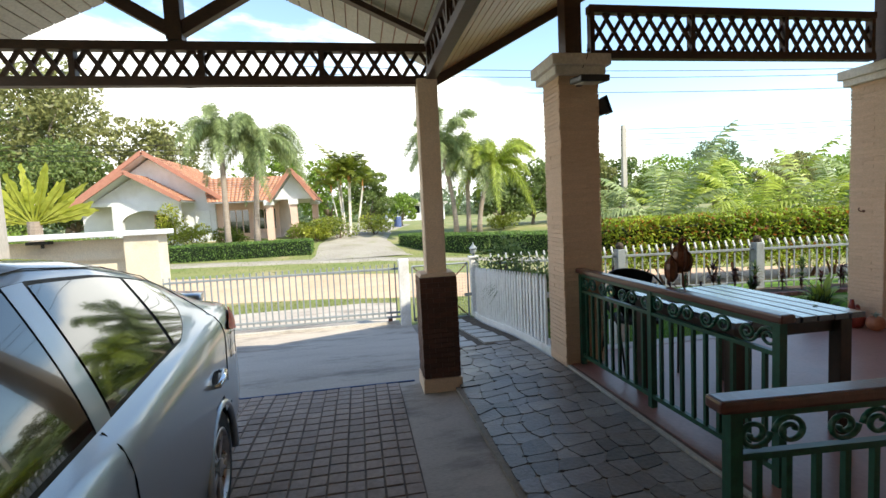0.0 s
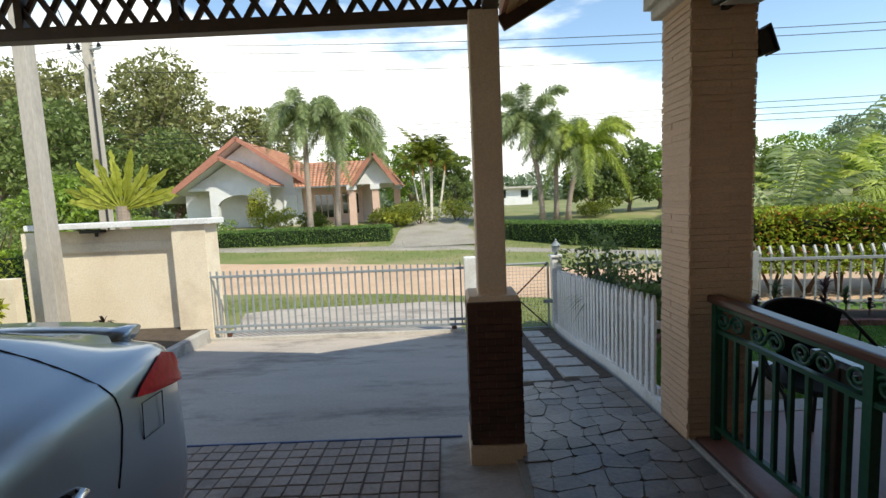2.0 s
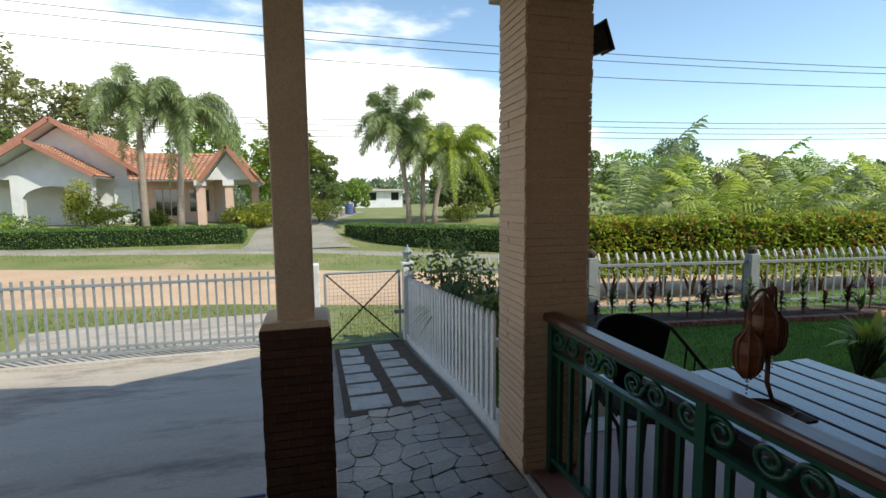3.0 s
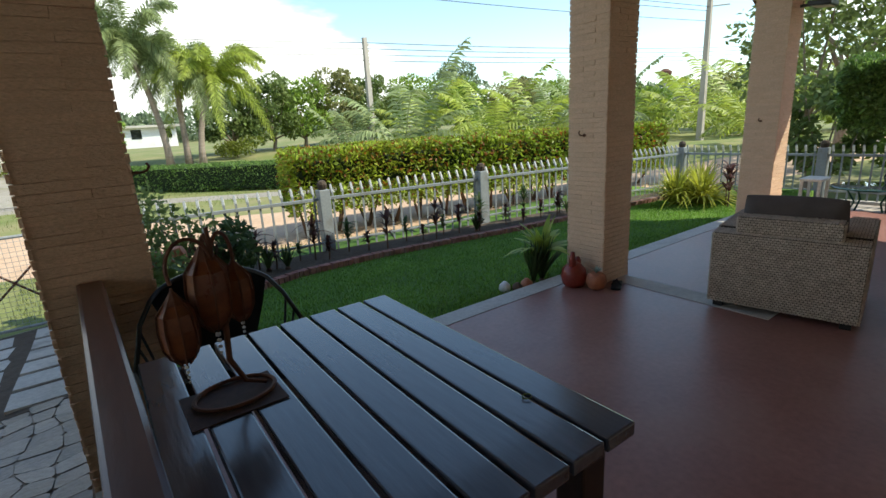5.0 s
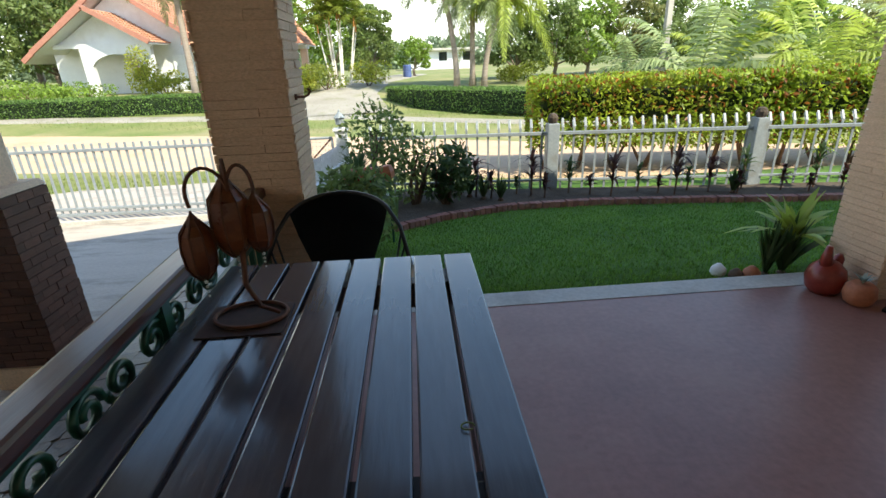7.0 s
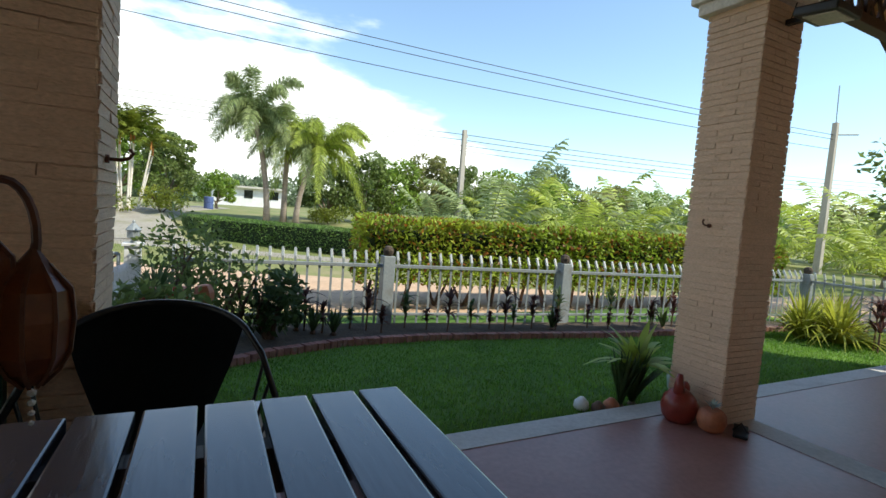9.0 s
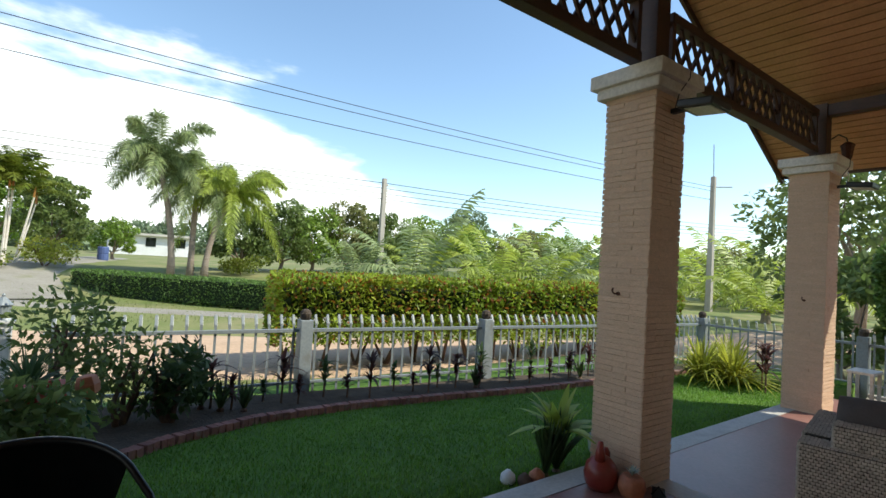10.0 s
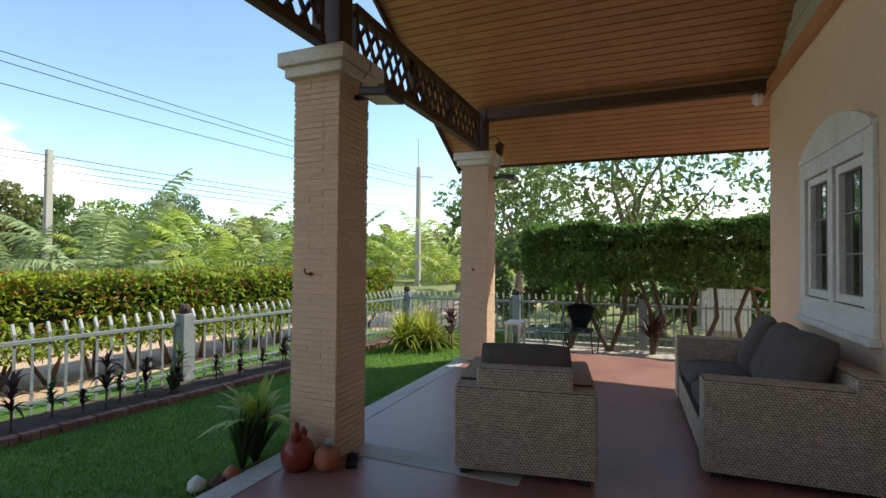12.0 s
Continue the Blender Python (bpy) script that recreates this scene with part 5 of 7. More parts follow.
def far_house():
    h = thing("house", "pink and white bungalow with orange tiled gable roofs", "house", "", (0, 0, 0))
    g = 0.25
    main = bmesh.new()
    prism(main, [(-15.3, g), (-8.2, g), (-8.2, 3.1), (-11.6, 5.3), (-15.3, 2.65)], 30.4, 38)
    part("wall", main, M_WHITEWALL, h, "white rendered gable wall")
    wing = boxed(-8.2, 30.6, g, -4.6, 36, 2.75)
    part("wall", wing, M_PINKWALL, h, "pink rendered wing wall")
    gb = bmesh.new()
    prism(gb, [(-4.55, 2.6), (-2.45, 2.6), (-3.5, 3.95)], 28.7, 28.85)
    part("wall", gb, M_WHITEWALL, h, "white gable above the side porch")
    # porch with an arch
    pw = bmesh.new()
    n = 14
    x0, x1, top = -12.9, -9.7, 2.6
    arch = [(x0 + 0.35 + (x1 - x0 - 0.7) * i / n, 1.75 + 0.55 * math.sin(math.pi * i / n) ** 0.6) for i in range(n + 1)]
    for (xa, za), (xb, zb) in zip(arch, arch[1:]):
        vs = [pw.verts.new((x, y, z)) for y in (28.7, 28.95) for x, z in ((xa, za), (xb, zb), (xb, top), (xa, top))]
        for k in ((0, 1, 2, 3), (4, 7, 6, 5), (0, 4, 5, 1), (2, 6, 7, 3)):
            pw.faces.new([vs[q] for q in k])
    box(pw, x0 - 0.1, 28.7, g, x0 + 0.35, 29.0, top)
    box(pw, x1 - 0.35, 28.7, g, x1 + 0.1, 29.0, top)
    box(pw, -14.2, 28.7, top, -9.5, 28.9, top + 0.2)
    part("porch_front", pw, M_WHITEWALL, h, "white porch front with a low arch")
    pg = bmesh.new()
    prism(pg, [(-14.1, top + 0.2), (-9.8, top + 0.2), (-11.95, 4.1)], 28.95, 29.1)
    part("porch_gable", pg, M_WHITEWALL, h)
    for name, quad, nu, nv in (
        ("roof", ((-16.3, 29.6, 2.05), (-16.3, 38.4, 2.05), (-11.6, 38.4, 5.5), (-11.6, 29.6, 5.5)), 26, 16),
        ("roof", ((-7.7, 29.6, 2.85), (-7.7, 38.4, 2.85), (-11.6, 38.4, 5.5), (-11.6, 29.6, 5.5)), 26, 14),
        ("roof", ((-14.7, 28.0, 2.45), (-14.7, 31.5, 2.45), (-11.95, 31.5, 4.3), (-11.95, 28.0, 4.3)), 11, 12),
        ("roof", ((-9.3, 28.0, 2.75), (-9.3, 31.5, 2.75), (-11.95, 31.5, 4.3), (-11.95, 28.0, 4.3)), 11, 12),
        ("roof", ((-8.3, 29.3, 2.6), (-4.3, 29.3, 2.6), (-3.5, 32.1, 4.2), (-9.3, 32.1, 4.2)), 20, 10),
        ("roof", ((-8.3, 34.9, 2.6), (-2.6, 34.9, 2.6), (-3.5, 32.1, 4.2), (-9.3, 32.1, 4.2)), 22, 10),
        ("roof", ((-4.75, 28.3, 2.5), (-4.75, 30.8, 2.5), (-3.5, 32.3, 4.2), (-3.5, 28.3, 4.2)), 8, 8),
        ("roof", ((-2.25, 28.3, 2.5), (-2.25, 33.2, 2.5), (-3.5, 33.2, 4.2), (-3.5, 28.3, 4.2)), 12, 8),
    ):
        bm = bmesh.new()
        tiled_slope(bm, *quad, nu, nv)
        part(name, bm, M_TILE, h, "weathered orange tile roof slope")
        a, b, c, d = (Vector(p) for p in quad)
        under = bmesh.new()
        lo = Vector((0, 0, -0.06))
        vs = [under.verts.new(p + k) for k in (Vector((0, 0, -0.005)), lo) for p in (a, b, c, d)]
        for k in ((0, 1, 2, 3), (7, 6, 5, 4), (0, 4, 5, 1), (1, 5, 6, 2), (2, 6, 7, 3), (3, 7, 4, 0)):
            under.faces.new([vs[q] for q in k])
        part("soffit", under, M_WHITEWALL, h)
    for p, q in (((-16.35, 29.55, 2.1), (-11.6, 29.55, 5.6)), ((-7.65, 29.55, 2.87), (-11.6, 29.55, 5.6)), ((-14.75, 27.95, 2.47), (-11.95, 27.95, 4.37)), ((-9.25, 27.95, 2.77), (-11.95, 27.95, 4.37)), ((-4.8, 28.25, 2.5), (-3.5, 28.25, 4.27)), ((-2.2, 28.25, 2.5), (-3.5, 28.25, 4.27))):
        part("barge_board", plank(bmesh.new(), p, q, 0.1, 0.22), M_TRIM, h, "red-brown barge board")
    for x, y in ((-4.85, 28.8), (-3.5, 28.8), (-2.5, 31.0)):
        part("column", boxed(x - 0.18, y - 0.18, g, x + 0.18, y + 0.18, 2.6), M_PINKWALL, h, "pink porch column")
        part("column_head", boxed(x - 0.26, y - 0.26, 2.3, x + 0.26, y + 0.26, 2.599), M_WHITEWALL, h)
    for x, y, w, z0, z1 in ((-11.0, 30.4, 1.1, 0.95, 2.1), (-6.9, 30.6, 1.2, 0.7, 2.2), (-5.3, 30.6, 1.1, 0.9, 2.2)):
        wd = part("window", boxed(x - w / 2, y - 0.06, z0, x + w / 2, y - 0.01, z1), M_PINKWALL, h)
        for k in range(3):
            part("pane", boxed(x - w / 2 + 0.06 + k * (w - 0.08) / 3, y - 0.09, z0 + 0.06, x - w / 2 + (k + 1) * (w - 0.08) / 3, y - 0.062, z1 - 0.06), M_PANE, wd)
    part("door", boxed(-9.3, 30.3, g, -8.5, 30.38, 2.2), M_WHITE, h, "white house door")


far_house()


def bush(x, y, r, hgt, material, label, leaf=0.14, base=None, per=170):
    z0 = ground_z(x, y) if base is None else base
    t = thing("bush", label, "bush", "", (x, y, z0))
    st = bmesh.new()
    for k in range(4):
        limb(st, (0, 0, -0.05), (RNG.uniform(-0.5, 0.5) * r, RNG.uniform(-0.5, 0.5) * r, hgt * 0.7), 0.03, 0.01)
    part("stem", st, M_TWIG, t)
    cl = [(RNG.uniform(-0.6, 0.6) * r, RNG.uniform(-0.5, 0.5) * r, hgt * RNG.uniform(0.3, 0.8), r * 0.5, r * 0.5, hgt * 0.28) for _ in range(9)]
    v, f = clump_leaves(cl, per, leaf)
    part_mesh("foliage", quick_mesh("foliage", v, f, material), t)


for x, y, r, hgt, m in ((-10.3, 27.6, 0.8, 2.4, M_YELLOW), (-9.2, 27.2, 1.0, 1.2, M_YELLOW), (-15.5, 26.8, 2.0, 1.1, M_TREE3), (-13.0, 27.0, 1.5, 0.9, M_TREE3), (-7.4, 27.4, 1.0, 1.0, M_ARECA), (-3.4, 28.4, 1.2, 1.0, M_ARECA), (-1.6, 27.6, 1.5, 1.3, M_ARECA), (0.4, 28.6, 1.3, 1.3, M_YELLOW), (-2.8, 27.2, 0.9, 0.9, M_YELLOW), (-17.5, 25.5, 2.2, 1.7, M_TREE3), (-10, 13.5, 1.6, 1.5, M_TREE3), (-12.5, 14.5, 2.0, 2.4, M_TREE), (8.2, 28, 1.3, 1.0, M_ARECA)):
    bush(x + 0.022 * y, y, r, hgt, m, "leafy ornamental garden bush")
hedge("hedge", [(-16, 11.2), (-7.5, 10.4)], 0.9, -0.4, 0.85, M_HEDGE2, "clipped yellow-green hedge behind the boundary wall", 0.09, 380)
bush(-6.3, 7.2, 0.75, 1.0, M_YELLOW, "yellow-green shrub in the bed by the wall", 0.12, -0.25)
bush(-7.3, 7.0, 0.8, 1.2, M_YELLOW, "yellow-green shrub in the bed by the wall", 0.12, -0.25)

fh = thing("far_house", "low white building beyond the track", "house", "", (8, 66, 0.4))
part("wall", boxed(-4, 0, 0, 4, 5, 2.2), M_WHITEWALL, fh)
part("roof", boxed(-4.4, -0.6, 2.2, 4.4, 5.4, 2.45), M_CONC, fh)
for x in (-3, 0, 3):
    part("window", boxed(x - 0.5, -0.04, 1.0, x + 0.5, 0.02, 2.0), M_PANE, fh)
drum = thing("plastic_drum", "blue plastic drum beside the small tree", "drum", "", (3.2, 38.5, 0.38))
part("body", lathe([(0.26, 0), (0.3, 0.05), (0.3, 0.4), (0.27, 0.42), (0.3, 0.45), (0.3, 0.8), (0.26, 0.85)], 14), M_BLUE, drum)
wt = thing("water_tower", "distant rust-red water tower above the trees", "water tower", "", (90, 51, 0))
part("tank", moved(lathe([(0.3, 0), (1.1, 0.9), (1.15, 1.4), (0.4, 1.9)], 14), Matrix.Translation((0, 0, 6.4))), M_RUST, wt)
part("stem", tubed([(0, 0, 0), (0, 0, 6.6)], 0.45, 8), M_CONC, wt)


# ---- car ----
def car():
    """A silver saloon standing nose to the house, its tail towards the gate."""
    c = thing("car", "silver four-door saloon car parked in the carport", "car", "", (-1.60, 3.29, -0.108), 4.5)
    c.scale.z = 0.935
    # stations along the length: distance from the tail, half width, belt height, top height, top half width
    st = [(0.00, 0.66, 0.96, 1.03, 0.52), (0.05, 0.77, 1.08, 1.15, 0.60), (0.16, 0.835, 1.13, 1.20, 0.64), (0.40, 0.86, 1.15, 1.25, 0.64), (0.65, 0.867, 1.155, 1.34, 0.625), (0.90, 0.87, 1.15, 1.43, 0.60), (1.20, 0.87, 1.13, 1.52, 0.585), (1.60, 0.87, 1.11, 1.60, 0.58), (2.05, 0.87, 1.08, 1.64, 0.58), (2.45, 0.87, 1.06, 1.62, 0.58), (2.85, 0.87, 1.04, 1.55, 0.58), (3.15, 0.865, 1.02, 1.37, 0.60), (3.42, 0.86, 1.00, 1.17, 0.64), (3.70, 0.845, 0.96, 1.06, 0.66), (4.10, 0.80, 0.86, 0.95, 0.62), (4.36, 0.70, 0.70, 0.79, 0.52), (4.44, 0.55, 0.58, 0.66, 0.40)]
    cols = list(zip(*st))
    ss = np.unique(np.concatenate([np.arange(0, 4.441, 0.03), [4.44]]))

    def smooth(vals):
        y = np.interp(ss, cols[0], vals)
        k = np.array([1, 4, 6, 4, 1.0]) / 16
        for _ in range(3):
            y = np.convolve(np.pad(y, 2, mode="edge"), k, "valid")
        return y

    W, B, T, TW = (smooth(v) for v in cols[1:])

    def section(i):
        w, b, t, tw = W[i], B[i], T[i], TW[i]
        low = 0.20 if 0.3 < ss[i] < 4.1 else 0.27
        pts = [(w - 0.10, low), (w - 0.045, low + 0.06), (w - 0.02, 0.36), (w - 0.005, 0.48), (w, 0.60), (w - 0.004, 0.70), (w - 0.014, b - 0.14), (w - 0.032, b - 0.07), (w - 0.058, b - 0.02), (w - 0.085, b)]
        for q in (0.25, 0.5, 0.75, 0.9):
            pts.append((w - 0.085 + (tw - w + 0.085) * q ** 1.25, b + (t - 0.05 - b) * q))
        pts += [(tw, t - 0.05), (tw - 0.05, t - 0.022), (tw - 0.16, t - 0.004), (tw * 0.4, t + 0.012), (0, t + 0.016)]
        return pts

    wheels = ((0.97, 0.32), (3.58, 0.32))
    bm = bmesh.new()
    grid = []
    for i in range(len(ss)):
        half = section(i)
        row = [bm.verts.new((x, -ss[i], z)) for x, z in half] + [bm.verts.new((-x, -ss[i], z)) for x, z in half[-2::-1]]
        grid.append(row)
    m = len(grid[0])
    for i in range(len(ss) - 1):
        for k in range(m - 1):
            zc = (grid[i][k].co.z + grid[i + 1][k + 1].co.z) / 2
            sc = (ss[i] + ss[i + 1]) / 2
            if any((sc - a) ** 2 + (zc - b) ** 2 < 0.345 ** 2 for a, b in wheels) and (k < 7 or k > m - 9):
                continue
            bm.faces.new((grid[i][k], grid[i][k + 1], grid[i + 1][k + 1], grid[i + 1][k]))
    bm.faces.new([v for v in grid[0]])
    bm.faces.new([v for v in grid[-1]][::-1])
    body = part("body", bm, M_CAR, c, "silver metallic body", smooth=True)
    inner = bmesh.new()
    box(inner, -0.68, -4.1, 0.22, 0.68, -0.25, 0.86)
    part("underbody", inner, M_CARBLACK, c)

    def skin(i, k, lift):
        """A point of the body's side, in from the belt (k in 0..1 up to the roof), lifted outwards."""
        w, b, t, tw = W[i], B[i], T[i], TW[i]
        x = w - 0.085 + (tw - w + 0.085) * k ** 1.25
        return Vector((x + lift, -ss[i], b + (t - 0.05 - b) * k + lift * 0.3))

    def panel(name, tail, nose, k0, k1, mat, lift, parent):
        """A pane whose ends run along tail(k) and nose(k) between two heights of the side."""
        for side in (1, -1):
            pb = bmesh.new()
            rows = []
            n = 16
            for j in range(n + 1):
                k = k0 + (k1 - k0) * j / n
                lo, hi = tail(k), nose(k)
                row = []
                for q in range(13):
                    sq = lo + (hi - lo) * q / 12
                    w, b, t, tw = (np.interp(sq, ss, v) for v in (W, B, T, TW))
                    x = w - 0.085 + (tw - w + 0.085) * k ** 1.25 + lift
                    row.append(pb.verts.new((x * side, -sq, b + (t - 0.05 - b) * k + lift * 0.3)))
                rows.append(row)
            for r0, r1 in zip(rows, rows[1:]):
                for q in range(12):
                    pb.faces.new((r0[q], r0[q + 1], r1[q + 1], r1[q]))
            part(name, pb, mat, parent, smooth=True)

    def quarter(k):
        return float(np.interp(k, (0.04, 0.10, 0.22, 0.40, 0.60, 0.78, 0.88, 0.92), (1.32, 1.24, 1.16, 1.09, 1.06, 1.07, 1.12, 1.18)))

    panel("window_surround", lambda k: quarter(k) - 0.035, lambda k: 3.25 - 0.62 * k, 0.03, 0.93, M_CARBLACK, 0.004, c)
    panel("window", quarter, lambda k: 1.38, 0.07, 0.90, M_DARKGLASS, 0.009, c)
    panel("window", lambda k: 1.415, lambda k: 2.05, 0.07, 0.90, M_DARKGLASS, 0.009, c)
    panel("window", lambda k: 2.17, lambda k: 3.16 - 0.60 * k, 0.07, 0.90, M_DARKGLASS, 0.009, c)
    panel("door_pillar", lambda k: 2.062, lambda k: 2.158, 0.035, 0.925, M_CAR, 0.008, c)
    # rear and front screens
    for s0, s1 in ((0.47, 1.12), (2.78, 3.36)):
        pb = bmesh.new()
        idx = [int(round(s / 0.03)) for s in np.linspace(s0, s1, 9)]
        rows = []
        for i in idx:
            hw = TW[i] * 0.88
            rows.append([pb.verts.new((hw * q, -ss[i], T[i] + 0.02 - 0.03 * abs(q) ** 3)) for q in np.linspace(-1, 1, 9)])
        for r0, r1 in zip(rows, rows[1:]):
            for q in range(8):
                pb.faces.new((r0[q], r0[q + 1], r1[q + 1], r1[q]))
        part("windscreen", pb, M_DARKGLASS, c, smooth=True)
    for side in (1, -1):
        # tail lamp wrapping the corner, a pointed lozenge
        pb = bmesh.new()
        rows = []
        for z, s0, s1 in ((0.88, 0.03, 0.13), (0.91, 0.035, 0.30), (0.94, 0.04, 0.46), (0.97, 0.045, 0.58), (1.00, 0.06, 0.52), (1.035, 0.09, 0.40), (1.06, 0.13, 0.27)):
            row = []
            for q in range(13):
                s = s0 + (s1 - s0) * q / 12
                zz = z + 0.05 * q / 12
                xs_, zs_ = zip(*section(min(int(round(s / 0.03)), len(ss) - 1))[:12])
                row.append(pb.verts.new(((np.interp(zz, zs_, xs_) + 0.014) * side, -s + 0.004, zz)))
            rows.append(row)
        for r0, r1 in zip(rows, rows[1:]):
            for q in range(12):
                pb.faces.new((r0[q], r0[q + 1], r1[q + 1], r1[q]))
        part("tail_light", pb, M_TAIL, c, "red tail light", smooth=True)
        for s in (1.03, 2.36):
            i = int(s / 0.03)
            hx = W[i] + 0.022
            hz = 0.85
            part("door_handle", tubed([(side * (hx - 0.03), -s + 0.10, hz + 0.012), (side * hx, -s + 0.085, hz + 0.012), (side * (hx + 0.006), -s, hz), (side * hx, -s - 0.085, hz - 0.012), (side * (hx - 0.03), -s - 0.10, hz - 0.014)], [0.011, 0.015, 0.017, 0.015, 0.011], 8), M_CHROME, c, "chrome door handle", smooth=True)
            cup = lathe([(0.05, 0), (0.05, 0.004), (0.02, 0.006)], 14)
            part("handle_recess", moved(cup, Matrix.Translation((side * (W[i] - 0.012), -s, hz)) @ pose(0, 0, 0, 0, 90 * side, 0) @ Matrix.Diagonal((0.8, 1.5, 1, 1))), M_CARBLACK, c)
        # panel gaps
        rear_gap = [(0.90, 1.36), (0.80, 1.27), (0.72, 1.17), (0.67, 1.06), (0.67, 0.95), (0.70, 0.84), (0.74, 0.74)]
        for gap in (rear_gap, [(2.12, 1.08), (2.11, 0.8), (2.10, 0.28)], [(3.22, 1.0), (3.26, 0.7), (3.2, 0.5)], [(0.90, 1.36), (1.1, 1.45), (1.5, 1.54), (2.0, 1.588), (2.4, 1.57), (2.75, 1.50)]):
            pts = []
            for (sa, za), (sb, zb) in zip(gap, gap[1:]):
                for q in range(6):
                    sq, z = sa + (sb - sa) * q / 5, za + (zb - za) * q / 5
                    w, b, t, tw = (float(np.interp(sq, ss, v)) for v in (W, B, T, TW))
                    xs_, zs_ = zip(*section(int(round(sq / 0.03)))[:15])
                    pts.append(Vector((side * (np.interp(z, zs_, xs_) + 0.002), -sq, z)))
            pts = [p for n_, p in enumerate(pts) if n_ == 0 or (p - pts[n_ - 1]).length > 1e-4]
            part("panel_gap", tubed(pts, 0.0025, 4), M_CARBLACK, c)
        flap = [Vector((side * (np.interp(0.66, (0, 1), (0, 0)) + np.interp(0.50, ss, W) - 0.004), -0.47 + dx, 0.90 + dz)) for dx, dz in ((0.08, 0.07), (-0.07, 0.08), (-0.08, -0.07), (0.07, -0.08), (0.08, 0.07))]
        part("fuel_flap_gap", tubed(flap, 0.0025, 4), M_CARBLACK, c)
        for a, b in wheels:
            i = int(a / 0.03)
            lip = [Vector((side * (W[min(max(int((a + 0.345 * math.cos(t)) / 0.03), 0), len(ss) - 1)] - 0.012), -(a + 0.35 * math.cos(t)), b + 0.35 * math.sin(t))) for t in np.linspace(-0.15, math.pi + 0.15, 22)]
            part("arch_lip", tubed(lip, 0.022, 6), M_CAR, c, smooth=True)
            w = part("wheel", moved(lathe([(0.2, -0.10), (0.30, -0.10), (0.318, -0.07), (0.32, 0.0), (0.318, 0.07), (0.30, 0.095), (0.215, 0.10)], 36, False), Matrix.Translation((side * (W[i] - 0.125), -a, b)) @ pose(0, 0, 0, 0, 90 * side, 0)), M_TYRE, c, "black tyre", smooth=True)
            base = Matrix.Translation((side * (W[i] - 0.125), -a, b)) @ pose(0, 0, 0, 0, 90 * side, 0)
            part("rim", moved(lathe([(0.205, 0.05), (0.215, 0.10), (0.2, 0.104), (0.19, 0.06)], 30, False), base), M_ALLOY, w, smooth=True)
            part("brake_disc", moved(lathe([(0.19, 0.02), (0.19, 0.04), (0.05, 0.045)], 24), base), M_CARBLACK, w)
            for k in range(5):
                for off in (-9, 9):
                    part("spoke", moved(boxed(0.03, -0.012, 0.06, 0.2, 0.012, 0.088, bevel=0.004), base @ pose(0, 0, 0, 0, 0, 72 * k + off)), M_ALLOY, w)
            part("hub", moved(lathe([(0.055, 0.05), (0.05, 0.098), (0.02, 0.104)], 16), base), M_ALLOY, w)
    sp = bmesh.new()
    for q in range(16):
        xa, xb = -0.64 + 0.08 * q, -0.56 + 0.08 * q
        ring = []
        for x in (xa, xb):
            e = 0.03 * (x / 0.64) ** 2
            ring.append([sp.verts.new((x, y - 1.6 * e, z - e)) for y, z in ((-0.27, 1.215), (-0.16, 1.235), (-0.06, 1.24), (-0.045, 1.225), (-0.07, 1.20), (-0.12, 1.18), (-0.25, 1.19))])
        for k in range(7):
            sp.faces.new((ring[0][k], ring[0][(k + 1) % 7], ring[1][(k + 1) % 7], ring[1][k]))
        if q in (0, 15):
            sp.faces.new(ring[0] if q == 0 else ring[1][::-1])
    bmesh.ops.remove_doubles(sp, verts=sp.verts, dist=1e-5)
    part("spoiler", sp, M_CAR, c, "silver boot spoiler", smooth=True)
    part("bumper_gap", tubed([(-0.84, -0.30, 0.70), (-0.74, -0.03, 0.70), (0, 0.006, 0.68), (0.74, -0.03, 0.70), (0.84, -0.30, 0.70)], 0.004, 4), M_CARBLACK, c)


car()

# ---- wicker seats ----
def weave(quads, strand=0.022, course=0.016):
    """Woven strands over flat quads (corner, along, up): every strand a small arched strip, staggered by rows."""
    vs, fs, k = [], [], 0
    for o, u, v in quads:
        o, u, v = np.array(o, float), np.array(u, float), np.array(v, float)
        lu, lv = np.linalg.norm(u), np.linalg.norm(v)
        nu, nv = max(int(lu / strand), 1), max(int(lv / course), 1)
        n = np.cross(u, v)
        n /= np.linalg.norm(n)
        for j in range(nv):
            off = 0.5 if j % 2 else 0.0
            a = (np.arange(-1, nu + 1) + off) / nu
            u0, u1 = np.clip(a, 0, 1), np.clip(a + 0.90 / nu, 0, 1)
            keep = u1 - u0 > 0.1 / nu
            u0, u1 = u0[keep], u1[keep]
            z0, z1 = j / nv, (j + 0.84) / nv
            m = len(u0)
            P = lambda uu, zz, h: o + np.outer(uu, u) + np.outer(np.full(m, zz), v) + n * h
            um = (u0 + u1) / 2
            jit = NPR.normal(size=(m, 1)) * 0.0008
            pts = np.stack([P(u0, z0, 0.001), P(um, z0, 0.0095) + jit, P(u1, z0, 0.001), P(u1, z1, 0.001), P(um, z1, 0.0095) + jit, P(u0, z1, 0.001)], 1).reshape(-1, 3)
            i = np.arange(m)[:, None] * 6 + k
            fs.append(np.concatenate([i + [0, 1, 4], i + [0, 4, 5], i + [1, 2, 3], i + [1, 3, 4]], 1).reshape(-1, 3))
            vs.append(pts)
            k += len(pts)
    return quick_mesh("weave", np.concatenate(vs), np.concatenate(fs), M_WICKER)


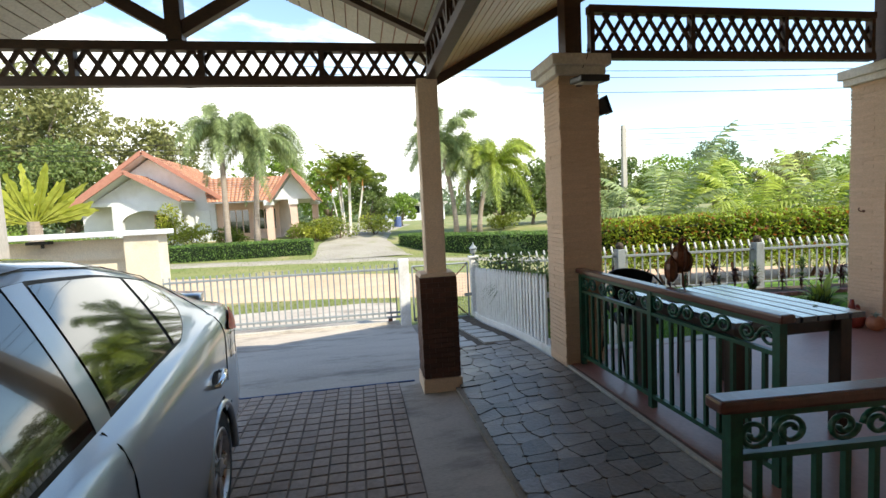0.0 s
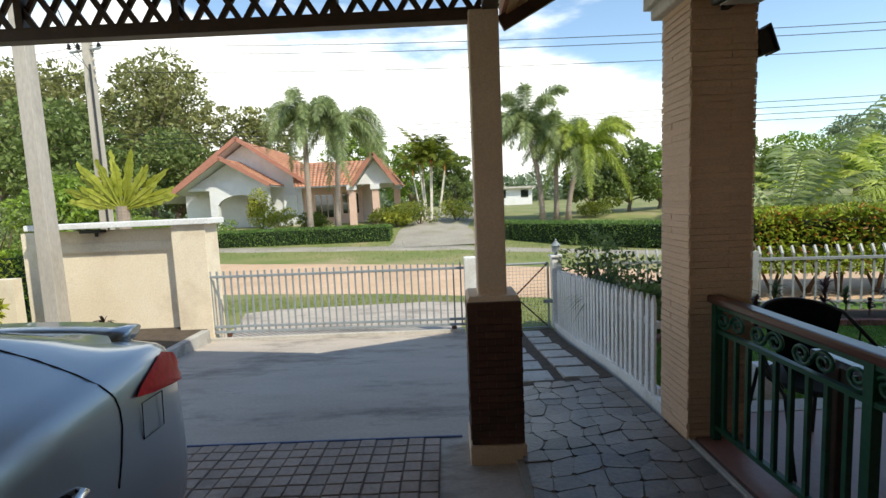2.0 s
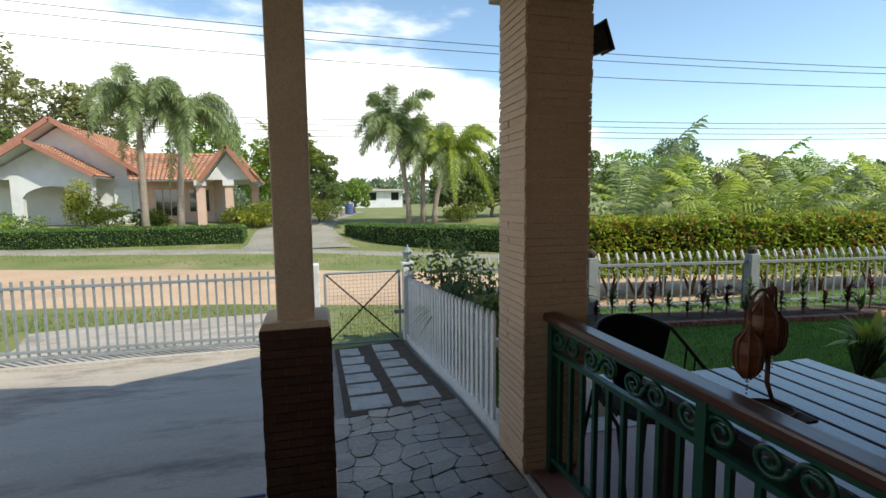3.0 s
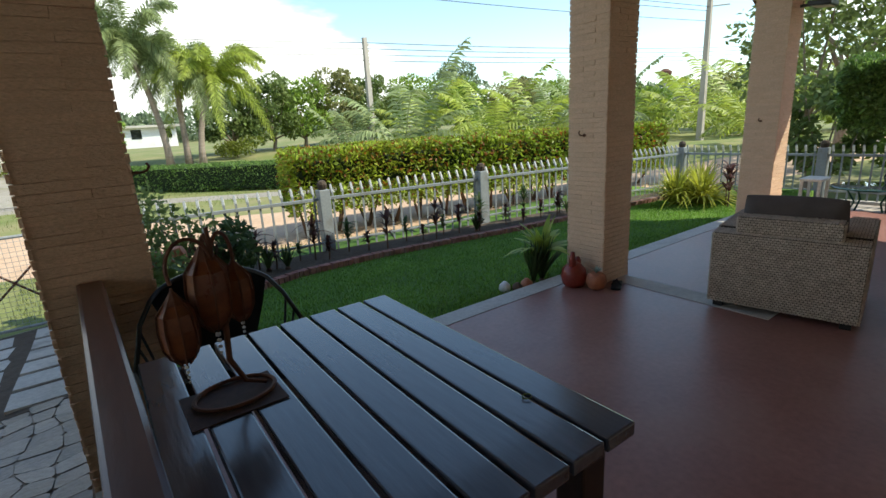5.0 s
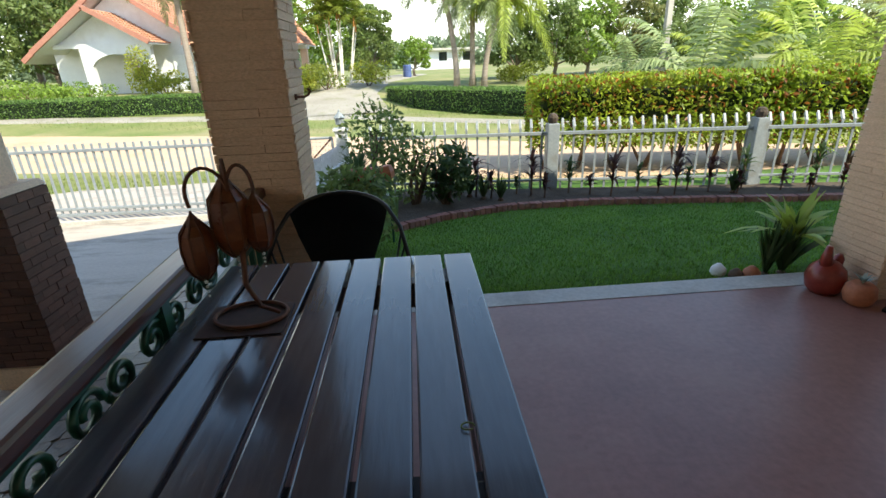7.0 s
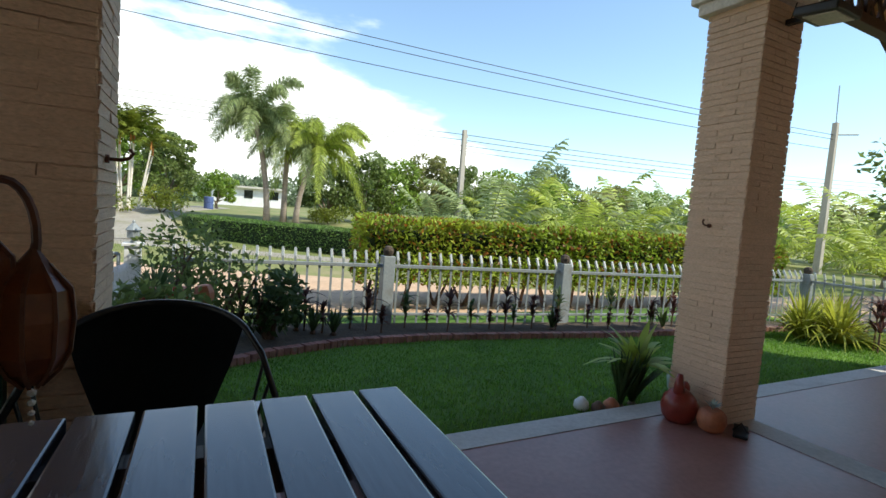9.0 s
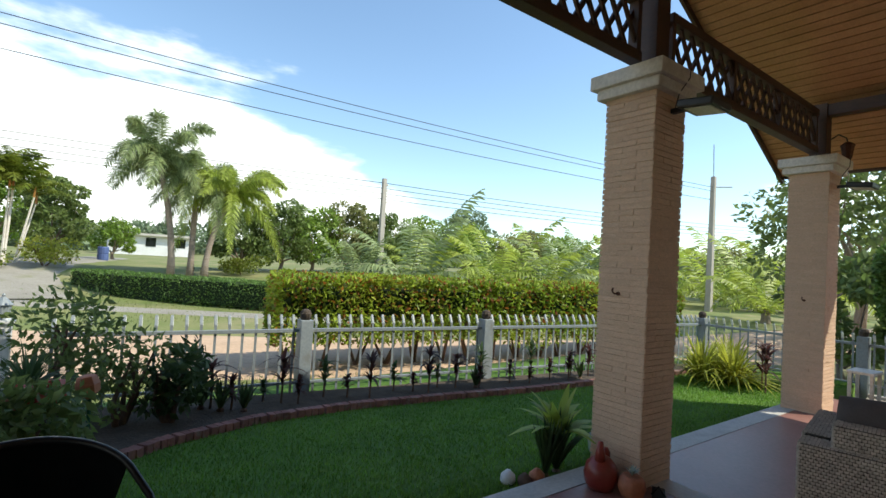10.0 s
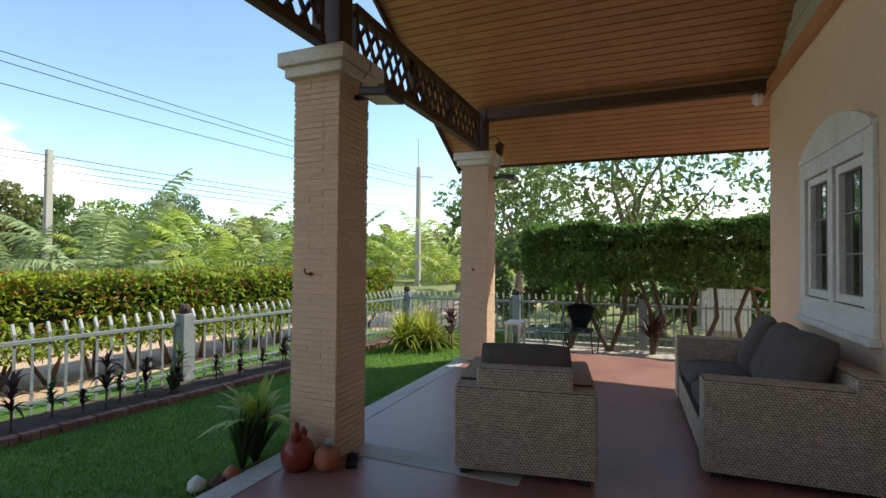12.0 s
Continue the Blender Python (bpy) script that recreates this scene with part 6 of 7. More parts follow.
def block_quads(x0, y0, z0, x1, y1, z1, faces="wesnt"):
    q = {"s": ((x0, y0, z0), (x1 - x0, 0, 0), (0, 0, z1 - z0)), "n": ((x1, y1, z0), (x0 - x1, 0, 0), (0, 0, z1 - z0)), "w": ((x0, y1, z0), (0, y0 - y1, 0), (0, 0, z1 - z0)), "e": ((x1, y0, z0), (0, y1 - y0, 0), (0, 0, z1 - z0)), "t": ((x0, y0, z1), (x1 - x0, 0, 0), (0, y1 - y0, 0))}
    return [q[f] for f in faces]


def pillow(sx, sy, sz, puff=0.35):
    """A stuffed cushion with rounded sides and soft corners, its base at z 0."""
    bm = bmesh.new()
    n = 14
    for top in (1, -1):
        g = []
        for i in range(n + 1):
            row = []
            for j in range(n + 1):
                u, v = 2 * i / n - 1, 2 * j / n - 1
                e = (max(1 - abs(u) ** 3.2, 0) * max(1 - abs(v) ** 3.2, 0)) ** 0.42
                pull = 1 - 0.05 * (abs(u * v)) ** 2
                z = sz / 2 + top * sz / 2 * (0.12 + 0.88 * e) + 0.006 * noise.noise((u * 3, v * 3, top + sx))
                row.append(bm.verts.new((u * sx / 2 * pull, v * sy / 2 * pull, z)))
            g.append(row)
        for i in range(n):
            for j in range(n):
                bm.faces.new((g[i][j], g[i + 1][j], g[i + 1][j + 1], g[i][j + 1]))
        if top == 1:
            upper = g
    rim = lambda g: [g[i][0] for i in range(n)] + [g[n][j] for j in range(n)] + [g[i][n] for i in range(n, 0, -1)] + [g[0][j] for j in range(n, 0, -1)]
    a, b = rim(upper), rim(g)
    for i in range(len(a)):
        bm.faces.new((a[i], a[(i + 1) % len(a)], b[(i + 1) % len(a)], b[i]))
    return bm


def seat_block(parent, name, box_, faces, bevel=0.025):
    # the block's dark colour stands for shade; the strands lie over it
    part(name, boxed(*box_, bevel=bevel), M_WICKBASE, parent, "inner block coloured dark as shade between the wicker strands")
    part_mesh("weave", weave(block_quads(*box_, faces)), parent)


def armchair():
    # back towards -x, seat opening towards +x
    t = thing("wicker_armchair", "low grey-brown wicker armchair with dark charcoal cushions", "armchair", "", (5.865, 2.31, 0), 10)
    seat_block(t, "back", (0, 0.0, 0.05, 0.16, 0.86, 0.56), "wsnt")
    seat_block(t, "arm", (0.161, 0.0, 0.05, 0.85, 0.15, 0.58), "setn")
    seat_block(t, "arm", (0.161, 0.71, 0.05, 0.85, 0.86, 0.58), "setn")
    seat_block(t, "base", (0.161, 0.151, 0.05, 0.82, 0.709, 0.26), "e")
    seat_block(t, "back_rest", (0.03, 0.14, 0.561, 0.15, 0.72, 0.68), "wtsn")
    part("seat_cushion", moved(pillow(0.66, 0.55, 0.16), Matrix.Translation((0.51, 0.43, 0.262))), M_CUSHION, t, "charcoal seat cushion", True)
    part("back_cushion", moved(pillow(0.46, 0.60, 0.19), Matrix.Translation((0.165, 0.43, 0.57)) @ pose(0, 0, 0, 0, 80, 0)), M_CUSHION, t, "charcoal back cushion", True)
    for x in (0.06, 0.79):
        for y in (0.06, 0.80):
            part("foot", boxed(x - 0.03, y - 0.03, 0, x + 0.03, y + 0.03, 0.05), M_BLACK, t)


armchair()


def sofa():
    # back to the house wall, open towards +y
    t = thing("wicker_sofa", "long grey-brown wicker sofa with charcoal cushions against the wall", "sofa", "", (6.32, 0.80, 0), 1.5)
    L = 1.95
    seat_block(t, "arm", (0.0, 0.10, 0.05, 0.17, 0.89, 0.62), "wetn")
    seat_block(t, "arm", (L - 0.17, 0.10, 0.05, L, 0.89, 0.62), "wetn")
    seat_block(t, "back", (0.0, -0.06, 0.05, L, 0.099, 0.70), "wtn")
    seat_block(t, "base", (0.171, 0.10, 0.05, L - 0.171, 0.87, 0.26), "n")
    for i in range(2):
        x = 0.18 + i * 0.80
        part("seat_cushion", moved(pillow(0.80, 0.76, 0.20), Matrix.Translation((x + 0.40, 0.50, 0.262))), M_CUSHION, t, "charcoal seat cushion", True)
    for i, (x, lean, turn) in enumerate(((0.46, 66, 8), (0.98, 64, -4), (1.50, 66, -8))):
        part("back_cushion", moved(pillow(0.62, 0.52, 0.2), Matrix.Translation((x, 0.36, 0.47)) @ pose(0, 0, 0, 0, 0, turn) @ pose(0, 0, 0, -lean, 0, 0) @ Matrix.Translation((0, -0.20, -0.1))), M_CUSHION, t, "plump charcoal back cushion", True)
    for x in (0.07, L - 0.07):
        for y in (0.02, 0.82):
            part("foot", boxed(x - 0.03, y - 0.03, 0, x + 0.03, y + 0.03, 0.05), M_BLACK, t)


sofa()


# ---- bistro chairs ----
def sling_chair(x, y, z, turn, label, fabric):
    t = thing("metal_chair", label, "chair", "", (x, y, z), turn)
    t.scale.x = 0.88
    bm = bmesh.new()
    n = 16
    rows = []
    for j, (h, r) in enumerate(((0.46, 0.12), (0.58, 0.185), (0.70, 0.24), (0.79, 0.275))):
        row = []
        for i in range(n + 1):
            a = radians(-68 + 136 * i / n)
            arch = 0.07 * math.cos(radians(-80 + 160 * i / n)) if j == 3 else 0
            row.append(bm.verts.new((math.sin(a) * r, -0.02 + math.cos(a) * r * 0.75, h + arch)))
        rows.append(row)
    for r0, r1 in zip(rows, rows[1:]):
        for i in range(n):
            bm.faces.new((r0[i], r0[i + 1], r1[i + 1], r1[i]))
    bmesh.ops.solidify(bm, geom=bm.faces[:], thickness=0.01)
    part("backrest", bm, fabric, t, "taut dark back", True)
    top = [(math.sin(radians(a)) * 0.285, -0.02 + math.cos(radians(a)) * 0.212, 0.79 + 0.07 * math.cos(radians(a * 80 / 68))) for a in range(-68, 69, 8)]
    arms = [(-0.37, -0.12, 0.60)] + [(-0.32, 0.02, 0.73)] + top + [(0.32, 0.02, 0.73), (0.37, -0.12, 0.60)]
    part("frame", tubed(arms, 0.011, 8), M_BLACK, t, smooth=True)
    part("seat", moved(lathe([(0.235, 0.0), (0.245, 0.012), (0.235, 0.03), (0.03, 0.034)], 26), Matrix.Translation((0, -0.03, 0.43))), fabric, t)
    for sx in (-1, 1):
        part("leg", tubed([(sx * 0.37, -0.12, 0.60), (sx * 0.31, -0.24, 0.44), (sx * 0.27, -0.28, 0)], 0.011, 8), M_BLACK, t)
        part("leg", tubed([(sx * 0.20, 0.16, 0.45), (sx * 0.24, 0.24, 0)], 0.011, 8), M_BLACK, t)
        for q in range(3):
            part("arm_rod", tubed([(sx * (0.36 - 0.018 * q), -0.10 + 0.05 * q, 0.62 + 0.045 * q), (sx * 0.26, -0.16 + 0.06 * q, 0.45)], 0.006, 6), M_BLACK, t)
    return t


sling_chair(2.51, 3.70, 0, -2, "black metal garden chair with a taut dark back", M_CANVAS)
sling_chair(11.25, 3.02, -0.25, -80, "black metal garden chair beside the glass table", M_CANVAS)


def glass_table():
    t = thing("round_table", "round glass garden table on a green metal frame", "table", "", (10.75, 3.36, -0.25))
    gl = surf("green_table_glass", (0.05, 0.10, 0.09), (0.07, 0.13, 0.11), scale=4, rough=0.04, coat=1.0, coat_rough=0.01)
    part("tabletop", moved(lathe([(0.45, 0), (0.46, 0.006), (0.45, 0.012)], 40), Matrix.Translation((0, 0, 0.50))), gl, t, "green tinted glass top")
    part("rim", tubed([(0.45 * math.cos(a), 0.45 * math.sin(a), 0.497) for a in np.linspace(0, 2 * math.pi, 33)], 0.012, 6), M_GREEN, t)
    for k in range(4):
        a = math.pi / 4 + k * math.pi / 2
        part("leg", tubed([(0.32 * math.cos(a), 0.32 * math.sin(a), 0.49), (0.2 * math.cos(a), 0.2 * math.sin(a), 0.3), (0.34 * math.cos(a), 0.34 * math.sin(a), 0)], 0.012, 6), M_GREEN, t)


glass_table()
stool = thing("stool", "small pale wooden stool on the terrace", "stool", "", (10.75, 4.02, -0.25))
part("seat", boxed(-0.2, -0.14, 0.55, 0.2, 0.14, 0.585, bevel=0.006), M_CAP, stool)
for sx in (-0.17, 0.17):
    for sy in (-0.11, 0.11):
        part("leg", boxed(sx - 0.018, sy - 0.018, 0, sx + 0.018, sy + 0.018, 0.55), M_CAP, stool)

shed = thing("spirit_shelter", "small white panelled garden hut behind the fence", "hut", "", (13.7, 0.55, -0.3))
for i in range(6):
    part("panel", boxed(-0.03, -0.42 + 0.14 * i, 0.3, 0.03, -0.42 + 0.14 * i + 0.132, 1.12), M_WHITE, shed)
part("body", boxed(0.035, -0.42, 0.3, 0.7, 0.42, 1.12), M_WHITE, shed)
rf = bmesh.new()
for s in (-1, 1):
    plank(rf, (0.3, 0, 1.42), (0.3, s * 0.62, 1.10), 0.95, 0.04)
part("roof", rf, M_TRIM, shed, "low red-brown pitched roof")
part("stand", boxed(0.1, -0.3, 0, 0.6, 0.3, 0.3), M_CONC, shed)


# ---- window in the house wall ----
def house_window():
    t = thing("window_1", "white framed casement window with an arched head panel", "window", "", (6.63, 0.715, 0.985), kind="structure")
    W, H = 1.36, 1.24
    fr = bmesh.new()
    box(fr, -0.07, 0, -0.08, W + 0.07, 0.035, 0.09, bevel=0.006)
    box(fr, -0.07, 0, 0.0901, 0.07, 0.032, H, bevel=0.006)
    box(fr, W - 0.07, 0, 0.0901, W + 0.07, 0.032, H, bevel=0.006)
    box(fr, 0.0701, 0, H - 0.14, W - 0.0701, 0.032, H, bevel=0.006)
    box(fr, W / 2 - 0.045, -0.06, 0.0901, W / 2 + 0.045, 0.028, H - 0.1401)
    part("window_frame", fr, M_WHITE, t)
    hd = bmesh.new()
    n = 16
    pts = [(-0.07, H + 0.001)] + [(-0.07 + (W + 0.14) * i / n, H + 0.04 + 0.2 * math.sin(math.pi * i / n) ** 0.8) for i in range(n + 1)] + [(W + 0.07, H + 0.001)]
    prism(hd, pts, 0.0, 0.04)
    part("head_panel", hd, M_WHITE, t, "white arched panel above the window")
    part("window_sill", boxed(-0.1, 0.0, -0.13, W + 0.1, 0.07, -0.081, bevel=0.008), M_WHITE, t)
    for x0, x1 in ((0.09, W / 2 - 0.06), (W / 2 + 0.06, W - 0.09)):
        ca = bmesh.new()
        for b in ((x0, 0.10, x1, 0.16), (x0, H - 0.21, x1, H - 0.15), (x0, 0.1601, x0 + 0.06, H - 0.2101), (x1 - 0.06, 0.1601, x1, H - 0.2101)):
            box(ca, b[0], -0.05, b[1], b[2], 0.01, b[3])
        sash = part("sash", ca, M_WHITE, t)
        part("pane", boxed(x0 + 0.06, -0.035, 0.16, x1 - 0.06, -0.028, H - 0.21), M_PANE, sash, "dark reflecting pane")
        for q in (0.33, 0.66):
            part("glazing_bar", boxed(x0 + 0.06 + (x1 - x0 - 0.12) * q - 0.004, -0.027, 0.16, x0 + 0.06 + (x1 - x0 - 0.12) * q + 0.004, -0.02, H - 0.21), M_GREYP, sash)
            part("glazing_bar", boxed(x0 + 0.06, -0.019, 0.16 + (H - 0.37) * q - 0.006, x1 - 0.06, -0.012, 0.16 + (H - 0.37) * q + 0.006), M_GREYP, sash)


house_window()
# dome camera on the wall corner; it gives no light
cam_ = thing("wall_fixture", "small white round dome camera high on the wall corner", "lamp", "", (9.27, 0.80, 3.23))
part("body", moved(lathe([(0.02, -0.02), (0.07, 0.0), (0.08, 0.05), (0.05, 0.09)], 14), pose(0, 0, 0, -90)), M_WHITE, cam_)


# ---- lamps on the pillars ----
def flood_lamp(x, y, z, turn, label):
    t = thing("flood_lamp", label, "lamp", "pillar flood lamps", (x, y, z), turn)
    part("arm", boxed(-0.02, -0.12, -0.02, 0.02, 0.0, 0.01), M_BLACK, t)
    part("housing", moved(boxed(-0.13, -0.33, -0.02, 0.13, -0.10, 0.035, bevel=0.012), pose(0, 0, 0, 6, 0, 0)), M_BLACK, t, "flat black housing")
    part("lens", moved(boxed(-0.10, -0.31, -0.026, 0.10, -0.14, -0.0205), pose(0, 0, 0, 6, 0, 0)), M_LAMPGLASS, t, "pale glass lens")
    part("cable", tubed([(0.0, -0.02, 0.01), (0.02, -0.035, 0.12), (0.05, -0.09, 0.22), (0.05, -0.095, 0.32)], 0.004, 5), M_WIRE, t)


flood_lamp(5.77, 3.965, 2.53, 0, "flat black solar flood lamp fixed to the pillar")
flood_lamp(9.24, 3.965, 2.50, 0, "flat black solar flood lamp fixed to the pillar")
flood_lamp(2.13, 3.91, 2.56, 0, "flat black solar flood lamp fixed to the pillar")
fl = thing("spot_lamp", "black adjustable spot lamp on the pillar side", "lamp", "", (2.335, 4.05, 2.36), -90)
part("bracket", boxed(-0.03, 0, -0.05, 0.03, 0.05, 0.05), M_BLACK, fl)
part("head", moved(boxed(-0.05, 0.04, -0.08, 0.05, 0.14, 0.07, bevel=0.015), pose(0, 0, 0, 20, 0, 0)), M_BLACK, fl)
part("fin", moved(boxed(-0.06, 0.14, -0.09, 0.06, 0.155, 0.08, bevel=0.004), pose(0, 0, 0, 20, 0, 0)), M_BLACK, fl)
ln = thing("wall_lantern", "small bronze lantern under the porch ceiling", "lamp", "", (9.36, 4.0, 3.03))
part("arm", tubed([(-0.07, 0.05, 0.02), (0.0, 0, 0.08), (0.08, -0.05, 0.05), (0.09, -0.06, 0.0)], 0.008, 6), M_BLACK, ln)
part("body", moved(lathe([(0.02, -0.22), (0.045, -0.18), (0.065, -0.05), (0.075, -0.04), (0.03, 0.0)], 8), Matrix.Translation((0.09, -0.06, 0))), M_RUST, ln)


# ---- candle lantern stand on the table ----
def lantern_stand():
    mt = solid("table_mat", moved(boxed(-0.115, -0.09, 0, 0.115, 0.09, 0.004), pose(2.365, 2.83, 0.771, 0, 0, 0)), M_MAT, "dark woven mat lying on the table", "mat")
    t = thing("lantern_stand", "rusty metal stand with three hanging amber glass lanterns", "lantern", "", (2.375, 2.845, 0.776))
    part("foot_ring", tubed([(0.10 * math.cos(a), 0.075 * math.sin(a), 0.006) for a in np.linspace(0, 2 * math.pi, 29)], 0.006, 6), M_RUST, t)
    part("stem", tubed([(0.08, 0, 0.006), (0.03, 0, 0.03), (0.0, 0, 0.10), (0.01, 0.01, 0.25), (0, 0, 0.45)], [0.006, 0.007, 0.008, 0.008, 0.005], 8), M_RUST, t)
    for k, (a, r, drop, s) in enumerate(((3.3, 0.10, 0.17, 0.78), (2.0, 0.03, 0.07, 0.95), (0.7, 0.07, 0.12, 0.7))):
        dx, dy = math.cos(a), math.sin(a) * 0.7
        hook_ = [(dx * r * (0.52 - 0.52 * math.cos(q)), dy * r * (0.52 - 0.52 * math.cos(q)), 0.36 + 0.07 * math.sin(q)) for q in np.linspace(0, math.pi, 13)] + [(dx * r * 1.02, dy * r * 1.02, 0.34), (dx * r, dy * r, 0.33)]
        part("hook", tubed(hook_, 0.005, 6), M_RUST, t)
        m = Matrix.Translation((dx * r, dy * r, 0.33 - drop * s)) @ Matrix.Diagonal((s, s, s, 1))
        g = part("glass", moved(lathe([(0.012, -0.085), (0.035, -0.06), (0.05, -0.03), (0.055, 0.03), (0.05, 0.08), (0.025, 0.115)], 8), m), M_AMBER, t, "amber and red painted glass")
        for q in range(8):
            b = 2 * math.pi * q / 8
            part("wire", tubed([m @ Vector((math.cos(b) * rr, math.sin(b) * rr, zz)) for rr, zz in ((0.014, -0.088), (0.038, -0.062), (0.053, -0.03), (0.058, 0.03), (0.053, 0.082), (0.02, 0.125))], 0.0028, 4), M_RUST, g)
        part("lid", moved(lathe([(0.03, 0.11), (0.02, 0.13), (0.006, 0.15), (0.004, 0.16)], 8), m), M_RUST, t)
        beads = bmesh.new()
        for q in range(4):
            bmesh.ops.create_icosphere(beads, subdivisions=1, radius=0.008 - 0.001 * q, matrix=m @ Matrix.Translation((0, 0, -0.10 - 0.018 * q)))
        part("pendant", beads, M_CLEAR, t, "clear bead pendant")


lantern_stand()
solid("ring", moved(tubed([(0.013 * math.cos(a), 0.010 * math.sin(a), 0.003) for a in np.linspace(0, 5.4, 16)], 0.0018, 5), Matrix.Translation((2.93, 2.33, 0.772))), M_ARECA, "small yellow loop lying on the table", "ring")


# ---- pots and small plants ----
def blades(n, length, width, spread, arch, seed, z=0.0):
    """Strap leaves rising from one root and arching outwards."""
    r = np.random.RandomState(seed)
    vs, fs, k = [], [], 0
    for i in range(n):
        a, L = r.uniform(0, 2 * math.pi), length * r.uniform(0.7, 1.1)
        out = spread * r.uniform(0.25, 1.0)
        q = np.linspace(0, 1, 6)
        rad = out * L * (q ** 1.4)
        h = L * (q * (1 - out * 0.3) - arch * out * q ** 2.4)
        p = np.stack([np.cos(a) * rad, np.sin(a) * rad, z + h], 1)
        s = np.array((-math.sin(a), math.cos(a), 0.1)) * width
        w = np.sin(np.pi * np.clip(q * 0.85 + 0.12, 0, 1))[:, None]
        v = np.stack([p + s * w, p - s * w], 1).reshape(-1, 3)
        j = np.arange(5)[:, None] * 2 + k
        fs.append(np.concatenate([j + [0, 1, 3], j + [0, 3, 2]], 1).reshape(-1, 3))
        vs.append(v)
        k += len(v)
    return np.concatenate(vs), np.concatenate(fs)


def strap_plant(x, y, z, n, length, width, spread, arch, material, label, seed, name="strap_plant", group=""):
    t = thing(name, label, "plant", group, (x, y, z))
    v, f = blades(n, length, width, spread, arch, seed)
    part_mesh("leaves", quick_mesh("leaves", v, f, material), t)
    part("crown", lathe([(0.03, -0.02), (0.035, 0.03), (0.01, 0.06)], 8), M_TWIG, t)
    return t


def cordyline(x, y, z, h, material, seed):
    t = thing("cordyline", "small dark cordyline with a tuft of maroon leaves", "plant", "border cordylines", (x, y, z))
    part("stem", tubed([(0, 0, -0.02), (0.01, 0, h * 0.5), (0, 0.01, h * 0.8)], [0.012, 0.01, 0.008], 6), M_TWIG, t)
    vs, fs, k = [], [], 0
    for j in range(3):
        v, f = blades(11, h * 0.5, 0.018, 1.05, 0.75, seed * 7 + j, h * (0.4 + 0.2 * j))
        vs.append(v), fs.append(f + k)
        k += len(v)
    part_mesh("leaves", quick_mesh("leaves", np.concatenate(vs), np.concatenate(fs), material), t)


bed_y = lambda x: 7.73 - (x - 4.64) * 0.131
for i, x in enumerate([3.5, 3.68, 3.85, 4.2, 4.36, 4.5, 4.85, 5.08, 5.3, 5.7, 5.9, 6.05, 6.3, 6.5, 6.78, 6.95, 7.35, 7.6, 7.8, 8.05, 8.3, 8.55, 8.8, 9.05, 9.3, 9.6, 9.9]):
    h = (0.28, 0.5, 0.34, 0.24, 0.55, 0.3, 0.45)[i % 7]
    cordyline(x, bed_y(x) - 0.28 - 0.1 * (i % 3), -0.2, h, M_MAROON if i % 3 else M_BORDERLEAF, i)
for i, (x, y) in enumerate([(3.75, 7.35), (3.95, 7.25), (3.6, 7.5), (6.75, 7.0), (8.55, 6.75)]):
    strap_plant(x, y, -0.2, 26, 0.36, 0.02, 0.5, 0.4, M_BORDERLEAF, "clump of broad dark strap leaves in the border", 60 + i)
strap_plant(2.32, 6.6, 0.24, 300, 0.60, 0.008, 1.0, 0.9, M_BORDERLEAF, "grassy ponytail plant spilling over its pot", 71)
pp = thing("plant_pot", "dark pot holding the grassy ponytail plant", "pot", "", (2.32, 6.6, -0.2))
pp.scale.z = 1.5
part("body", lathe([(0.11, 0), (0.15, 0.1), (0.17, 0.28), (0.155, 0.30)], 18), M_SOIL, pp)
bush(2.9, 7.3, 0.5, 1.0, M_TREE, "loose leafy shrub by the picket fence", 0.08, -0.25, 80)
bush(2.45, 7.5, 0.42, 1.3, M_TREE, "loose leafy shrub by the picket fence", 0.08, -0.25, 80)
bush(3.3, 7.2, 0.34, 0.72, M_BORDERLEAF, "broad-leaved dark shrub in the flower bed", 0.11, -0.22, 60)
bush(2.35, 5.6, 0.35, 0.8, M_TREE, "loose leafy shrub by the picket fence", 0.08, -0.15, 120)
for i, (x, y, m) in enumerate([(2.34, 5.75, M_REDPOT), (2.42, 5.68, M_REDPOT), (2.50, 5.78, M_REDPOT), (2.67, 5.85, M_TERRA)]):
    t = thing("tulip_ornament", "red and orange tulip-shaped garden ornament", "ornament", "tulip ornaments", (x, y, -0.13))
    part("stem", tubed([(0, 0, 0), (0, 0, 0.60)], 0.012, 6), M_GREEN, t)
    part("bloom", moved(lathe([(0.015, 0), (0.06, 0.04), (0.065, 0.09), (0.05, 0.14), (0.035, 0.145)], 6), Matrix.Translation((0, 0, 0.58)) @ pose(0, 0, 0, RNG.uniform(-20, 20), RNG.uniform(-20, 20))), m, t)

for i, (x, y) in enumerate([(10.2, 5.35), (10.55, 5.6), (10.1, 5.75)]):
    strap_plant(x, y, -0.22, 190, 1.05, 0.016, 0.9, 0.7, M_YELLOW, "large clump of arching yellow variegated strap leaves", 80 + i)
for i, (x, y) in enumerate([(9.95, 4.85), (10.1, 4.95)]):
    cordyline(x, y, -0.12, 0.72, M_MAROON, 90 + i)
strap_plant(5.52, 4.60, 0.12, 34, 0.50, 0.035, 0.95, 0.55, M_COCO, "bright green broad strap-leaved plant beside the pillar", 95)
strap_plant(5.33, 4.54, -0.1, 44, 0.46, 0.016, 0.35, 0.15, M_BORDERLEAF, "upright dark snake plant beside the pillar", 96)
strap_plant(5.47, 4.56, -0.1, 60, 0.48, 0.018, 0.55, 0.35, M_BORDERLEAF, "upright dark snake plant beside the pillar", 97)
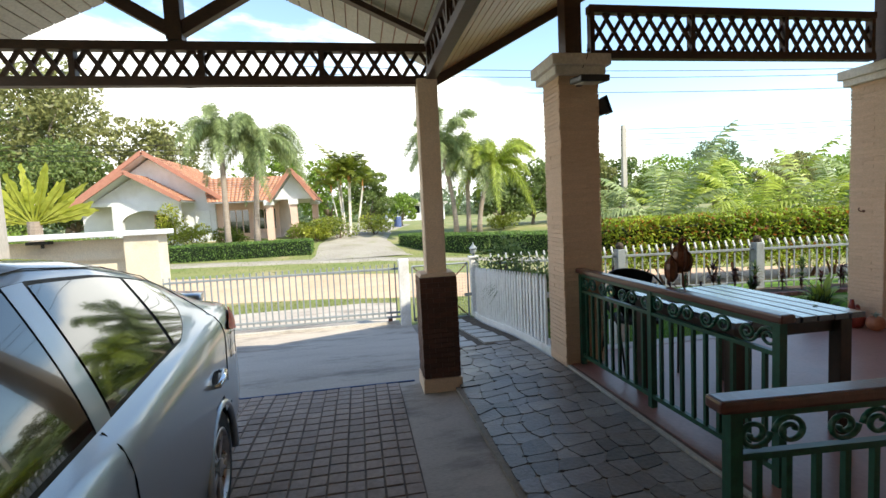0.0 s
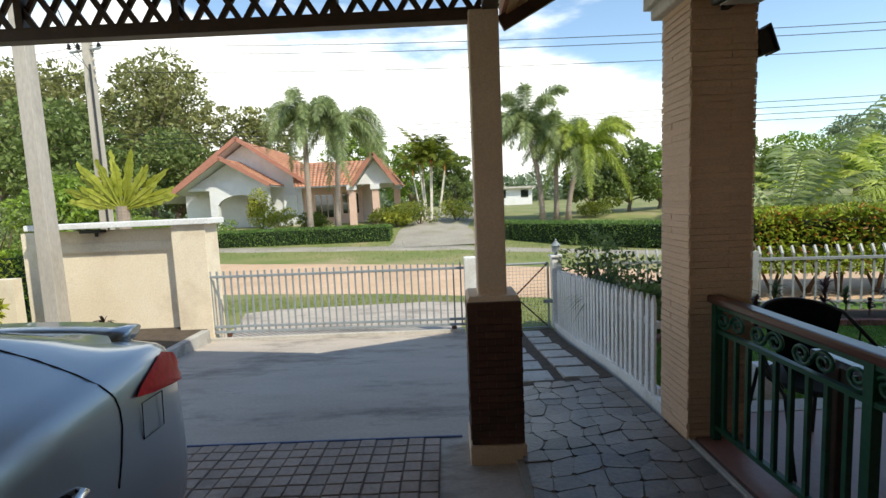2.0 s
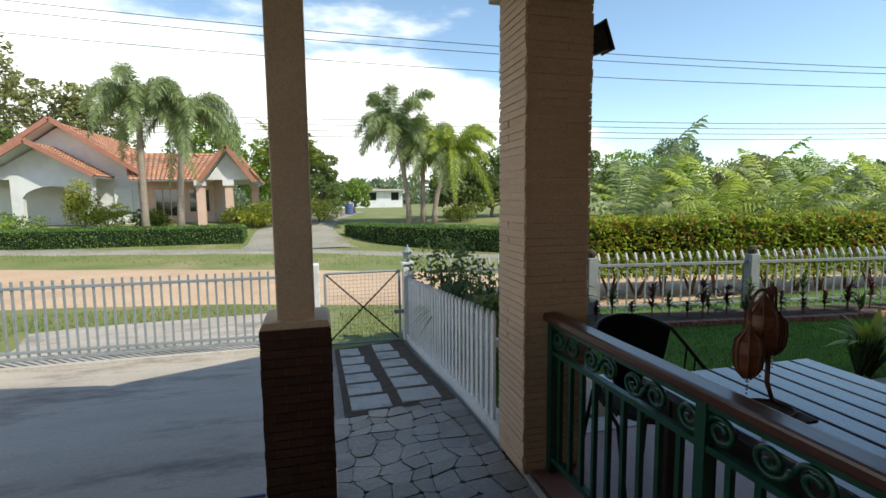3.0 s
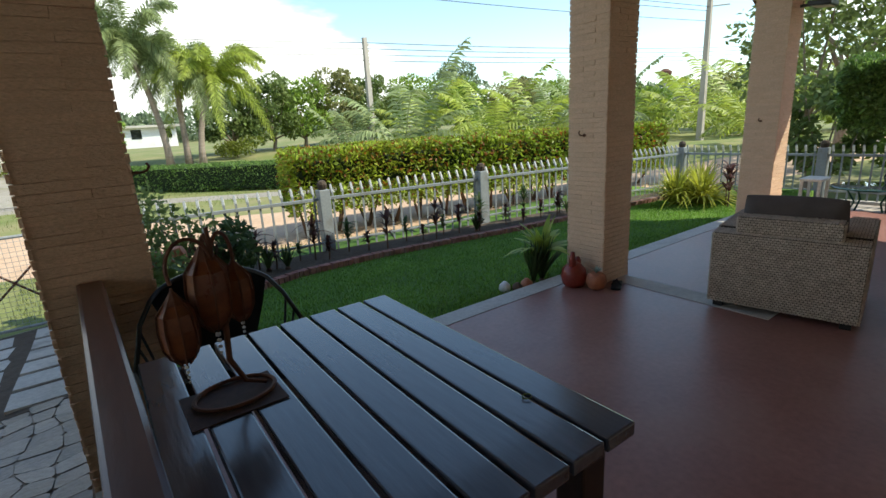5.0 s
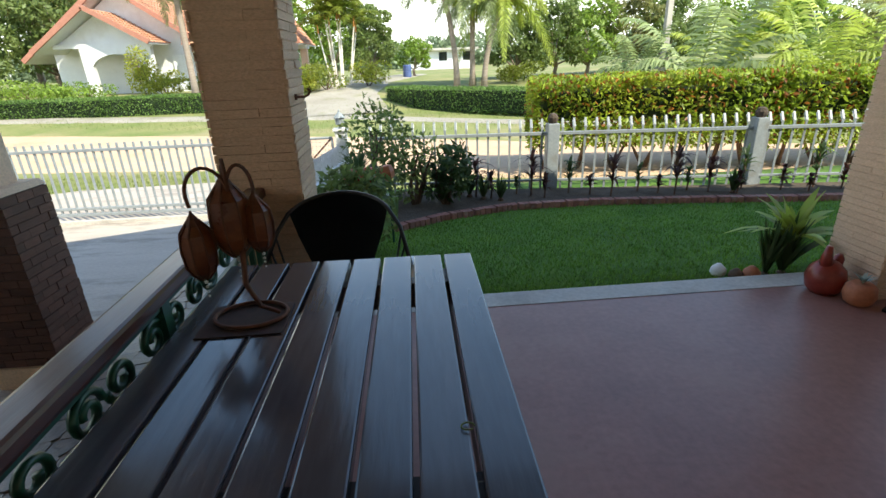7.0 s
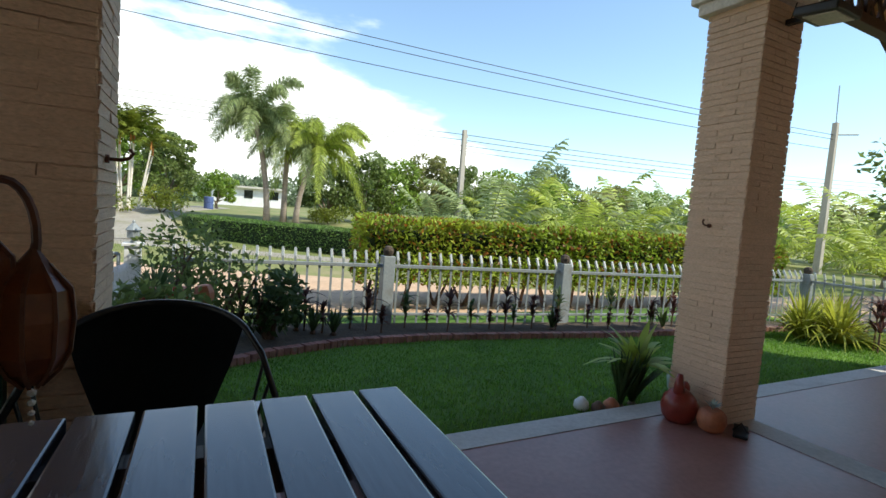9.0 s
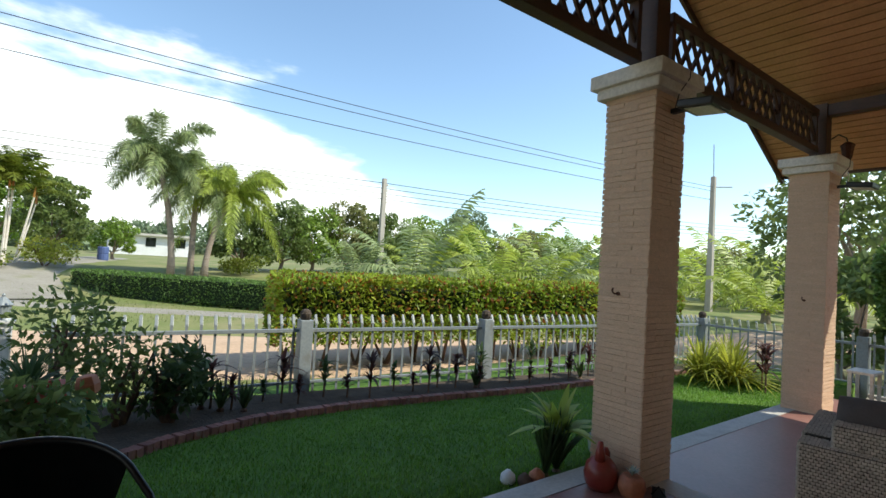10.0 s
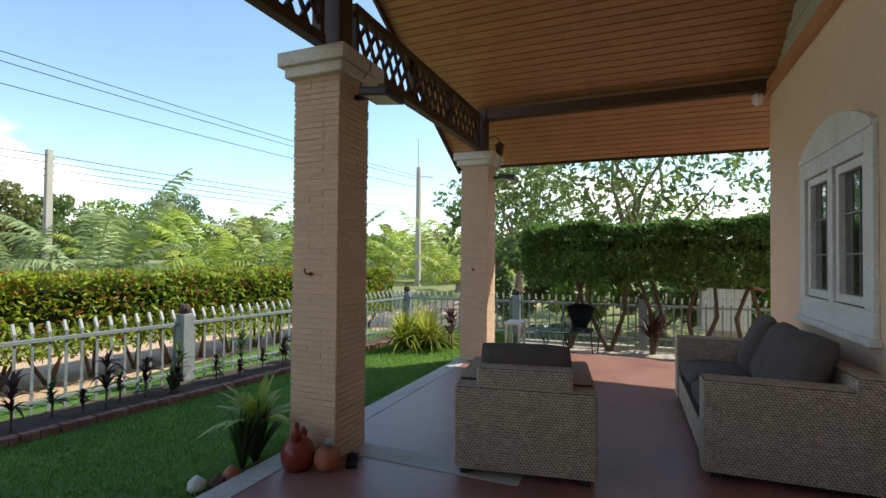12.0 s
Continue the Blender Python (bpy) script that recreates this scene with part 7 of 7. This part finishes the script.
strap_plant(-3.9, 7.0, -0.25, 26, 0.42, 0.03, 0.9, 0.5, M_MAROON, "red-leaved cordyline in the bed by the wall", 98)
cordyline(-3.9, 7.0, -0.25, 0.5, M_MAROON, 99)
strap_plant(12.0, 1.9, -0.05, 40, 0.7, 0.03, 0.9, 0.5, M_MAROON, "dark red cordyline under the clipped hedge", 100)


def red_jar():
    t = thing("ceramic_hen", "dark red glazed ceramic hen ornament by the pillar", "ornament", "", (5.395, 4.13, 0.0), 20)
    t.scale = (0.74, 0.74, 0.86)
    part("body", lathe([(0.10, 0), (0.135, 0.04), (0.15, 0.11), (0.13, 0.18), (0.08, 0.225), (0.05, 0.24)], 20), M_REDGLAZE, t, smooth=True)
    part("neck", tubed([(-0.04, 0, 0.2), (-0.06, 0, 0.28), (-0.055, 0, 0.36)], [0.055, 0.04, 0.022], 10), M_REDGLAZE, t, smooth=True)
    part("tail", tubed([(0.09, 0, 0.18), (0.13, 0, 0.24), (0.14, 0, 0.27)], [0.05, 0.04, 0.015], 10), M_REDGLAZE, t, smooth=True)


red_jar()


def pumpkin():
    t = thing("pumpkin_pot", "orange ribbed pumpkin pot with a pale succulent", "pot", "", (5.455, 3.945, 0.0))
    t.scale = (0.84, 0.84, 0.92)
    bm = lathe([(0.05, 0), (0.085, 0.02), (0.105, 0.07), (0.095, 0.125), (0.065, 0.15), (0.055, 0.148)], 32)
    for v in bm.verts:
        a = math.atan2(v.co.y, v.co.x)
        k = 1 - 0.07 * abs(math.sin(a * 6))
        v.co.x *= k
        v.co.y *= k
    part("body", bm, M_TERRA, t, smooth=True)
    v, f = blades(26, 0.09, 0.008, 0.9, 0.3, 44, 0.145)
    part_mesh("succulent", quick_mesh("succulent", v, f, M_CELADON), t, None, "pale grey-green succulent")


pumpkin()
o = thing("sandal", "dark rubber sandal lying by the pillar", "sandal", "", (5.62, 3.86, 0.0), 30)
part("sole", boxed(-0.11, -0.04, 0, 0.11, 0.04, 0.02, bevel=0.009), M_CARBLACK, o)
part("strap", tubed([(-0.02, -0.04, 0.015), (0.02, 0, 0.055), (-0.02, 0.04, 0.015)], 0.008, 6), M_CARBLACK, o)
for x, y, r, m, lab in ((5.02, 4.60, 0.055, M_WHITE, "small white stone ornament on the lawn edge"), (5.2, 4.50, 0.06, M_TERRA, "small terracotta ball ornament on the lawn edge"), (5.10, 4.52, 0.05, M_TWIG, "small brown stone ornament on the lawn edge")):
    solid("ornament", moved(lathe([(r * 0.6, 0), (r, r * 0.7), (r * 0.9, r * 1.3), (r * 0.3, r * 1.9)], 12), Matrix.Translation((x, y, -0.09))), m, lab, "ornament", smooth=True)
solid("glazed_jar", moved(lathe([(0.08, 0), (0.12, 0.08), (0.13, 0.16), (0.09, 0.24), (0.07, 0.26)], 18), Matrix.Translation((6.02, 4.55, -0.09))), M_CELADON, "pale green glazed jar behind the pillar", "jar", smooth=True)
wb = thing("plant_box", "low white box on the lawn behind the chair", "planter", "", (2.86, 4.58, -0.09))
part("box", boxed(-0.08, -0.08, 0, 0.08, 0.08, 0.29, bevel=0.008), M_WHITE, wb)

# ---- lawn grass and verge ----
def grass(name, x0, x1, y0, y1, n, h, height, material, label, keep):
    x, y = NPR.uniform(x0, x1, n), NPR.uniform(y0, y1, n)
    ok = np.array([keep(a, b) for a, b in zip(x, y)])
    x, y = x[ok], y[ok]
    z = np.array([height(a, b) for a, b in zip(x, y)])
    m = len(x)
    a = NPR.uniform(0, 2 * np.pi, m)
    L = h * NPR.uniform(0.5, 1.2, m)
    lean = NPR.uniform(0.2, 0.9, m) * L
    w = 0.0035 + 0.05 * h * NPR.rand(m)
    base = np.stack([x, y, z - 0.004], 1)
    s = np.stack([np.cos(a), np.sin(a), 0 * a], 1) * w[:, None]
    tip = base + np.stack([-np.sin(a) * lean, np.cos(a) * lean, L], 1)
    v = np.stack([base - s, base + s, tip], 1).reshape(-1, 3)
    tagged(new(name, quick_mesh(name, v, np.arange(m * 3).reshape(-1, 3), material)), label, "grass", kind="stuff")


def border_y(x):
    for (xa, ya), (xb, yb) in zip(BORDER, BORDER[1:]):
        if xa <= x <= xb:
            return ya + (yb - ya) * (x - xa) / (xb - xa)
    return 6.35 if x < 2.7 else 5.6


grass("lawn_grass", 2.15, 12.0, 4.43, 7.1, 95000, 0.032, lawn_z, M_GRASSBLADE, "short mown green lawn grass", lambda x, y: y < border_y(x) - 0.05)
grass("verge_grass", -6, 14, 8.3, 11.5, 26000, 0.07, ground_z, M_DRYBLADE, "thin rough grass on the roadside verge", lambda x, y: y < 11.6 - 0.28 * max(x + 2, 0) and not (-3.6 < x < 1.2 and y < 10.2))
grass("verge_grass", -25, 12, 16, 24, 16000, 0.10, ground_z, M_DRYBLADE, "thin rough grass on the far verge", lambda x, y: y > 18.4 - 0.42 * (x + 4))

# ---- brick border ----
bb = [mesh_of("border_brick", moved(boxed(-0.033, -0.05, 0, 0.033, 0.05, 0.12, bevel=0.006), pose(0, 0, 0, RNG.uniform(-4, 4), RNG.uniform(-6, 6), RNG.uniform(-6, 6))), M_BORDER) for _ in range(4)]
edging = thing("brick_edging", "curved edging of small red bricks round the flower bed", "edging", kind="structure")
for i, (p, yaw) in enumerate(border_line(0.073)):
    part_mesh("brick", bb[i % 4], edging, pose(p.x, p.y, lawn_z(p.x, p.y) - 0.045, 0, 0, yaw))

# ---- paving ----
pave = thing("drive_paving", "field of small square brown pavers in the driveway", "paving", kind="structure")
PAVER = [mesh_of("paver", moved(boxed(-0.0505, -0.0505, -0.02, 0.0505, 0.0505, 0.009 + 0.003 * k, bevel=0.004), pose(0, 0, 0, RNG.uniform(-1, 1), RNG.uniform(-1, 1), RNG.uniform(-1.5, 1.5))), M_PAVER) for k in range(3)]
solid("paver_bed", slope_sheet(-6.4, -4.9, 0.40, 4.3, lambda x, y: drive_z(x, y) + 0.004, thick=0.003), M_JOINT, "dark joints between the driveway pavers", "paving", kind="structure")
rest = bmesh.new()
for j in range(64):
    for i in range(18):
        x, y = 0.34 - 0.113 * i, 4.24 - 0.113 * j
        if i < 18 and j < 16:
            part_mesh("paver", PAVER[(i * 5 + j * 3) % 3], pave, pose(x, y, drive_z(x, y), math.degrees(math.atan2(drive_z(x, y + 0.05) - drive_z(x, y - 0.05), 0.1))))
        elif y > -0.5:
            box(rest, x - 0.049, y - 0.049, drive_z(x, y) - 0.01, x + 0.049, y + 0.049, drive_z(x, y) + 0.012)
solid("pavers_under_car", rest, M_PAVER, "small square brown pavers running under the car", "paving", kind="stuff")
solid("drain_line", boxed(-2.4, 4.30, -0.17, 0.55, 4.312, -0.127), M_BLUE, "thin blue line along the paving edge", "line", kind="structure")

stones = thing("stone_walk", "irregular grey slate stones set in the walkway", "paving", kind="structure")
nx, ny = 7, 42
jit = {(i, j): (0.915 + 0.146 * i + (RNG.uniform(-0.042, 0.042) if 0 < i < nx else 0), -0.65 + 0.14 * j + RNG.uniform(-0.042, 0.042)) for i in range(nx + 1) for j in range(ny + 1)}
for i in range(nx):
    for j in range(ny):
        q = [jit[i, j], jit[i + 1, j], jit[i + 1, j + 1], jit[i, j + 1]]
        cx, cy = sum(a for a, _ in q) / 4, sum(b for _, b in q) / 4
        bm = bmesh.new()
        pts = []
        for (xa, ya), (xb, yb) in zip(q, q[1:] + q[:1]):
            for t in (0.12, 0.5, 0.88):
                px_, py_ = xa + (xb - xa) * t, ya + (yb - ya) * t
                g = 0.965 + RNG.uniform(-0.04, 0.025)
                pts.append((cx + (px_ - cx) * g, cy + (py_ - cy) * g))
        z = walk_z(cx, cy)
        lift = RNG.uniform(-0.004, 0.004)
        vs = [bm.verts.new((a, b, walk_z(a, b) + lift)) for a, b in pts]
        top = bm.faces.new(vs)
        low = [bm.verts.new((a, b, walk_z(a, b) - 0.02)) for a, b in pts]
        for k in range(len(vs)):
            bm.faces.new((vs[k], low[k], low[(k + 1) % len(vs)], vs[(k + 1) % len(vs)]))
        part("stone", bm, M_SLATE, stones)

solid("slab_bed", slope_sheet(1.04, 5.2, 1.93, 7.80, lambda x, y: walk_z(x, y) + 0.001, thick=0.004), M_SOIL, "dark soil in the open joints of the slab path", "soil", kind="structure")
slabs = thing("slab_path", "two rows of grey concrete slabs with open joints towards the gate", "paving", kind="structure")
for j in range(6):
    for i in range(2):
        x0, y0 = 1.10 + 0.41 * i, 5.28 + 0.415 * j
        part("slab", boxed(-0.18, -0.17, -0.05, 0.18, 0.17, 0.008, m=pose(x0 + 0.18, y0 + 0.17, walk_z(x0 + 0.18, y0 + 0.17), math.degrees(math.atan2(walk_z(x0, y0 + 0.33) - walk_z(x0, y0), 0.33))), bevel=0.003), M_SLAB, slabs)

# ---- pillar bricks ----
for p, h, faces in PILLAR_JOBS:
    if faces == "plinth":
        tile = mesh_of("brick_tile", boxed(0, 0, 0, 1, 1, 1), M_PLINTH)
        for r in range(20):
            z = 0.137 + r * 0.0452
            for side in "swe":
                cuts = [0, 0.11, 0.22, 0.33] if r % 2 else [0, 0.055, 0.165, 0.275, 0.33]
                for a, b in zip(cuts, cuts[1:]):
                    d = 0.006 + RNG.uniform(0, 0.005)
                    if side == "s":
                        m = Matrix.Translation((a + 0.001, 0.008 - d, z))
                        k = (b - a - 0.003, d, 0.042)
                    elif side == "w":
                        m = Matrix.Translation((0.008 - d, a + 0.001, z))
                        k = (d, b - a - 0.003, 0.042)
                    else:
                        m = Matrix.Translation((0.322, a + 0.001, z))
                        k = (d, b - a - 0.003, 0.042)
                    part_mesh("brick", tile, p, m @ Matrix.Diagonal((*k, 1)))
        continue
    courses = int(h / 0.040)
    ch = h / courses
    for r in range(courses):
        for side in faces:
            cuts = [0, 0.24, 0.385] if (r + (side in "we")) % 2 else ([0, 0.385] if len(faces) > 2 else [0, 0.13, 0.385])
            for a, b in zip(cuts, cuts[1:]):
                d = 0.007 + RNG.uniform(-0.002, 0.003)
                m = {"s": pose(a + b, 0, 0, 0, 0, 180), "n": pose(0, 0.385, 0), "w": pose(0, 0, 0, 0, 0, 90), "e": pose(0.385, a + b, 0, 0, 0, -90)}[side]
                if side == "s":
                    m = Matrix.Translation((b, 0.012, r * ch)) @ pose(0, 0, 0, 0, 0, 180)
                elif side == "n":
                    m = Matrix.Translation((a, 0.372, r * ch))
                elif side == "w":
                    m = Matrix.Translation((0.013, a, r * ch)) @ pose(0, 0, 0, 0, 0, 90)
                else:
                    m = Matrix.Translation((0.372, b, r * ch)) @ pose(0, 0, 0, 0, 0, -90)
                part_mesh("brick", RNG.choice(BRICKS), p, m @ Matrix.Diagonal((b - a - 0.001, d, ch - 0.005, 1)))
